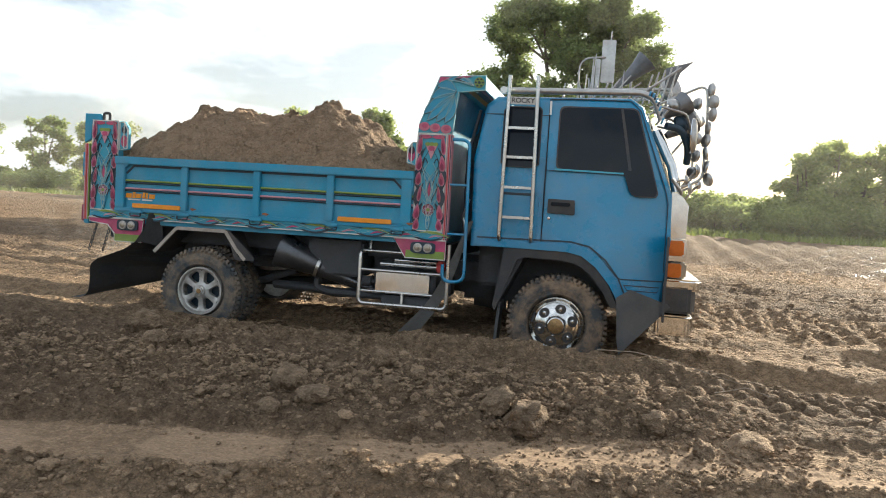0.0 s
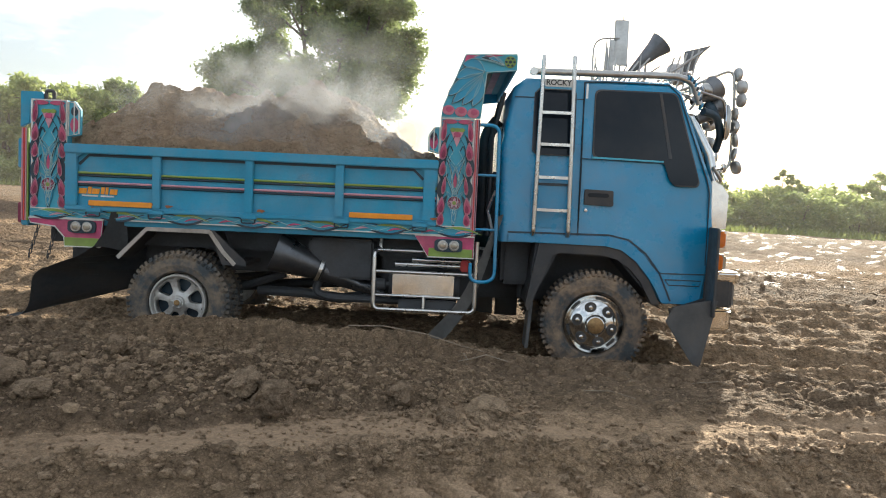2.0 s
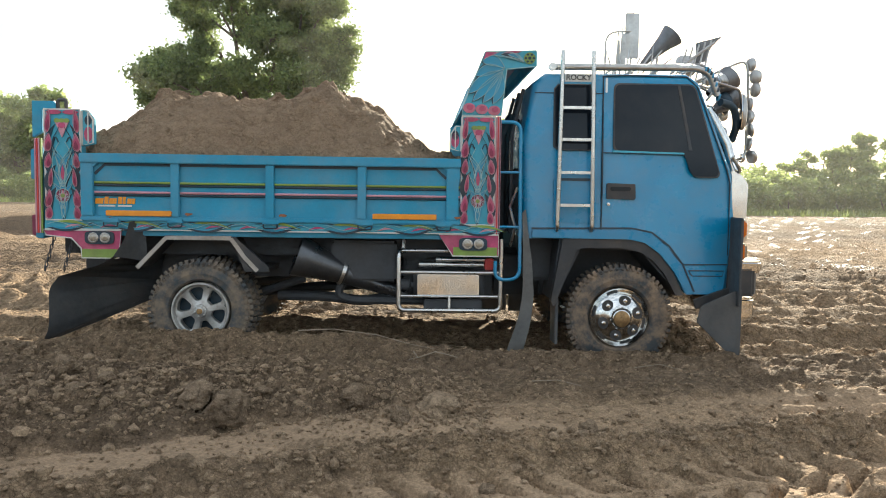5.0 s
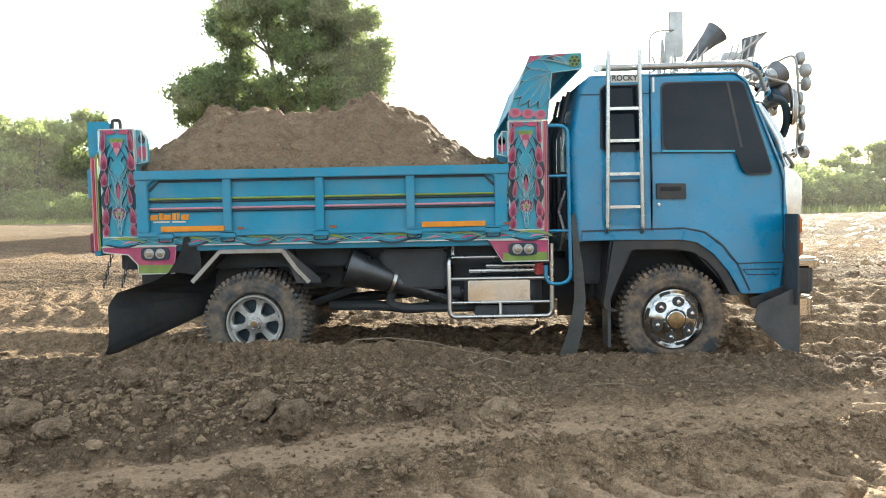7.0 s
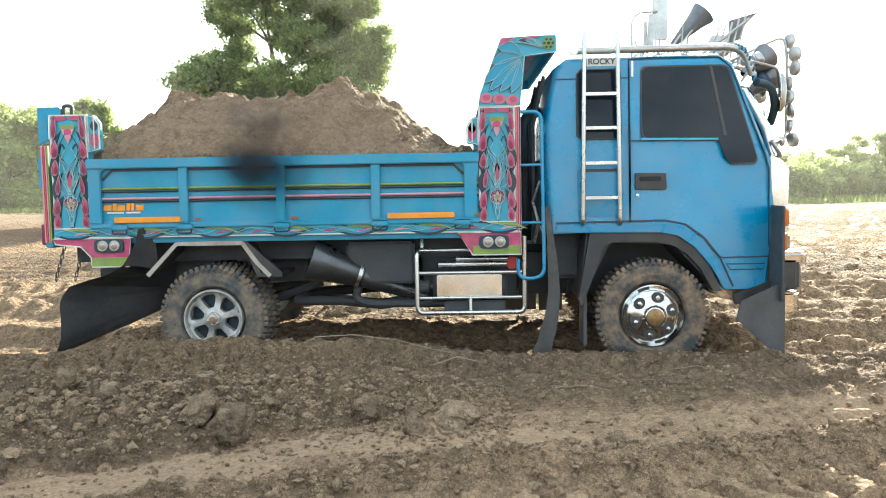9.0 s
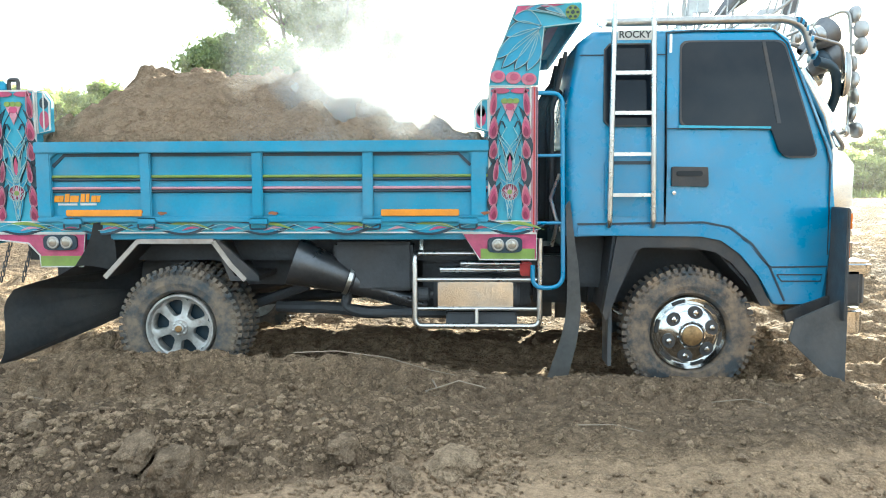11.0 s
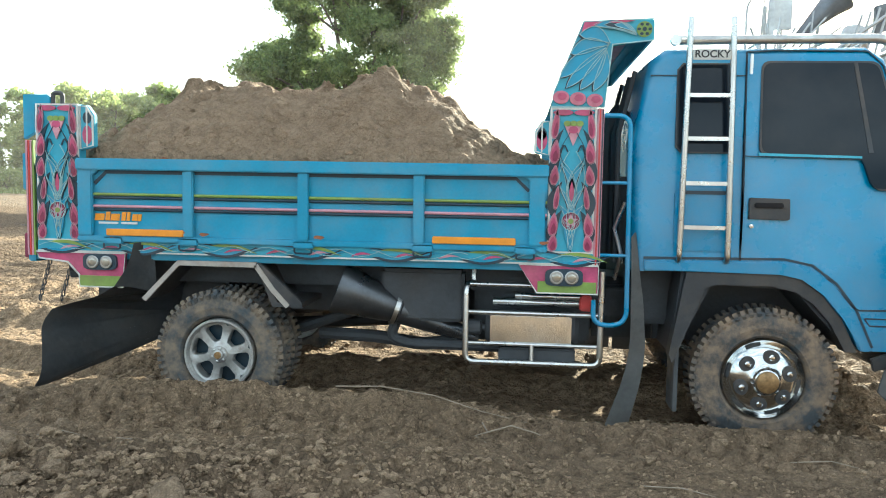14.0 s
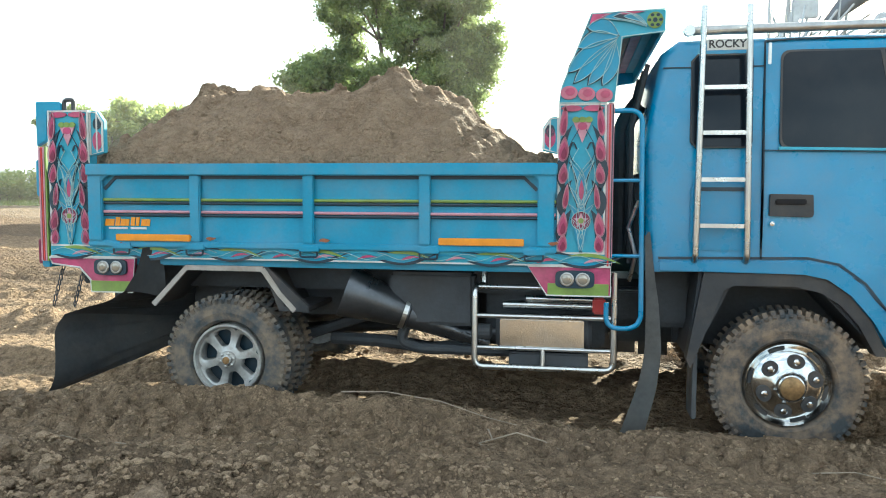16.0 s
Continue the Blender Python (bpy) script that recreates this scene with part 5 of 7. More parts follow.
part("guard_strut", prism([(3.70, 0.52), (3.98, 0.62), (3.98, 0.55), (3.72, 0.45)], -1.0, -0.97, 0.004), BLACK, truck)

# ladder on the cab side
ladder = part("ladder", tube(smooth_path([(2.645, -CW - 0.02, 1.035), (2.645, -CW - 0.05, 1.06), (2.66, -CW - 0.045, 2.36)], 0.02), 0.0165, 12), STEEL, truck, "bright metal cab ladder", smooth=True)
part("rail", tube(smooth_path([(2.905, -CW - 0.02, 1.035), (2.905, -CW - 0.05, 1.06), (2.885, -CW - 0.045, 2.36)], 0.02), 0.0165, 12), STEEL, ladder, smooth=True)
for z in (1.942, 1.708, 1.465, 1.223):
    part("rung", box(2.66, 2.89, -CW - 0.058, -CW - 0.030, z - 0.011, z + 0.011, 0.005), STEEL, ladder, smooth=True)
plate = part("nameplate", box(2.675, 2.875, -CW - 0.056, -CW - 0.048, 2.130, 2.188, 0.002), WHITE, ladder, "white nameplate with black letters")
txt = bpy.data.curves.new("nameplate_text", "FONT")
txt.body, txt.size, txt.extrude, txt.align_x, txt.align_y, txt.offset = "ROCKY", 0.055, 0.001, "CENTER", "CENTER", 0.0012
txt.materials.append(BLACK)
tob = new("nameplate_text", txt)
tob.parent = ladder
tob.matrix_basis = pose(2.775, -CW - 0.0585, 2.159, 90, 0, 0)

# roof rail, mirrors and ornaments
rail = part("roof_rail", tube(smooth_path([(2.60, -0.90, 2.255), (3.70, -0.90, 2.265), (3.80, -0.90, 2.22), (3.86, -0.90, 2.06)], 0.07, 8), 0.026, 14), MIRRORBACK, truck, "chrome tube along the roof edge", smooth=True)
for k in range(9):
    f = k / 8
    part("spiral_band", along((3.75 + 0.11 * f, -0.90, 2.255 - 0.20 * f * f), (3.765 + 0.11 * f, -0.90, 2.25 - 0.20 * f * f), [(0, 0.029), (1, 0.029)], 14), NAVY if k % 2 else BLUE, rail)
part("rail_end", lathe([(0.03, -0.03), (0.032, 0.0), (0.02, 0.03)], 14, centre=(2.60, -0.9, 2.255)), STEEL, rail)
part("roof_rail", tube([(2.60, 0.88, 2.255), (3.75, 0.88, 2.265)], 0.026, 12), STEEL, truck)


def mirror(x, y, z, w, h, turn, tip=0.0, mat=None, arm=None, label="chrome mirror"):
    """A rounded mirror head with a bright back and a dark glass, on an arm."""
    own = bmesh.new()
    bmesh.ops.create_uvsphere(own, u_segments=16, v_segments=10, radius=1)
    for v in own.verts:
        c = v.co
        c.x = c.x * (0.35 if c.x < 0 else 0.06)
        k = 1 / max(0.75, max(abs(c.y), abs(c.z)) ** 0.4 + 0.2)
        c.y, c.z = c.y * k, c.z * k
    m = Matrix.Translation((x, y, z)) @ Matrix.Rotation(radians(turn), 4, "Z") @ Matrix.Rotation(radians(tip), 4, "Y") @ Matrix.Diagonal((w * 0.7, w / 2, h / 2, 1))
    bmesh.ops.transform(own, matrix=m, verts=own.verts)
    head = part("mirror_head", own, mat or MIRRORBACK, truck, label, smooth=True)
    face = prism(ellipse(0, 0, w * 0.42, h * 0.42, 18), -0.004, 0.004)
    bmesh.ops.transform(face, matrix=Matrix.Translation((x, y, z)) @ Matrix.Rotation(radians(turn), 4, "Z") @ Matrix.Rotation(radians(tip), 4, "Y") @ Matrix.Translation((w * 0.045, 0, 0)) @ Matrix.Rotation(radians(90), 4, "Z"), verts=face.verts)
    part("mirror_glass", face, MIRRORFACE, head)
    if arm:
        part("mirror_arm", tube(smooth_path(list(arm) + [(x, y, z)], 0.04), 0.010, 8), MIRRORBACK, head, smooth=True)
    return head


rr = random.Random(11)
# the string of mirrors before the windscreen
for k in range(8):
    z = 2.36 - 0.105 * k
    mirror(4.26 + 0.02 * math.sin(k * 1.1), -0.58 + 0.04 * math.cos(k * 2.0), z, 0.115, 0.135, 25 + rr.uniform(-30, 30), rr.uniform(-20, 20), arm=[(4.24, -0.55, z + 0.02)])
part("mirror_stem", tube(smooth_path([(3.78, -0.5, 2.20), (4.04, -0.52, 2.32), (4.22, -0.55, 2.40), (4.24, -0.55, 2.2), (4.24, -0.55, 1.62), (4.0, -0.6, 1.52)], 0.08), 0.011, 10), MIRRORBACK, truck, "chrome stem carrying a string of small mirrors", smooth=True)
for k in range(5):
    mirror(4.20 + 0.02 * (k % 2), -0.10 + 0.03 * (k % 2), 2.30 - 0.15 * k, 0.15, 0.13, 20 + 25 * (k % 3), 10 * (k % 2), arm=[(4.18, -0.07, 2.3 - 0.15 * k)])
part("mirror_stem", tube(smooth_path([(3.8, -0.1, 2.20), (4.18, -0.07, 2.34), (4.20, -0.07, 1.60), (4.0, -0.1, 1.50)], 0.08), 0.010, 10), MIRRORBACK, truck, smooth=True)
# large side mirrors
mirror(4.12, -0.74, 1.96, 0.15, 0.34, 168, 0, arm=[(3.80, -0.88, 2.18), (4.05, -0.85, 2.12)], label="large chrome side mirror")
mirror(4.13, -0.50, 2.13, 0.24, 0.20, 150, 25, arm=[(3.80, -0.6, 2.18)], label="round convex mirror with dark glass")
mirror(4.03, -0.62, 2.06, 0.22, 0.17, 150, 35, mat=NAVY, arm=[(3.80, -0.7, 2.15)], label="dark convex mirror")
mirror(4.08, -0.40, 2.02, 0.24, 0.16, 160, 35, mat=NAVY, arm=[(3.85, -0.5, 2.05)], label="dark convex mirror")
mirror(4.08, -0.86, 1.60, 0.10, 0.09, 175, 0, arm=[(3.97, -0.95, 1.58)], label="small round chrome mirror")
mirror(4.14, -0.55, 1.55, 0.10, 0.14, 175, 0, arm=[(4.0, -0.5, 1.48)], label="small chrome mirror")
part("wiper_tube", tube(smooth_path([(3.90, -0.86, 2.02), (4.03, -0.80, 2.00), (4.10, -0.70, 1.86), (4.10, -0.6, 1.75)], 0.08), 0.030, 12), NAVY, truck, "blue wrapped tube", smooth=True)
part("chrome_pillar", tube([(3.83, -0.80, 1.98), (3.97, -0.84, 1.70), (4.02, -0.86, 1.50)], 0.04, 12), CHROME, truck, smooth=True)
part("guard_tube", tube(smooth_path([(3.97, -0.96, 1.60), (4.05, -0.94, 1.50), (4.06, -0.6, 1.46), (4.08, 0.6, 1.46)], 0.06), 0.014, 10), MIRRORBACK, truck, smooth=True)
# roof ornaments
rack = part("roof_rack", tube(smooth_path([(3.20, -0.35, 2.22), (3.20, -0.35, 2.36), (3.95, -0.35, 2.38), (3.95, -0.35, 2.22)], 0.04), 0.014, 10), MIRRORBACK, truck, "chrome roof rack with mirrors and rods", smooth=True)
part("rack_bar", tube(smooth_path([(3.20, 0.25, 2.22), (3.20, 0.25, 2.36), (3.95, 0.25, 2.38), (3.95, 0.25, 2.22)], 0.04), 0.014, 10), MIRRORBACK, rack, smooth=True)
for x in (3.25, 3.45, 3.65, 3.9):
    part("rack_bar", tube([(x, -0.35, 2.37), (x, 0.25, 2.37)], 0.010, 8), MIRRORBACK, rack)
    part("rack_bar", tube([(x, -0.35, 2.24), (x + 0.12, -0.35, 2.36)], 0.008, 8), MIRRORBACK, rack)
for x, y, z in ((3.42, -0.1, 2.92), (3.22, 0.0, 2.55), (3.30, -0.2, 2.70), (3.28, -0.15, 2.68), (3.46, 0.1, 2.62), (3.55, -0.25, 2.55), (3.05, -0.3, 2.42)):
    part("rod", tube([(x - 0.02, y, 2.23), (x, y, z)], 0.008, 8, r1=0.005), MIRRORBACK, rack)
part("rod", tube(smooth_path([(3.16, -0.2, 2.30), (3.16, -0.2, 2.66), (3.38, -0.15, 2.68)], 0.12), 0.008, 8), MIRRORBACK, rack, smooth=True)
for k in range(5):
    part("rack_bar", tube([(3.72 + 0.05 * k, -0.38, 2.25), (3.79 + 0.05 * k, -0.38, 2.50 + 0.02 * k)], 0.008, 8), MIRRORBACK, rack)
part("rack_bar", tube([(3.66, -0.38, 2.30), (4.02, -0.38, 2.56)], 0.012, 8), MIRRORBACK, rack)
part("ornament_plate", box(3.345, 3.465, -0.125, -0.105, 2.46, 2.84, 0.006), MIRRORBACK, rack, "upright bright metal plate")
part("ornament_plate", box(3.30, 3.34, -0.18, -0.165, 2.36, 2.66, 0.004), MIRRORBACK, rack)
part("ornament_plate", box(3.27, 3.29, -0.18, -0.165, 2.36, 2.60, 0.004), MIRRORBACK, rack)
horn = along((3.48, -0.15, 2.40), (3.74, -0.15, 2.66), [(0, 0.02), (0.35, 0.045), (0.75, 0.075), (1.0, 0.105), (0.97, 0.09)], 20)
part("horn", horn, HORN, rack, "dark cone-shaped horn", smooth=True)
part("rod", tube([(3.60, -0.15, 2.24), (3.62, -0.15, 2.52)], 0.010, 8), MIRRORBACK, rack)
part("wing", prism([(3.90, 2.40), (3.90, 2.57), (4.12, 2.63), (4.02, 2.54), (3.98, 2.42)], -0.30, -0.26, 0.004), HORN, rack, "dark tilted wing plate")
for a, b, r in (((3.86, -0.70, 2.10), (4.06, -0.62, 2.24), 0.10), ((3.92, -0.62, 1.96), (4.12, -0.55, 2.10), 0.11)):
    part("horn", along(a, b, [(0, 0.025), (0.4, 0.05), (0.8, 0.085), (1.0, r), (0.97, r * 0.9)], 18), HORN, rack, "dark cone-shaped horn", smooth=True)
mirror(3.98, 0.20, 2.46, 0.24, 0.24, 100, 10, arm=[(3.9, 0.2, 2.35)], label="round chrome mirror")


for x, y, z, w, h, turn, tip in ((4.06, -0.10, 2.30, 0.16, 0.14, 140, 20), (3.95, -0.75, 2.20, 0.17, 0.12, 150, 30), (4.16, 0.35, 2.05, 0.14, 0.2, 190, 0), (4.22, -0.2, 1.72, 0.13, 0.12, 185, 0), (4.26, 0.0, 1.60, 0.12, 0.10, 190, 0)):
    mirror(x, y, z, w, h, turn, tip, arm=[(x - 0.12, y, z - 0.16)])
for k in range(7):
    part("rack_bar", tube([(3.24 + 0.03 * k, -0.30, 2.24), (3.16 + 0.09 * k, -0.30, 2.44 + 0.03 * (k % 3))], 0.007, 6), MIRRORBACK, rack)


# ---- rubber flaps, in stiff leaves ----
def flap_leaf(name, near, far, y0, y1, thick, label, origin):
    """A stiff leaf of rubber between its outer edge near and its inner edge far, both (x, z)."""
    own = bmesh.new()
    n = 8
    rows = []
    for i in range(len(near)):
        row = []
        for k in range(n + 1):
            f = k / n
            x = near[i][0] * (1 - f) + far[i][0] * f - origin[0]
            z = near[i][1] * (1 - f) + far[i][1] * f - origin[1]
            row.append(own.verts.new((x, y0 * (1 - f) + y1 * f, z + 0.02 * math.sin(3 * f + i) * f)))
        rows.append(row)
    for a, b in zip(rows, rows[1:]):
        for k in range(n):
            own.faces.new((a[k], a[k + 1], b[k + 1], b[k]))
    bmesh.ops.solidify(own, geom=own.faces[:], thickness=thick)
    return part(name, own, DUSTFLAP if name == "cab_flap" else FLAP, truck, label, smooth=True)


def bow(pts, n=6):
    return [(p.x, p.z) for p in smooth_path([(x, 0, z) for x, z in pts], 0.2, n)]


FLAPS = []
# the rear flap in three leaves that hinge on one another
REAR_NEAR = ([(-0.485, 1.06), (-0.52, 0.93), (-0.61, 0.80)], [(-0.61, 0.80), (-0.72, 0.735), (-0.86, 0.70), (-1.0, 0.655)], [(-1.0, 0.655), (-1.075, 0.56), (-1.07, 0.40), (-1.08, 0.25), (-1.14, 0.15), (-1.27, 0.10)])
REAR_FAR = ((-0.405, 1.06, -0.385, 0.78), (-0.385, 0.78, -0.41, 0.61), (-0.41, 0.61, -0.44, 0.46))
REAR_IN = (-0.98, -0.60, -0.60)
REAR, HINGES = [], []
for pts, (x0, z0, x1, z1), inward, called, words in zip(REAR_NEAR, REAR_FAR, REAR_IN, ("mud_flap_top", "mud_flap_middle", "mud_flap_bottom"),
                                                ("black rubber mud flap behind the rear wheel", "bulging middle leaf of the mud flap", "lower leaf of the mud flap dragging on the earth")):
    edge = bow(pts)
    back = [(x0 + (x1 - x0) * k / (len(edge) - 1), z0 + (z1 - z0) * k / (len(edge) - 1)) for k in range(len(edge))]
    HINGES.append((x0 - pts[0][0], 0.448, z0 - pts[0][1]))
    REAR.append((flap_leaf(called, edge, back, -1.062, inward, 0.012, words, pts[0]), (pts[0][0], 0, pts[0][1])))
NEAR_MID = bow([(2.385, 1.16), (2.40, 0.80), (2.40, 0.45), (2.27, 0.07)])
FAR_MID = [(x + 0.03 + 0.095 * (1.16 - z), z + 0.02) for x, z in NEAR_MID]
mid = flap_leaf("cab_flap", NEAR_MID, FAR_MID, -1.0, -0.985, 0.010, "narrow black rubber flap hanging between bed and cab", (2.385, 1.16))
frt = part("front_flap", prism([(-0.03, 0.02), (0.0, 0.02), (0.0, -0.52), (-0.08, -0.46), (-0.33, -0.22), (-0.30, -0.10)], -1.17, -1.155, 0.003), FLAP, truck, "black rubber flap hanging from the front corner")
small = part("wheel_flap", box(-0.02, 0.005, -0.93, -0.72, -0.36, 0.0, 0.003), FLAP, truck, "small black flap behind the front wheel")
FLAPS = REAR + [(mid, (2.385, 0, 1.16)), (frt, (4.0, 0, 0.60)), (small, (2.68, 0, 0.52))]
for ob, at in FLAPS:
    ob.location = at
for w, at, r in WHEELS:
    w.location = at


# ---- the load of earth ----
def build_load():
    xs, ys = np.arange(-1.08, 2.03, 0.0135), np.arange(-0.965, 0.966, 0.0135)
    X, Y = np.meshgrid(xs, ys)
    crest = np.interp(X + 0.04 * np.sin(5 * Y), [-1.08, -0.98, -0.72, -0.58, -0.50, -0.30, 0.43, 0.62, 0.80, 0.86, 0.98, 1.20, 1.30, 1.37, 1.50, 1.66, 2.03],
                      [1.56, 1.66, 1.89, 2.02, 2.06, 2.035, 2.02, 2.08, 2.16, 2.16, 2.06, 2.00, 1.97, 1.86, 1.76, 1.60, 1.50])
    fall = 1 - np.clip(np.abs(Y) / 0.98, 0, 1) ** 2.1
    Z = 1.50 + (crest - 1.50) * fall
    Z = Z + 0.10 * fbm(X * 3.2, Y * 3.2, 5, 0.65) + 0.085 * (lumps(X + 0.06 * np.sin(7 * Y), Y, 0.17) - 0.5) * lumps(X + 5, Y, 0.4) + 0.055 * clods(X, Y, 0.31, 2) + 0.050 * clods(X, Y, 0.12, 8) + 0.016 * clods(X, Y, 0.05, 14) - 0.035 + 0.012 * fbm(X * 25, Y * 25, 3)
    Z = np.where(np.abs(Y) > 0.94, 1.2, Z)
    Z = np.maximum(Z, 1.2)
    nx, ny = len(xs), len(ys)
    me = bpy.data.meshes.new("earth_load")
    v = np.stack([X, Y, Z], -1).reshape(-1, 3)
    i = (np.arange(ny - 1)[:, None] * nx + np.arange(nx - 1)[None]).reshape(-1)
    me.from_pydata(v.tolist(), [], np.stack([i, i + 1, i + nx + 1, i + nx], 1).tolist())
    me.polygons.foreach_set("use_smooth", np.ones(len(me.polygons), bool))
    me.attributes.new("loose", "FLOAT", "POINT").data.foreach_set("value", np.full(len(v), 0.2))
    me.materials.append(LOAD)
    ob = new("earth_load", me)
    ob.location = HOME
    return tagged(ob, "heaped load of crumbly brown earth in the truck bed", "earth pile")


load = build_load()


def load_clods():
    """Lumps that stick out of the heap, each a part of it."""
    rs = np.random.RandomState(19)
    me0 = load.data
    co = np.empty(len(me0.vertices) * 3)
    me0.vertices.foreach_get("co", co)
    co = co.reshape(-1, 3)
    ok = np.where((np.abs(co[:, 1]) < 0.9) & (co[:, 2] > 1.5))[0]
    bm = bmesh.new()
    bmesh.ops.create_icosphere(bm, subdivisions=2, radius=1)
    base = np.array([v.co[:] for v in bm.verts])
    faces = [[v.index for v in f.verts] for f in bm.faces]
    bm.free()
    meshes = []
    for k in range(6):
        n = np.array([noise.fractal(Vector(p) * 1.5 + Vector((k * 3.1, 0, 0)), 0.9, 2.0, 3) for p in base])
        me = bpy.data.meshes.new("clod")
        me.from_pydata((base * (1 + 0.45 * n[:, None]) * rs.uniform(0.7, 1.2, 3)).tolist(), [], faces)
        me.attributes.new("loose", "FLOAT", "POINT").data.foreach_set("value", np.full(len(base), -0.25))
        me.polygons.foreach_set("use_smooth", np.ones(len(faces), bool))
        me.materials.append(LOAD)
        meshes.append(me)
    for k in range(90):
        p = co[rs.choice(ok)] if k % 3 else co[ok][np.argsort(-co[ok][:, 2] + rs.normal(0, 0.05, len(ok)))[rs.randint(0, 400)]]
        s = min(0.026, 0.010 + rs.exponential(0.011))
        ob = new("clod", meshes[k % 6])
        ob.parent = load
        ob.matrix_basis = pose(p[0], p[1], p[2] - 0.4 * s, *rs.uniform(0, 360, 3)) @ Matrix.Scale(s, 4)


load_clods()


# ---- clods and crumbs ----
def crumb_template(sub):
    bm = bmesh.new()
    bmesh.ops.create_icosphere(bm, subdivisions=sub, radius=1)
    v = np.array([p.co[:] for p in bm.verts])
    f = [[q.index for q in p.verts] for p in bm.faces]
    bm.free()
    return v, f


def crumbs(name, places, label):
    """Many small angular crumbs as one loose scatter: places of x, y, size."""
    v0, f0 = crumb_template(1)
    rs = np.random.RandomState(4)
    p = np.array(places)
    n, m = len(p), len(v0)
    z = height(p[:, 0], p[:, 1])[0]
    v = v0[None] * (1 + rs.uniform(-0.3, 0.3, (n, m, 1))) * p[:, 2][:, None, None] * rs.uniform(0.65, 1.3, (n, 1, 3))
    a = rs.uniform(0, 6.28, (n, 1))
    c, sn = np.cos(a), np.sin(a)
    v = np.stack([v[..., 0] * c - v[..., 1] * sn + p[:, :1], v[..., 0] * sn + v[..., 1] * c + p[:, 1:2], v[..., 2] * 0.8 + z[:, None] + p[:, 2:3] * 0.22], -1)
    f = np.array(f0)[None] + (np.arange(n) * m)[:, None, None]
    me = bpy.data.meshes.new(name)
    me.from_pydata(v.reshape(-1, 3).tolist(), [], f.reshape(-1, 3).tolist())
    me.attributes.new("loose", "FLOAT", "POINT").data.foreach_set("value", np.repeat(rs.uniform(-0.45, 0.15, n), m))
    me.materials.append(CLOD)
    return tagged(new(name, me), label, "soil", kind="stuff")


rs = np.random.RandomState(8)
spots = []
for k in range(9500):
    x = rs.uniform(-5.5, -0.1) if k % 3 else rs.uniform(-4.0, 2.4)
    y = rs.normal(4.45 + 0.12 * max(-3.0, min(0.0, x + 1.5)), 0.24) if k % 3 else float(np.interp(x, [-6.0, -2.05, -0.66, 1.3, 3.0], [1.25, 3.08, 3.68, 3.95, 4.2])) + rs.normal(0.0, 0.14)
    spots.append((x, y, min(0.034, 0.004 + rs.exponential(0.0058))))
for k in range(6500):
    spots.append((rs.uniform(-4.5, 3.2), rs.uniform(3.3, 5.9), 0.003 + rs.exponential(0.0045)))
for k in range(2500):
    spots.append((rs.uniform(-7, 8), rs.uniform(6.2, 14), 0.006 + rs.exponential(0.010)))
crumbs("soil_crumbs", spots, "scattered crumbs of dry brown soil")


def clod(x, y, size, seed, squash=0.8, dark=0.4):
    v, f = crumb_template(3)
    rs = np.random.RandomState(seed)
    n = np.array([noise.fractal(Vector(p) * 1.3 + Vector((seed, 0, 0)), 0.9, 2.0, 4) for p in v])
    v = v * (1 + 0.38 * n[:, None]) * size * rs.uniform(0.8, 1.2, 3) * (1, 1, squash)
    me = bpy.data.meshes.new("clod")
    me.from_pydata(v.tolist(), [], f)
    me.polygons.foreach_set("use_smooth", np.ones(len(f), bool))
    me.set_sharp_from_angle(angle=radians(40))
    me.attributes.new("loose", "FLOAT", "POINT").data.foreach_set("value", np.full(len(v), dark))
    me.materials.append(CLOD)
    ob = new("clod", me)
    ob.location = (x, y, float(height(x, y)[0]) + size * squash * 0.45)
    return tagged(ob, "rounded clod of dark brown soil on bare earth", "clod", "clods along the ridge")


lump = clod(-1.50, 4.20, 0.115, 5, 0.95, 0.75)
tagged(lump, "large broken clod with a dark hollow on bare earth", "clod")
slab = clod(-1.68, 4.25, 0.10, 14, 0.42, 0.55)
slab.rotation_euler = (0.35, -0.6, 0.3)
slab.location.z += 0.03
for x, y, s, k in ((-2.52, 5.00, 0.065, 21, ), (-0.86, 4.47, 0.085, 22), (-0.38, 4.42, 0.11, 23), (-2.90, 4.12, 0.09, 24), (-2.66, 3.98, 0.080, 25), (-2.80, 3.74, 0.07, 26), (-2.2, 4.40, 0.045, 27), (-2.36, 4.38, 0.05, 28), (-2.05, 4.42, 0.04, 29), (-1.35, 4.42, 0.038, 30),
                   (-3.9, 4.6, 0.09, 31), (-4.4, 4.7, 0.10, 32), (-2.75, 4.42, 0.06, 33), (-4.1, 4.42, 0.085, 34), (-0.2, 3.40, 0.04, 35), (-1.5, 3.40, 0.045, 36), (-0.62, 3.42, 0.04, 37), (-0.6, 4.25, 0.06, 38), (0.35, 3.9, 0.05, 39), (-2.48, 4.52, 0.07, 40)):
    clod(x, y, s, k, 0.75 if k != 23 else 0.5, 0.55 if k != 23 else -0.2)


def twig(pts, r):
    base = Vector((pts[0][0], pts[0][1], 0))
    bm = tube([(x, y, float(height(x, y)[0]) + 0.7 * z) for x, y, z in pts], r * 0.6, 6, r1=r * 0.3)
    ob = part("twig", bm, TWIG, None)
    return tagged(ob, "thin dry bare twig on the earth", "twig", "twigs on the track")


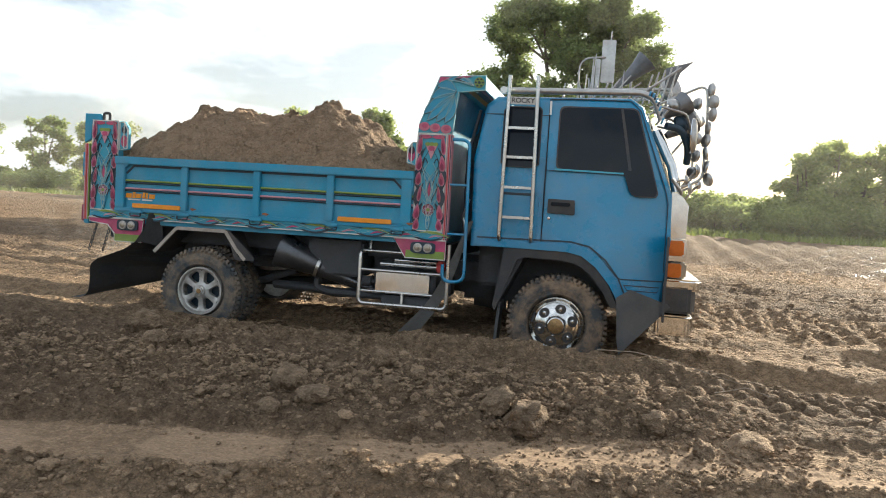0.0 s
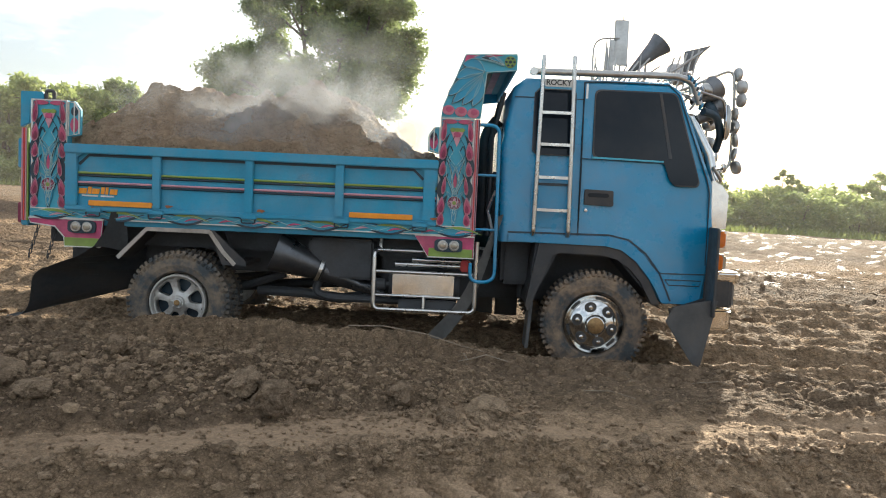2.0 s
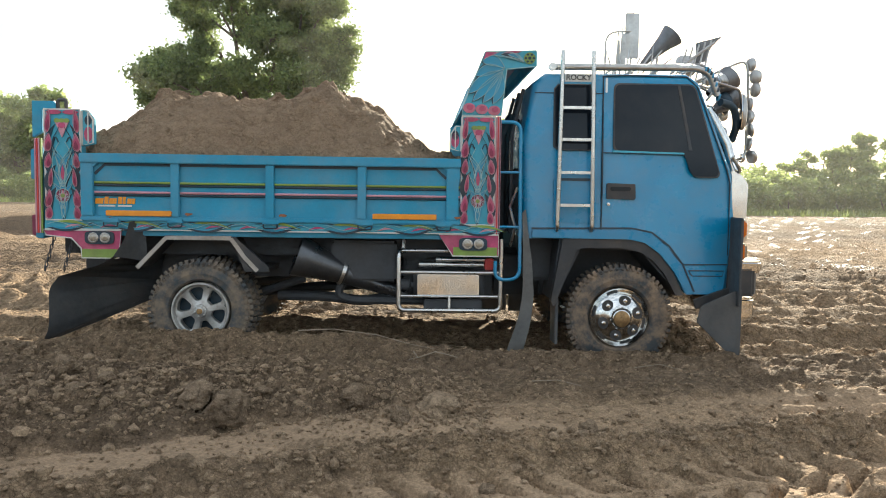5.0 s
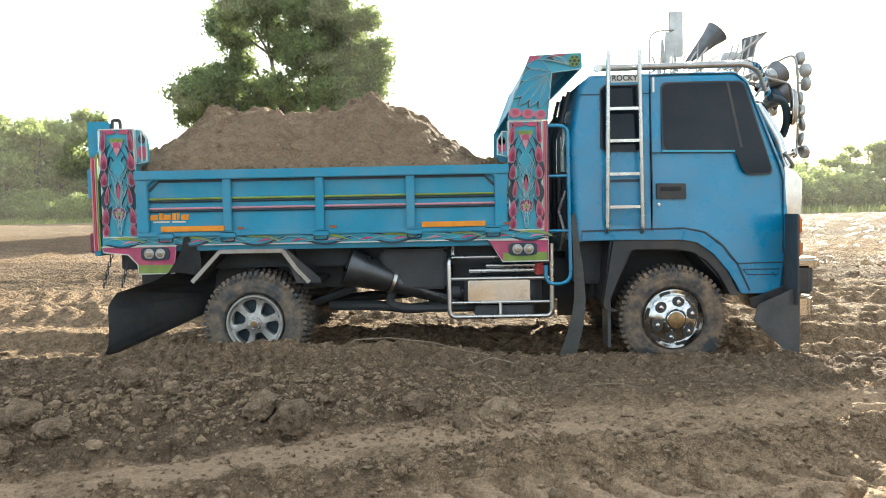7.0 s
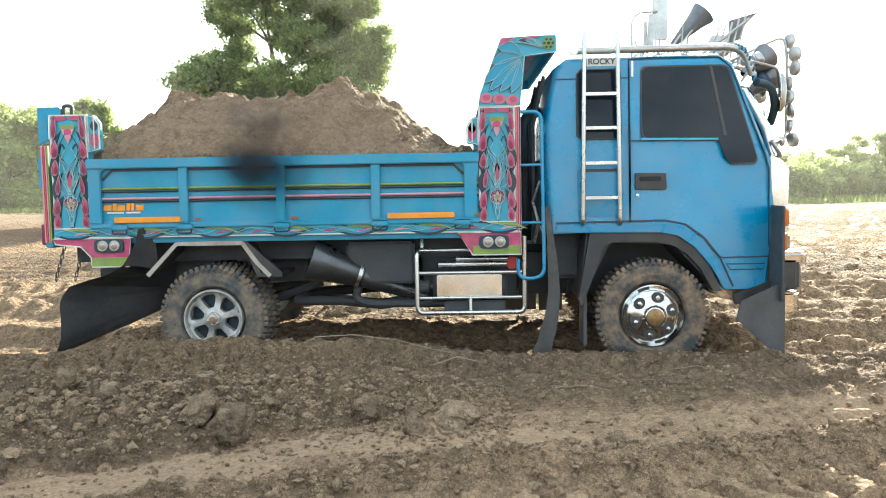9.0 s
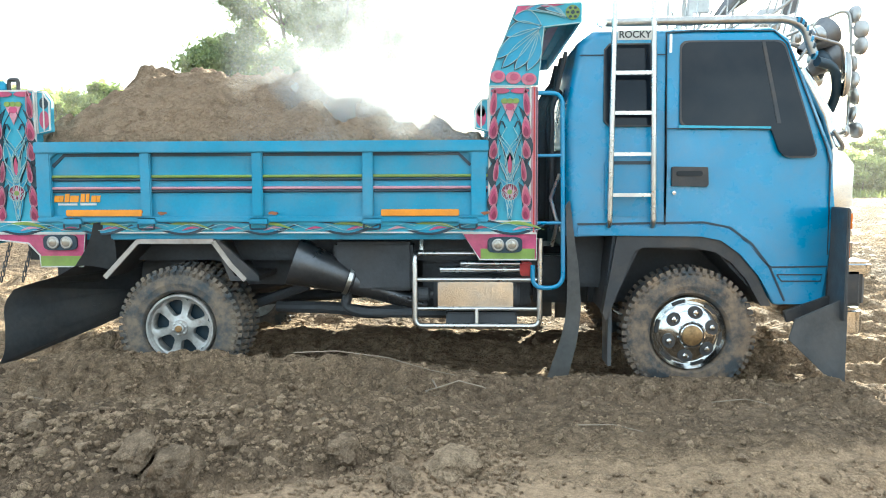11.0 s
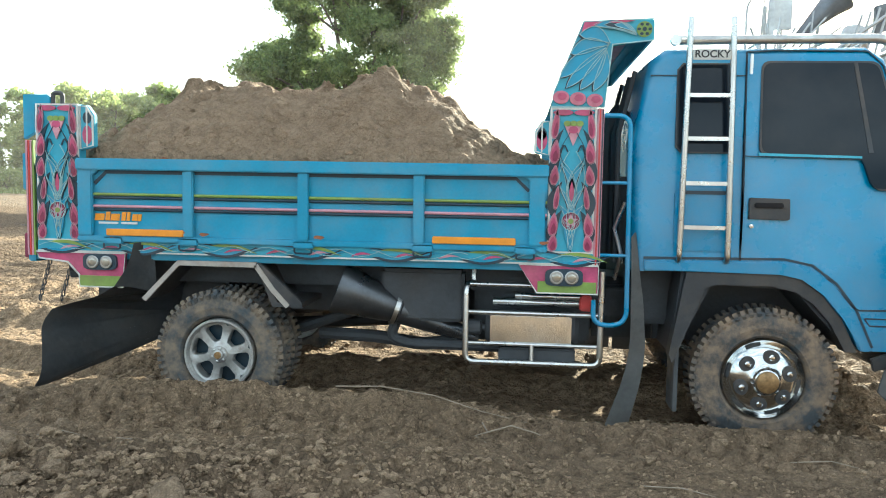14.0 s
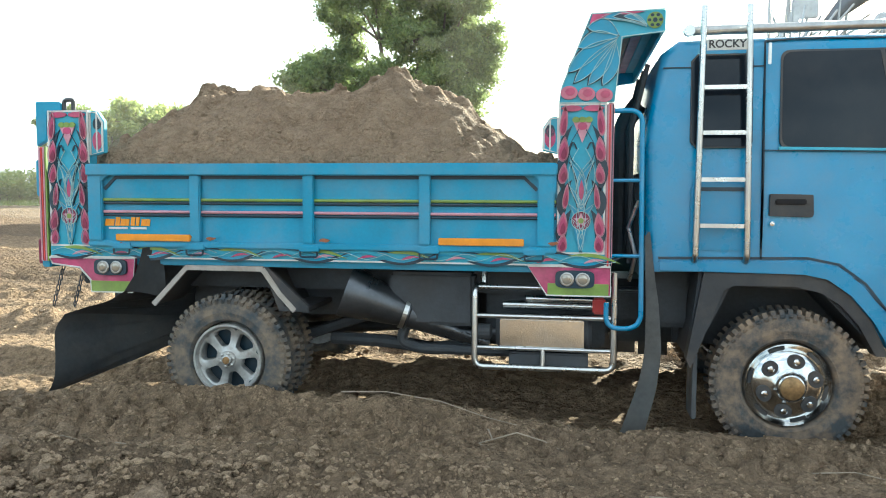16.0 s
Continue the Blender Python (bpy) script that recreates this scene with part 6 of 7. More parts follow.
for pts, r in (([(-0.53, 5.50, 0.02), (-0.50, 5.42, 0.05), (-0.56, 5.36, 0.04), (-0.50, 5.26, 0.02)], 0.008),
               ([(-0.50, 5.44, 0.03), (-0.38, 5.42, 0.05), (-0.25, 5.40, 0.02), (-0.12, 5.38, 0.02)], 0.008),
               ([(-1.50, 5.88, 0.12), (-1.44, 5.80, 0.02), (-1.36, 5.72, 0.01)], 0.007),
               ([(-1.36, 5.72, 0.02), (-1.1, 5.70, 0.03), (-0.8, 5.68, 0.02), (-0.55, 5.62, 0.03), (-0.3, 5.58, 0.02)], 0.007),
               ([(-2.6, 4.9, 0.03), (-2.45, 4.86, 0.05), (-2.35, 4.84, 0.02)], 0.005), ([(-2.25, 4.98, 0.02), (-2.1, 4.93, 0.04), (-1.95, 4.92, 0.01)], 0.006),
               ([(-1.1, 5.05, 0.02), (-0.95, 5.0, 0.03), (-0.8, 5.02, 0.01)], 0.010), ([(1.42, 5.86, 0.0), (1.40, 5.90, 0.05), (1.44, 5.98, 0.10)], 0.007),
               ([(0.2, 4.85, 0.02), (0.35, 4.8, 0.03), (0.5, 4.82, 0.02)], 0.006), ([(0.9, 5.3, 0.02), (1.1, 5.2, 0.03), (1.25, 5.25, 0.02)], 0.006)):
    twig(pts, r)


# ---- trees ----
def tree_parts(seed, tall, spread, leaves, leaf, crown_low, mat, clumps, stems=1):
    """Trunk with limbs, and a crown of leaves in clumps round the ends of the limbs."""
    rr = random.Random(seed)
    wood = bmesh.new()
    tips = []
    for s in range(stems):
        lx, ly = rr.uniform(-0.06, 0.06) * spread * stems, rr.uniform(-0.06, 0.06) * spread * stems
        top = Vector((lx * 3, ly * 3, tall * 0.82))
        base = Vector((lx, ly, -0.1))
        stem = [base.lerp(top, f) + Vector((rr.uniform(-1, 1), rr.uniform(-1, 1), 0)) * tall * 0.012 for f in (0, 0.2, 0.4, 0.6, 0.8, 1)]
        tube(stem, tall * 0.020, 8, wood, r1=tall * 0.004)
        for k in range(max(6, clumps // (2 * stems))):
            f = rr.uniform(crown_low, 0.98)
            st = base.lerp(top, f)
            a = rr.uniform(0, 6.283)
            reach = spread * (0.35 + 0.65 * math.sin(math.pi * min(1, max(0.12, (f - crown_low) / (1.06 - crown_low)))) ** 0.7) * rr.uniform(0.45, 1.0)
            end = st + Vector((math.cos(a) * reach, math.sin(a) * reach, rr.uniform(0.05, 0.35) * reach))
            mid = st.lerp(end, 0.5) + Vector((0, 0, 0.06 * reach))
            tube([st, mid, end], tall * 0.006, 5, wood, r1=tall * 0.0015)
            tips += [end, mid.lerp(end, rr.uniform(0.2, 0.7)) + Vector((rr.uniform(-1, 1), rr.uniform(-1, 1), rr.uniform(-0.5, 1))) * 0.12 * spread]
        tips.append(top)
    rs = np.random.RandomState(seed)
    size = np.array([rr.uniform(0.07, 0.15) * spread for _ in tips])
    T = np.array([t[:] for t in tips])
    pick = rs.randint(0, len(tips), leaves)
    C = T[pick] + rs.normal(0, 1, (leaves, 3)) * size[pick][:, None] * (1, 1, 0.75)
    d1 = rs.normal(0, 1, (leaves, 3))
    d1 /= np.linalg.norm(d1, axis=1)[:, None]
    d2 = np.cross(d1, rs.normal(0, 1, (leaves, 3)))
    d2 /= np.linalg.norm(d2, axis=1)[:, None]
    L = leaf * rs.uniform(0.6, 1.3, (leaves, 1))
    V = np.stack([C - d1 * L, C + d2 * L * 0.45, C + d1 * L, C - d2 * L * 0.45], 1).reshape(-1, 3)
    me = bpy.data.meshes.new("crown")
    me.from_pydata(V.tolist(), [], np.arange(leaves * 4).reshape(-1, 4).tolist())
    me.materials.append(mat)
    return wood, me


def tree(name, x, y, label, category, *args, group=""):
    wood, me = tree_parts(*args)
    t = thing(name, pose(x, y, float(height(x, y)[0])), label, category, group)
    part("trunk", wood, BARK, t)
    new("crown", me).parent = t
    return t


# the great tree behind the truck: lobes of foliage (aside, up, radius) on several leaning stems
LOBES = ((-5.6, 6.1, 0.75), (-4.7, 6.5, 0.8), (-3.9, 7.3, 1.05), (-3.5, 6.1, 1.15), (-2.2, 6.7, 1.2), (-3.9, 10.5, 0.75), (-3.2, 9.5, 0.7), (-2.3, 10.4, 0.8), (-0.5, 9.7, 1.25), (0.7, 10.6, 1.15), (2.0, 9.8, 1.3),
         (3.3, 10.0, 0.85), (3.8, 8.7, 0.85), (2.6, 8.1, 1.1), (3.7, 7.3, 0.85), (0.7, 8.4, 1.1), (-0.4, 6.8, 1.0), (2.2, 6.6, 1.1), (0.9, 7.0, 0.9), (-1.2, 11.1, 0.65), (2.2, 11.0, 0.6), (-3.0, 8.3, 0.55),
         (-2.8, 4.9, 1.1), (-0.6, 5.2, 1.1), (1.5, 5.1, 1.2), (3.1, 5.8, 0.85), (1.4, 9.0, 1.0))


def great_tree(x, y, leaves=125000, leaf=0.10):
    rr, rs = random.Random(6), np.random.RandomState(6)
    wood = bmesh.new()
    forks = [Vector((-1.9, 0.3, 7.6)), Vector((-1.2, -0.4, 8.6)), Vector((0.6, 0.2, 7.4)), Vector((1.6, 0.5, 7.8)), Vector((2.0, -0.6, 6.4)), Vector((-2.6, -0.2, 5.6))]
    for k, f in enumerate(forks):
        foot = Vector((0.12 * math.cos(k), 0.12 * math.sin(k), -0.1))
        crotch = Vector((0.16 * f.x, 0.2 * f.y, 2.4 + 0.2 * k))
        mid = crotch.lerp(f, 0.5) + Vector((rr.uniform(-0.2, 0.2), rr.uniform(-0.2, 0.2), 0.2))
        tube([foot, crotch, mid, f], 0.26, 9, wood, r1=0.09)
    clumps = []
    for ax, az, r in LOBES:
        heart = Vector((ax, rr.uniform(-1.8, 1.8), az))
        f = min(forks, key=lambda q: (q - heart).length + max(0, q.z - heart.z) * 2)
        bend = f.lerp(heart, 0.5) + Vector((rr.uniform(-0.15, 0.15), rr.uniform(-0.15, 0.15), 0.12))
        tube([f, bend, heart], 0.08, 6, wood, r1=0.025)
        for _ in range(int(22 * r) + 6):
            d = Vector((rr.gauss(0, 1), rr.gauss(0, 1), rr.gauss(0, 0.8))).normalized()
            end = heart + d * r * rr.uniform(0.55, 1.08)
            tube([heart, heart.lerp(end, 0.5) + Vector((0, 0, 0.05)), end], 0.025, 4, wood, r1=0.008)
            clumps.append((end, rr.uniform(0.16, 0.34)))
    T, size = np.array([c[0][:] for c in clumps]), np.array([c[1] for c in clumps])
    pick = rs.choice(len(clumps), leaves, p=size ** 2 / (size ** 2).sum())
    C = T[pick] + rs.normal(0, 1, (leaves, 3)) * size[pick][:, None] * (0.85, 0.85, 0.62)
    d1 = rs.normal(0, 1, (leaves, 3)) + (0, 0, -0.5)
    d1 /= np.linalg.norm(d1, axis=1)[:, None]
    d2 = np.cross(d1, rs.normal(0, 1, (leaves, 3)))
    d2 /= np.linalg.norm(d2, axis=1)[:, None]
    L = leaf * rs.uniform(0.6, 1.25, (leaves, 1))
    V = np.stack([C - d1 * L, C + d2 * L * 0.55, C + d1 * L, C - d2 * L * 0.55], 1).reshape(-1, 3)
    me = bpy.data.meshes.new("crown")
    me.from_pydata(V.tolist(), [], np.arange(leaves * 4).reshape(-1, 4).tolist())
    me.materials.append(LEAF)
    t = thing("great_tree", pose(x, y, float(height(x, y)[0])), "tall broad-leaved tree with an open dark green crown, backlit", "tree")
    part("trunk", wood, BARK, t)
    new("crown", me).parent = t


great_tree(-8.3, 40.0)
kinds = [tree("wood_tree", -60 + 6 * k, 76, "bushy green tree at the edge of the field", "tree", 50 + k, *spec, group="trees at the field's edge")
         for k, spec in enumerate(((9.2, 2.8, 8000, 0.24, 0.02, LEAF2, 54, 3), (8.2, 3.1, 8000, 0.24, 0.02, LEAF2, 54, 3), (10.5, 1.6, 3200, 0.20, 0.25, LEAF2, 30, 1),
                                   (3.2, 2.3, 4200, 0.18, 0.02, LEAF2, 40, 4), (2.2, 1.8, 3200, 0.15, 0.02, LEAF2, 30, 4)))]
used = set()
rr = random.Random(77)


def plant(kind, azimuth, dist, scale=1.0):
    x, y = -0.6 + dist * math.tan(radians(azimuth)), dist
    m = pose(x, y, float(height(x, y)[0]), 0, 0, rr.uniform(0, 360)) @ Matrix.Scale(scale, 4)
    if kind not in used:
        used.add(kind)
        kinds[kind].matrix_world = m
        return
    ob = copy_thing(kinds[kind], m)
    ob.scale = (scale, scale, scale)
    for c in ob.children:
        c.parent = ob


for a, k, d, s in ((-50, 1, 78, 1.1), (-46.5, 0, 76, 1.1), (-44, 0, 78, 1.05), (-42, 1, 75, 1.1), (-39.5, 3, 72, 0.9), (-38, 4, 72, 1.1), (-36.6, 3, 72, 0.7), (-34.6, 2, 72, 1.0), (-33, 0, 76, 0.92)):
    plant(k, a, d, s)
for i in range(30):
    plant((0, 1, 1, 0, 2)[i % 5], -32.4 + 0.62 * i + rr.uniform(-0.3, 0.3), 73 + rr.uniform(-3, 8), rr.uniform(0.95, 1.22) * (1.0 if i < 14 else 0.80))
for i in range(60):
    plant(3 if i % 2 else 4, -52 + 0.72 * i + rr.uniform(-0.4, 0.4), 67 + rr.uniform(-2, 4), rr.uniform(0.6, 1.05))
for i in range(44):
    plant(3 if i % 3 else 4, -12 + 1.1 * i + rr.uniform(-0.5, 0.5), 58 + rr.uniform(-2, 4), rr.uniform(0.7, 1.1))
for a, k, d, s in ((4.4, 2, 60, 0.66), (5.6, 1, 60, 0.80), (6.8, 0, 60, 0.84), (8.0, 1, 60, 0.84), (9.3, 0, 61, 0.72), (14.4, 1, 62, 0.62), (16.0, 0, 62, 0.55), (20.6, 2, 60, 0.52), (21.4, 2, 60, 0.46),
                   (23.6, 3, 60, 1.2), (25.4, 1, 62, 0.55), (27.2, 0, 62, 0.62), (28.6, 1, 62, 0.70), (30.4, 0, 62, 0.78), (32.5, 1, 62, 0.8), (34.5, 0, 62, 0.8), (37, 1, 62, 0.8), (11.6, 3, 62, 1.0), (18.3, 3, 62, 1.0), (1.0, 3, 61, 0.95), (-0.6, 4, 61, 1.2)):
    plant(k, a, d, s)


def grass_strip():
    rs = np.random.RandomState(12)
    n = 15000
    x = rs.uniform(-95, 60, n)
    y = np.where(x < -8, 64, 54) + rs.uniform(-4, 5, n)
    z = height(x, y)[0]
    h, w, a = rs.uniform(0.15, 0.55, n), rs.uniform(0.05, 0.14, n), rs.uniform(0, 6.28, n)
    bx, by = np.cos(a) * w, np.sin(a) * w
    lx, ly = rs.normal(0, 0.15, n), rs.normal(0, 0.15, n)
    V = np.stack([np.stack([x - bx, y - by, z - 0.02], 1), np.stack([x + bx, y + by, z - 0.02], 1), np.stack([x + lx, y + ly, z + h], 1)], 1).reshape(-1, 3)
    me = bpy.data.meshes.new("grass")
    me.from_pydata(V.tolist(), [], np.arange(3 * n).reshape(-1, 3).tolist())
    me.materials.append(GRASS)
    return tagged(new("grass", me), "rough green grass along the field's edge", "grass", kind="stuff")


grass_strip()


# ---- the umbrella over the camera ----
def build_umbrella():
    u = thing("umbrella", pose(0, 0, 0), "open black umbrella held overhead", "umbrella")
    bm = bmesh.new()
    R, N = 0.52, 8
    top = bm.verts.new((0, 0, 0.24))
    rings = []
    for j in range(1, 7):
        f = j / 6
        ring = []
        for k in range(N * 4):
            a = 2 * math.pi * k / (N * 4)
            q = abs(((k % 4) / 4) * 2 - 1)
            r = R * f * (1 - 0.055 * f * (1 - q) * 1.0)
            ring.append(bm.verts.new((r * math.cos(a), r * math.sin(a), 0.24 * (1 - f ** 2.2) + 0.022 * f * (1 - q))))
        rings.append(ring)
    n = N * 4
    for k in range(n):
        bm.faces.new((top, rings[0][k], rings[0][(k + 1) % n]))
        for p, q in zip(rings, rings[1:]):
            bm.faces.new((p[k], q[k], q[(k + 1) % n], p[(k + 1) % n]))
    bmesh.ops.solidify(bm, geom=bm.faces[:], thickness=0.0015)
    canopy = part("canopy", bm, CANOPY, u, "black cloth canopy", smooth=True)
    for k in range(N):
        a = 2 * math.pi * k / N
        rib = [(R * f * math.cos(a) * 0.995, R * f * math.sin(a) * 0.995, 0.24 * (1 - f ** 2.2) - 0.006) for f in (0.02, 0.25, 0.5, 0.75, 0.9, 1.0)]
        part("rib", tube(rib, 0.003, 6), BLACK, u)
        part("rib_tip", tube([(R * math.cos(a), R * math.sin(a), 0.002), (R * math.cos(a) * 1.012, R * math.sin(a) * 1.012, -0.018)], 0.0022, 8, r1=0.0016), BLACK, u)
    part("shaft", tube([(0, -0.0, 0.25), (0, -0.0, 0.12)], 0.006, 8), STEEL, u)
    return u


umbrella = build_umbrella()


# ---- smoke ----
def smoke_material(name, colour, strength, grain=2.6):
    m = bpy.data.materials.new(name)
    m.use_nodes = True
    n, l = m.node_tree.nodes, m.node_tree.links
    n.remove(n["Principled BSDF"])
    at = n.new("ShaderNodeAttribute")
    at.attribute_name = "thick"
    tc, tx = n.new("ShaderNodeTexCoord"), n.new("ShaderNodeTexNoise")
    tx.inputs["Scale"].default_value, tx.inputs["Detail"].default_value = grain, 5 if grain > 1 else 1
    l.new(tc.outputs["Object"], tx.inputs["Vector"])
    rg = n.new("ShaderNodeMapRange")
    rg.inputs["From Min"].default_value, rg.inputs["From Max"].default_value = 0.36, 0.68
    rg.inputs["To Max"].default_value = strength
    l.new(tx.outputs["Fac"], rg.inputs["Value"])
    mu = n.new("ShaderNodeMath")
    mu.operation = "MULTIPLY"
    l.new(at.outputs["Fac"], mu.inputs[0]), l.new(rg.outputs["Result"], mu.inputs[1])
    a, b, c = n.new("ShaderNodeBsdfTransparent"), n.new("ShaderNodeBsdfDiffuse"), n.new("ShaderNodeBsdfTranslucent")
    b.inputs["Color"].default_value = c.inputs["Color"].default_value = (*colour, 1)
    half, mix = n.new("ShaderNodeMixShader"), n.new("ShaderNodeMixShader")
    half.inputs["Fac"].default_value = 0.5
    l.new(b.outputs["BSDF"], half.inputs[1]), l.new(c.outputs["BSDF"], half.inputs[2])
    l.new(mu.outputs[0], mix.inputs["Fac"]), l.new(a.outputs["BSDF"], mix.inputs[1]), l.new(half.outputs["Shader"], mix.inputs[2])
    l.new(mix.outputs["Shader"], n["Material Output"].inputs["Surface"])
    return m


SMOKE = smoke_material("pale_smoke", (0.60, 0.62, 0.64), 0.44)
HAZE = smoke_material("thin_grey_smoke", (0.50, 0.52, 0.54), 0.55)
SOOT = smoke_material("black_soot", (0.03, 0.03, 0.035), 0.95)
DUST = smoke_material("thin_dust", (0.6, 0.56, 0.50), 0.20)


def puff(seed, r, tall, mat, label):
    """A puff of smoke: two billowing veils, thick at the heart and thinning to nothing at the rim."""
    p = thing("smoke_puff", pose(0, 0, 0), label, "smoke", "puffs of smoke")
    n = 36
    for layer in range(2):
        u, v = np.meshgrid(np.linspace(-1, 1, n), np.linspace(-1, 1, n))
        q = np.hypot(u, v)
        y = 0.16 * (layer - 0.5) + 0.20 * fbm(u * 2 + seed, v * 2 + layer * 5, 3) + 0.12 * q * q * (1 if layer else -1)
        co = np.stack([u * r, y * r, v * r * tall], -1).reshape(-1, 3)
        i = (np.arange(n - 1)[:, None] * n + np.arange(n - 1)[None]).reshape(-1)
        me = bpy.data.meshes.new("veil")
        me.from_pydata(co.tolist(), [], np.stack([i, i + 1, i + n + 1, i + n], 1).tolist())
        thick = (1 - ease(0.15, 1.0, q + 0.55 * fbm(u * 1.8 + seed, v * 1.8 + 3 * layer, 3))) * (1 - ease(0.8, 1.0, q))
        me.attributes.new("thick", "FLOAT", "POINT").data.foreach_set("value", thick.ravel())
        me.polygons.foreach_set("use_smooth", np.ones(len(me.polygons), bool))
        me.materials.append(mat)
        ob = new("veil", me)
        ob.parent = p
    return p


def haze_sheet(y, half, tall, thick0):
    """An added pale sheet that imitates haze over the far field, thickest near the ground."""
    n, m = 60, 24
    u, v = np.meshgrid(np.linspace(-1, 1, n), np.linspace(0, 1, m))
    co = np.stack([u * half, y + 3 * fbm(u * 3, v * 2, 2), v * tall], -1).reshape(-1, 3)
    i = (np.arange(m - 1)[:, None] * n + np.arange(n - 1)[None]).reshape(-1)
    me = bpy.data.meshes.new("haze_sheet")
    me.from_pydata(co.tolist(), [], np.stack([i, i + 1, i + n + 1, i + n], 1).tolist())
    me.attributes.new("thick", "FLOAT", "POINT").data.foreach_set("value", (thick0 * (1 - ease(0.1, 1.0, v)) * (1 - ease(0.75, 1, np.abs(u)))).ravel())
    me.materials.append(HAZE_SHEET)
    return tagged(new("haze_sheet", me), "pale translucent sheet added for haze before the far trees", "dust", kind="stuff")


# two added sheets whose pale colour hazes the far trees
HAZE_SHEET = smoke_material("pale_haze", (0.66, 0.64, 0.58), 1.0, 0.03)
haze_sheet(34.0, 60.0, 18.0, 0.11)
haze_sheet(52.0, 90.0, 20.0, 0.06)

PUFFS = [
    (puff(1, 1.15, 0.85, HAZE, "drifting puff of pale grey exhaust smoke"), ((0.0, -3.3, 8.6, 1.3), (1.0, -3.0, 7.8, 1.6), (1.5, -2.7, 6.6, 1.75), (2.0, -2.3, 6.2, 1.8), (2.6, -2.05, 6.12, 1.9), (3.2, -1.8, 6.1, 2.0), (4.2, -2.2, 8.0, 3.6), (5.2, -3.0, 8.6, 5.6), (16.0, -9.0, 12.0, 16.0))),
    (puff(2, 0.95, 1.0, HAZE, "drifting puff of pale grey exhaust smoke"), ((0.0, -2.4, 8.8, 1.2), (1.2, -2.2, 8.4, 1.4), (2.2, -1.4, 6.2, 1.7), (3.2, -1.05, 6.1, 1.85), (4.2, -1.0, 8.0, 3.5), (5.2, -1.2, 8.6, 5.6), (16.0, -4.0, 12.0, 16.0))),
    (puff(3, 1.05, 1.05, SMOKE, "dense puff of pale exhaust smoke"), ((0.0, -2.1, 9.0, 1.2), (3.2, 1.2, 8.9, 1.2), (5.0, 1.7, 8.6, 1.3), (8.7, 1.7, 8.6, 1.3), (9.7, 0.3, 8.2, 2.5), (10.8, -1.05, 6.1, 2.05), (11.4, -0.8, 6.1, 2.2), (12.0, -0.4, 6.6, 4.0), (12.8, 0.0, 7.6, 6.0), (16.0, 2.0, 9.0, 11.0))),
    (puff(9, 0.95, 1.1, SMOKE, "dense puff of pale exhaust smoke"), ((0.0, -1.9, 9.0, 1.2), (3.2, 1.4, 8.9, 1.2), (5.0, 1.8, 8.7, 1.2), (9.0, 1.8, 8.7, 1.2), (9.9, 0.6, 8.3, 2.6), (10.8, -0.65, 6.15, 2.0), (11.4, -0.35, 6.1, 2.05), (12.0, 0.15, 7.2, 3.6), (12.9, 0.6, 7.8, 6.0), (16.0, 3.0, 9.0, 11.0))),
    (puff(6, 0.42, 1.15, SOOT, "small puff of black exhaust soot"), ((0.0, -3.6, 8.2, 0.9), (3.2, -1.2, 8.2, 0.9), (5.3, -1.4, 8.2, 0.9), (7.9, -1.4, 8.2, 0.85), (8.3, -1.46, 5.84, 0.98), (8.7, -1.50, 5.80, 1.08), (9.6, -2.4, 5.6, 3.4), (10.6, -3.5, 5.6, 5.5), (16.0, -8.0, 6.0, 14.0))),
    (puff(5, 2.6, 0.9, DUST, "thin brown dust hanging behind the truck"), ((0.0, -8.2, 9.5, 1.6), (1.0, -8.6, 9.8, 1.8), (2.5, -9.5, 10.5, 2.2), (5.0, -14.0, 14.0, 3.0), (16.0, -40.0, 30.0, 6.0))),
]


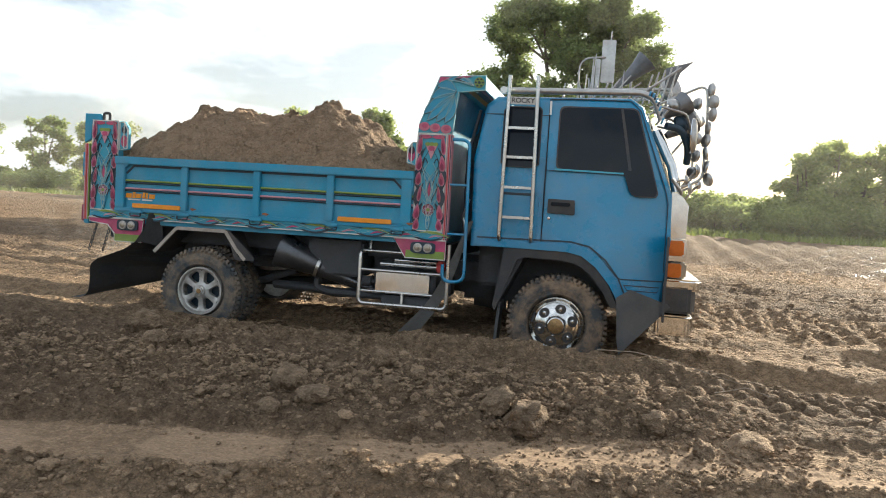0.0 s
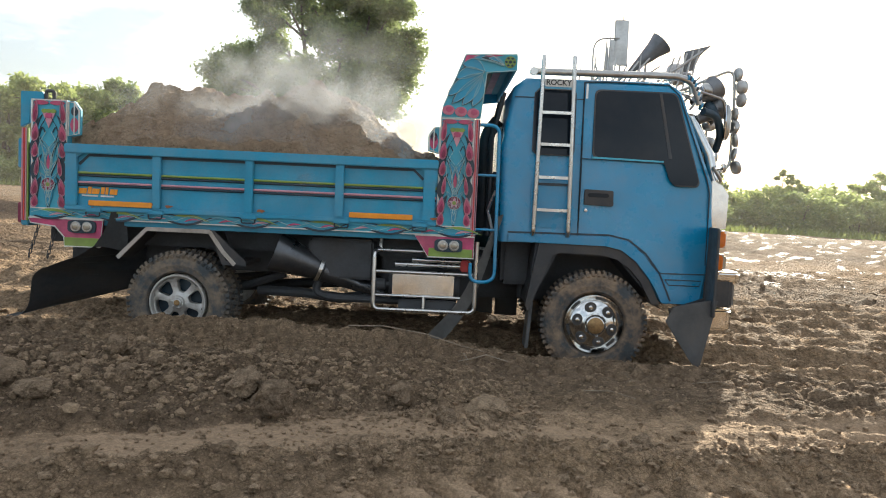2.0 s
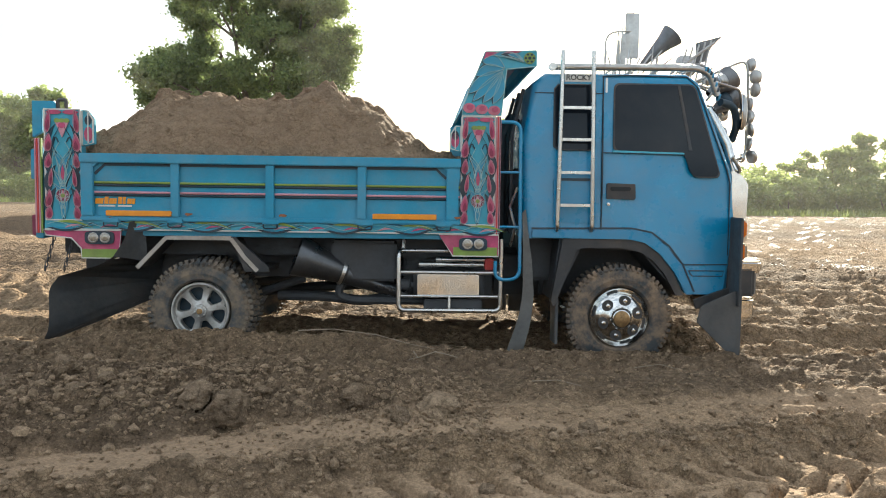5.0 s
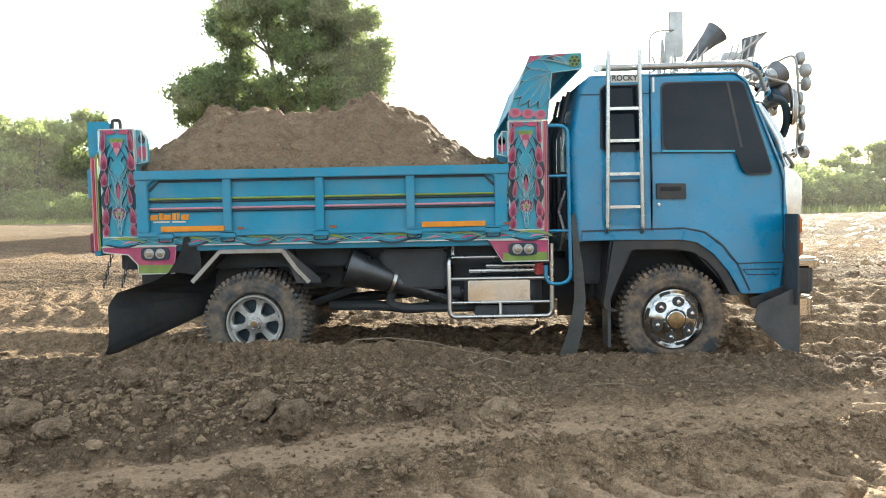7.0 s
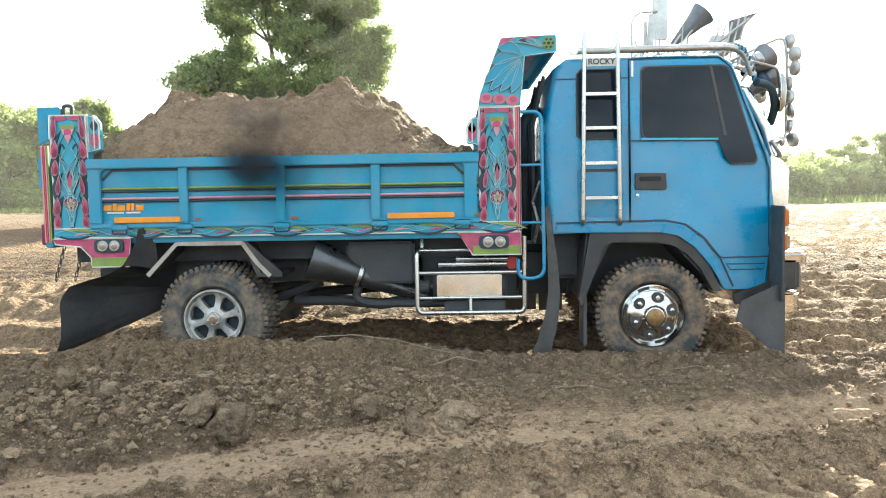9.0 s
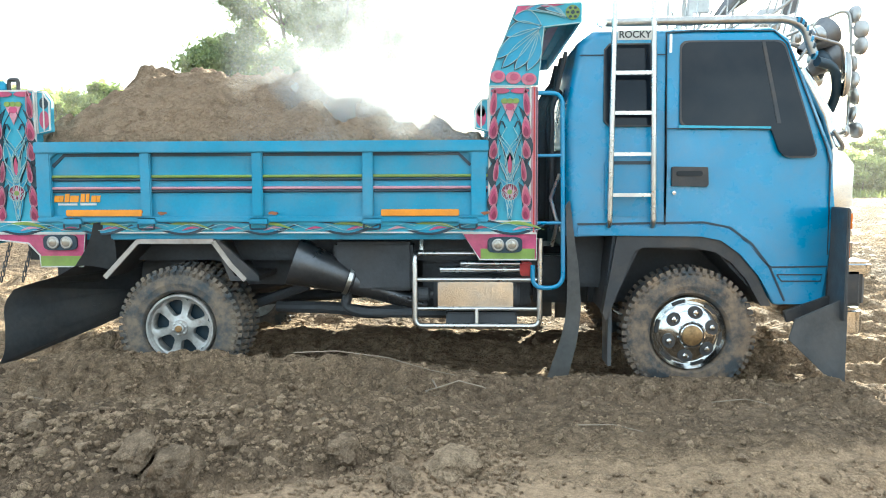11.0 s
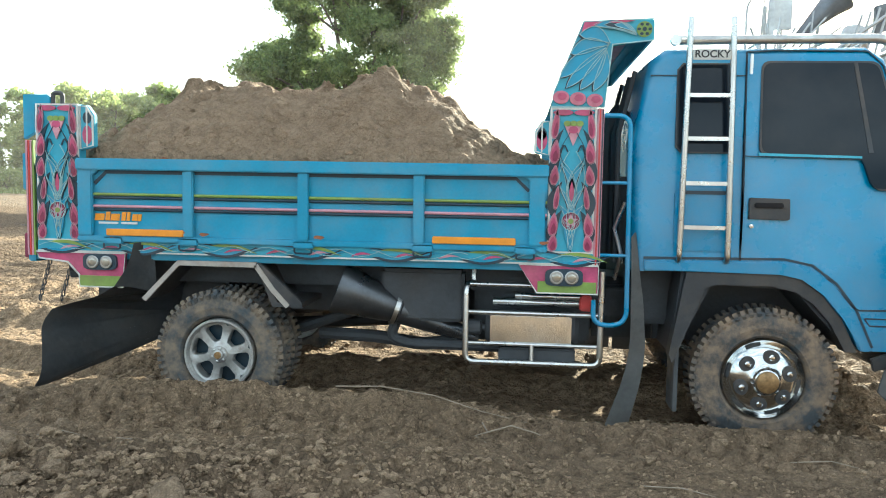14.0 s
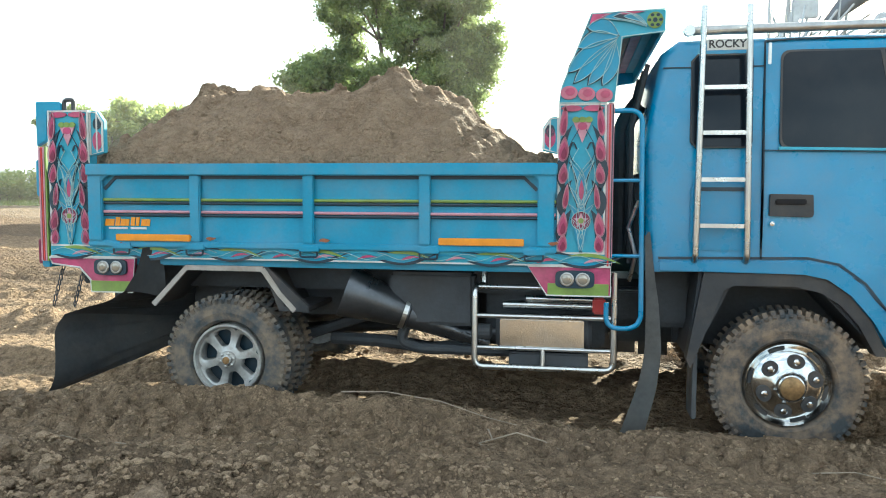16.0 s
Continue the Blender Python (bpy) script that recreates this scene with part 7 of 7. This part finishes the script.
# ---- what moves ----
TRUCK_ROWS = [  # seconds; shift ahead, aside and up in metres; nose-down and turn in degrees
    (0.0, -2.923, 0.029, -0.017, 0.28, 7.5), (0.5, -2.274, 0.005, -0.010, -0.42, 5.78), (1.0, -1.702, 0.0, -0.027, -0.52, 4.62), (1.5, -1.150, 0.005, -0.065, -0.68, 3.7),
    (2.0, -0.610, 0.047, -0.057, -0.76, 2.2), (2.5, -0.189, 0.100, -0.027, -0.73, 1.3), (3.0, 0.085, 0.100, -0.030, -0.56, 1.3), (3.2, 0.130, 0.097, -0.028, -0.3, 1.2),
    (3.8, 0.155, 0.08, -0.02, -0.2, 0.9), (4.4, 0.09, 0.04, -0.01, -0.1, 0.4), (5.0, 0.01, 0.0, 0.0, 0.0, 0.05), (5.3, 0.0, 0.0, 0.0, 0.0, 0.0), (16.0, 0.0, 0.0, 0.0, 0.0, 0.0)]


def motions():
    rows = [(t, pose(HOME[0] + x, HOME[1] + y, HOME[2] + z, 0, dip, turn)) for t, x, y, z, dip, turn in TRUCK_ROWS]
    walk(truck, rows)
    walk(load, rows)
    ts, xs = [r[0] for r in TRUCK_ROWS], [r[1] for r in TRUCK_ROWS]
    times = sorted(set([k * 0.2 for k in range(0, 28)] + ts))
    for w, at, radius in WHEELS:
        walk(w, [(t, pose(*at, 0, math.degrees(float(np.interp(t, ts, xs)) / radius), 0)) for t in times])
    # flaps trail while the truck drives and fold when it stands
    edge = Matrix.Translation((0, -1.048, 0))
    for k, ((ob, at), driving, slip) in enumerate(zip(FLAPS, (0, -10, 44, 36, 58, 6), ((0, 0), (0, 0), (0.028, -0.038), (0, 0), (0, 0), (0, 0)))):
        axis = Vector(HINGES[k]) if k < 3 else Vector((0, 1, 0))
        walk(ob, [(t, pose(at[0] + f * slip[0], at[1], at[2] + f * slip[1]) @ edge @ Matrix.Rotation(radians(f * driving), 4, axis) @ edge.inverted())
                  for t, f in (((0.0, 0.72), (1.0, 0.6), (2.0, 0.2), (2.6, 0.0), (16.0, 0.0)) if ob is frt else ((0.0, 0.66), (1.6, 0.64), (3.2, 0.6), (4.4, 0.0), (16.0, 0.0)))])
    # the umbrella dips into view once and is lifted again
    over = []
    for t, rise in ((0.0, 0.33), (2.0, 0.30), (2.5, 0.02), (3.2, -0.024), (4.3, 0.33), (5.3, 0.33), (8.5, 0.36), (10.8, 0.36), (12.5, 0.36), (16.0, 0.36)):
        k = min(range(len(PATH)), key=lambda i: abs(PATH[i][0] - t))
        e = PATH[k][1]
        over.append((t, pose(e[0] + 0.018, e[1] + 0.148, e[2] + 0.175 + rise, 0, 0, 80)))
    walk(umbrella, over)
    for p, rows in PUFFS:
        walk(p, [(t, pose(x, y, z)) for t, x, y, z in rows])


motions()
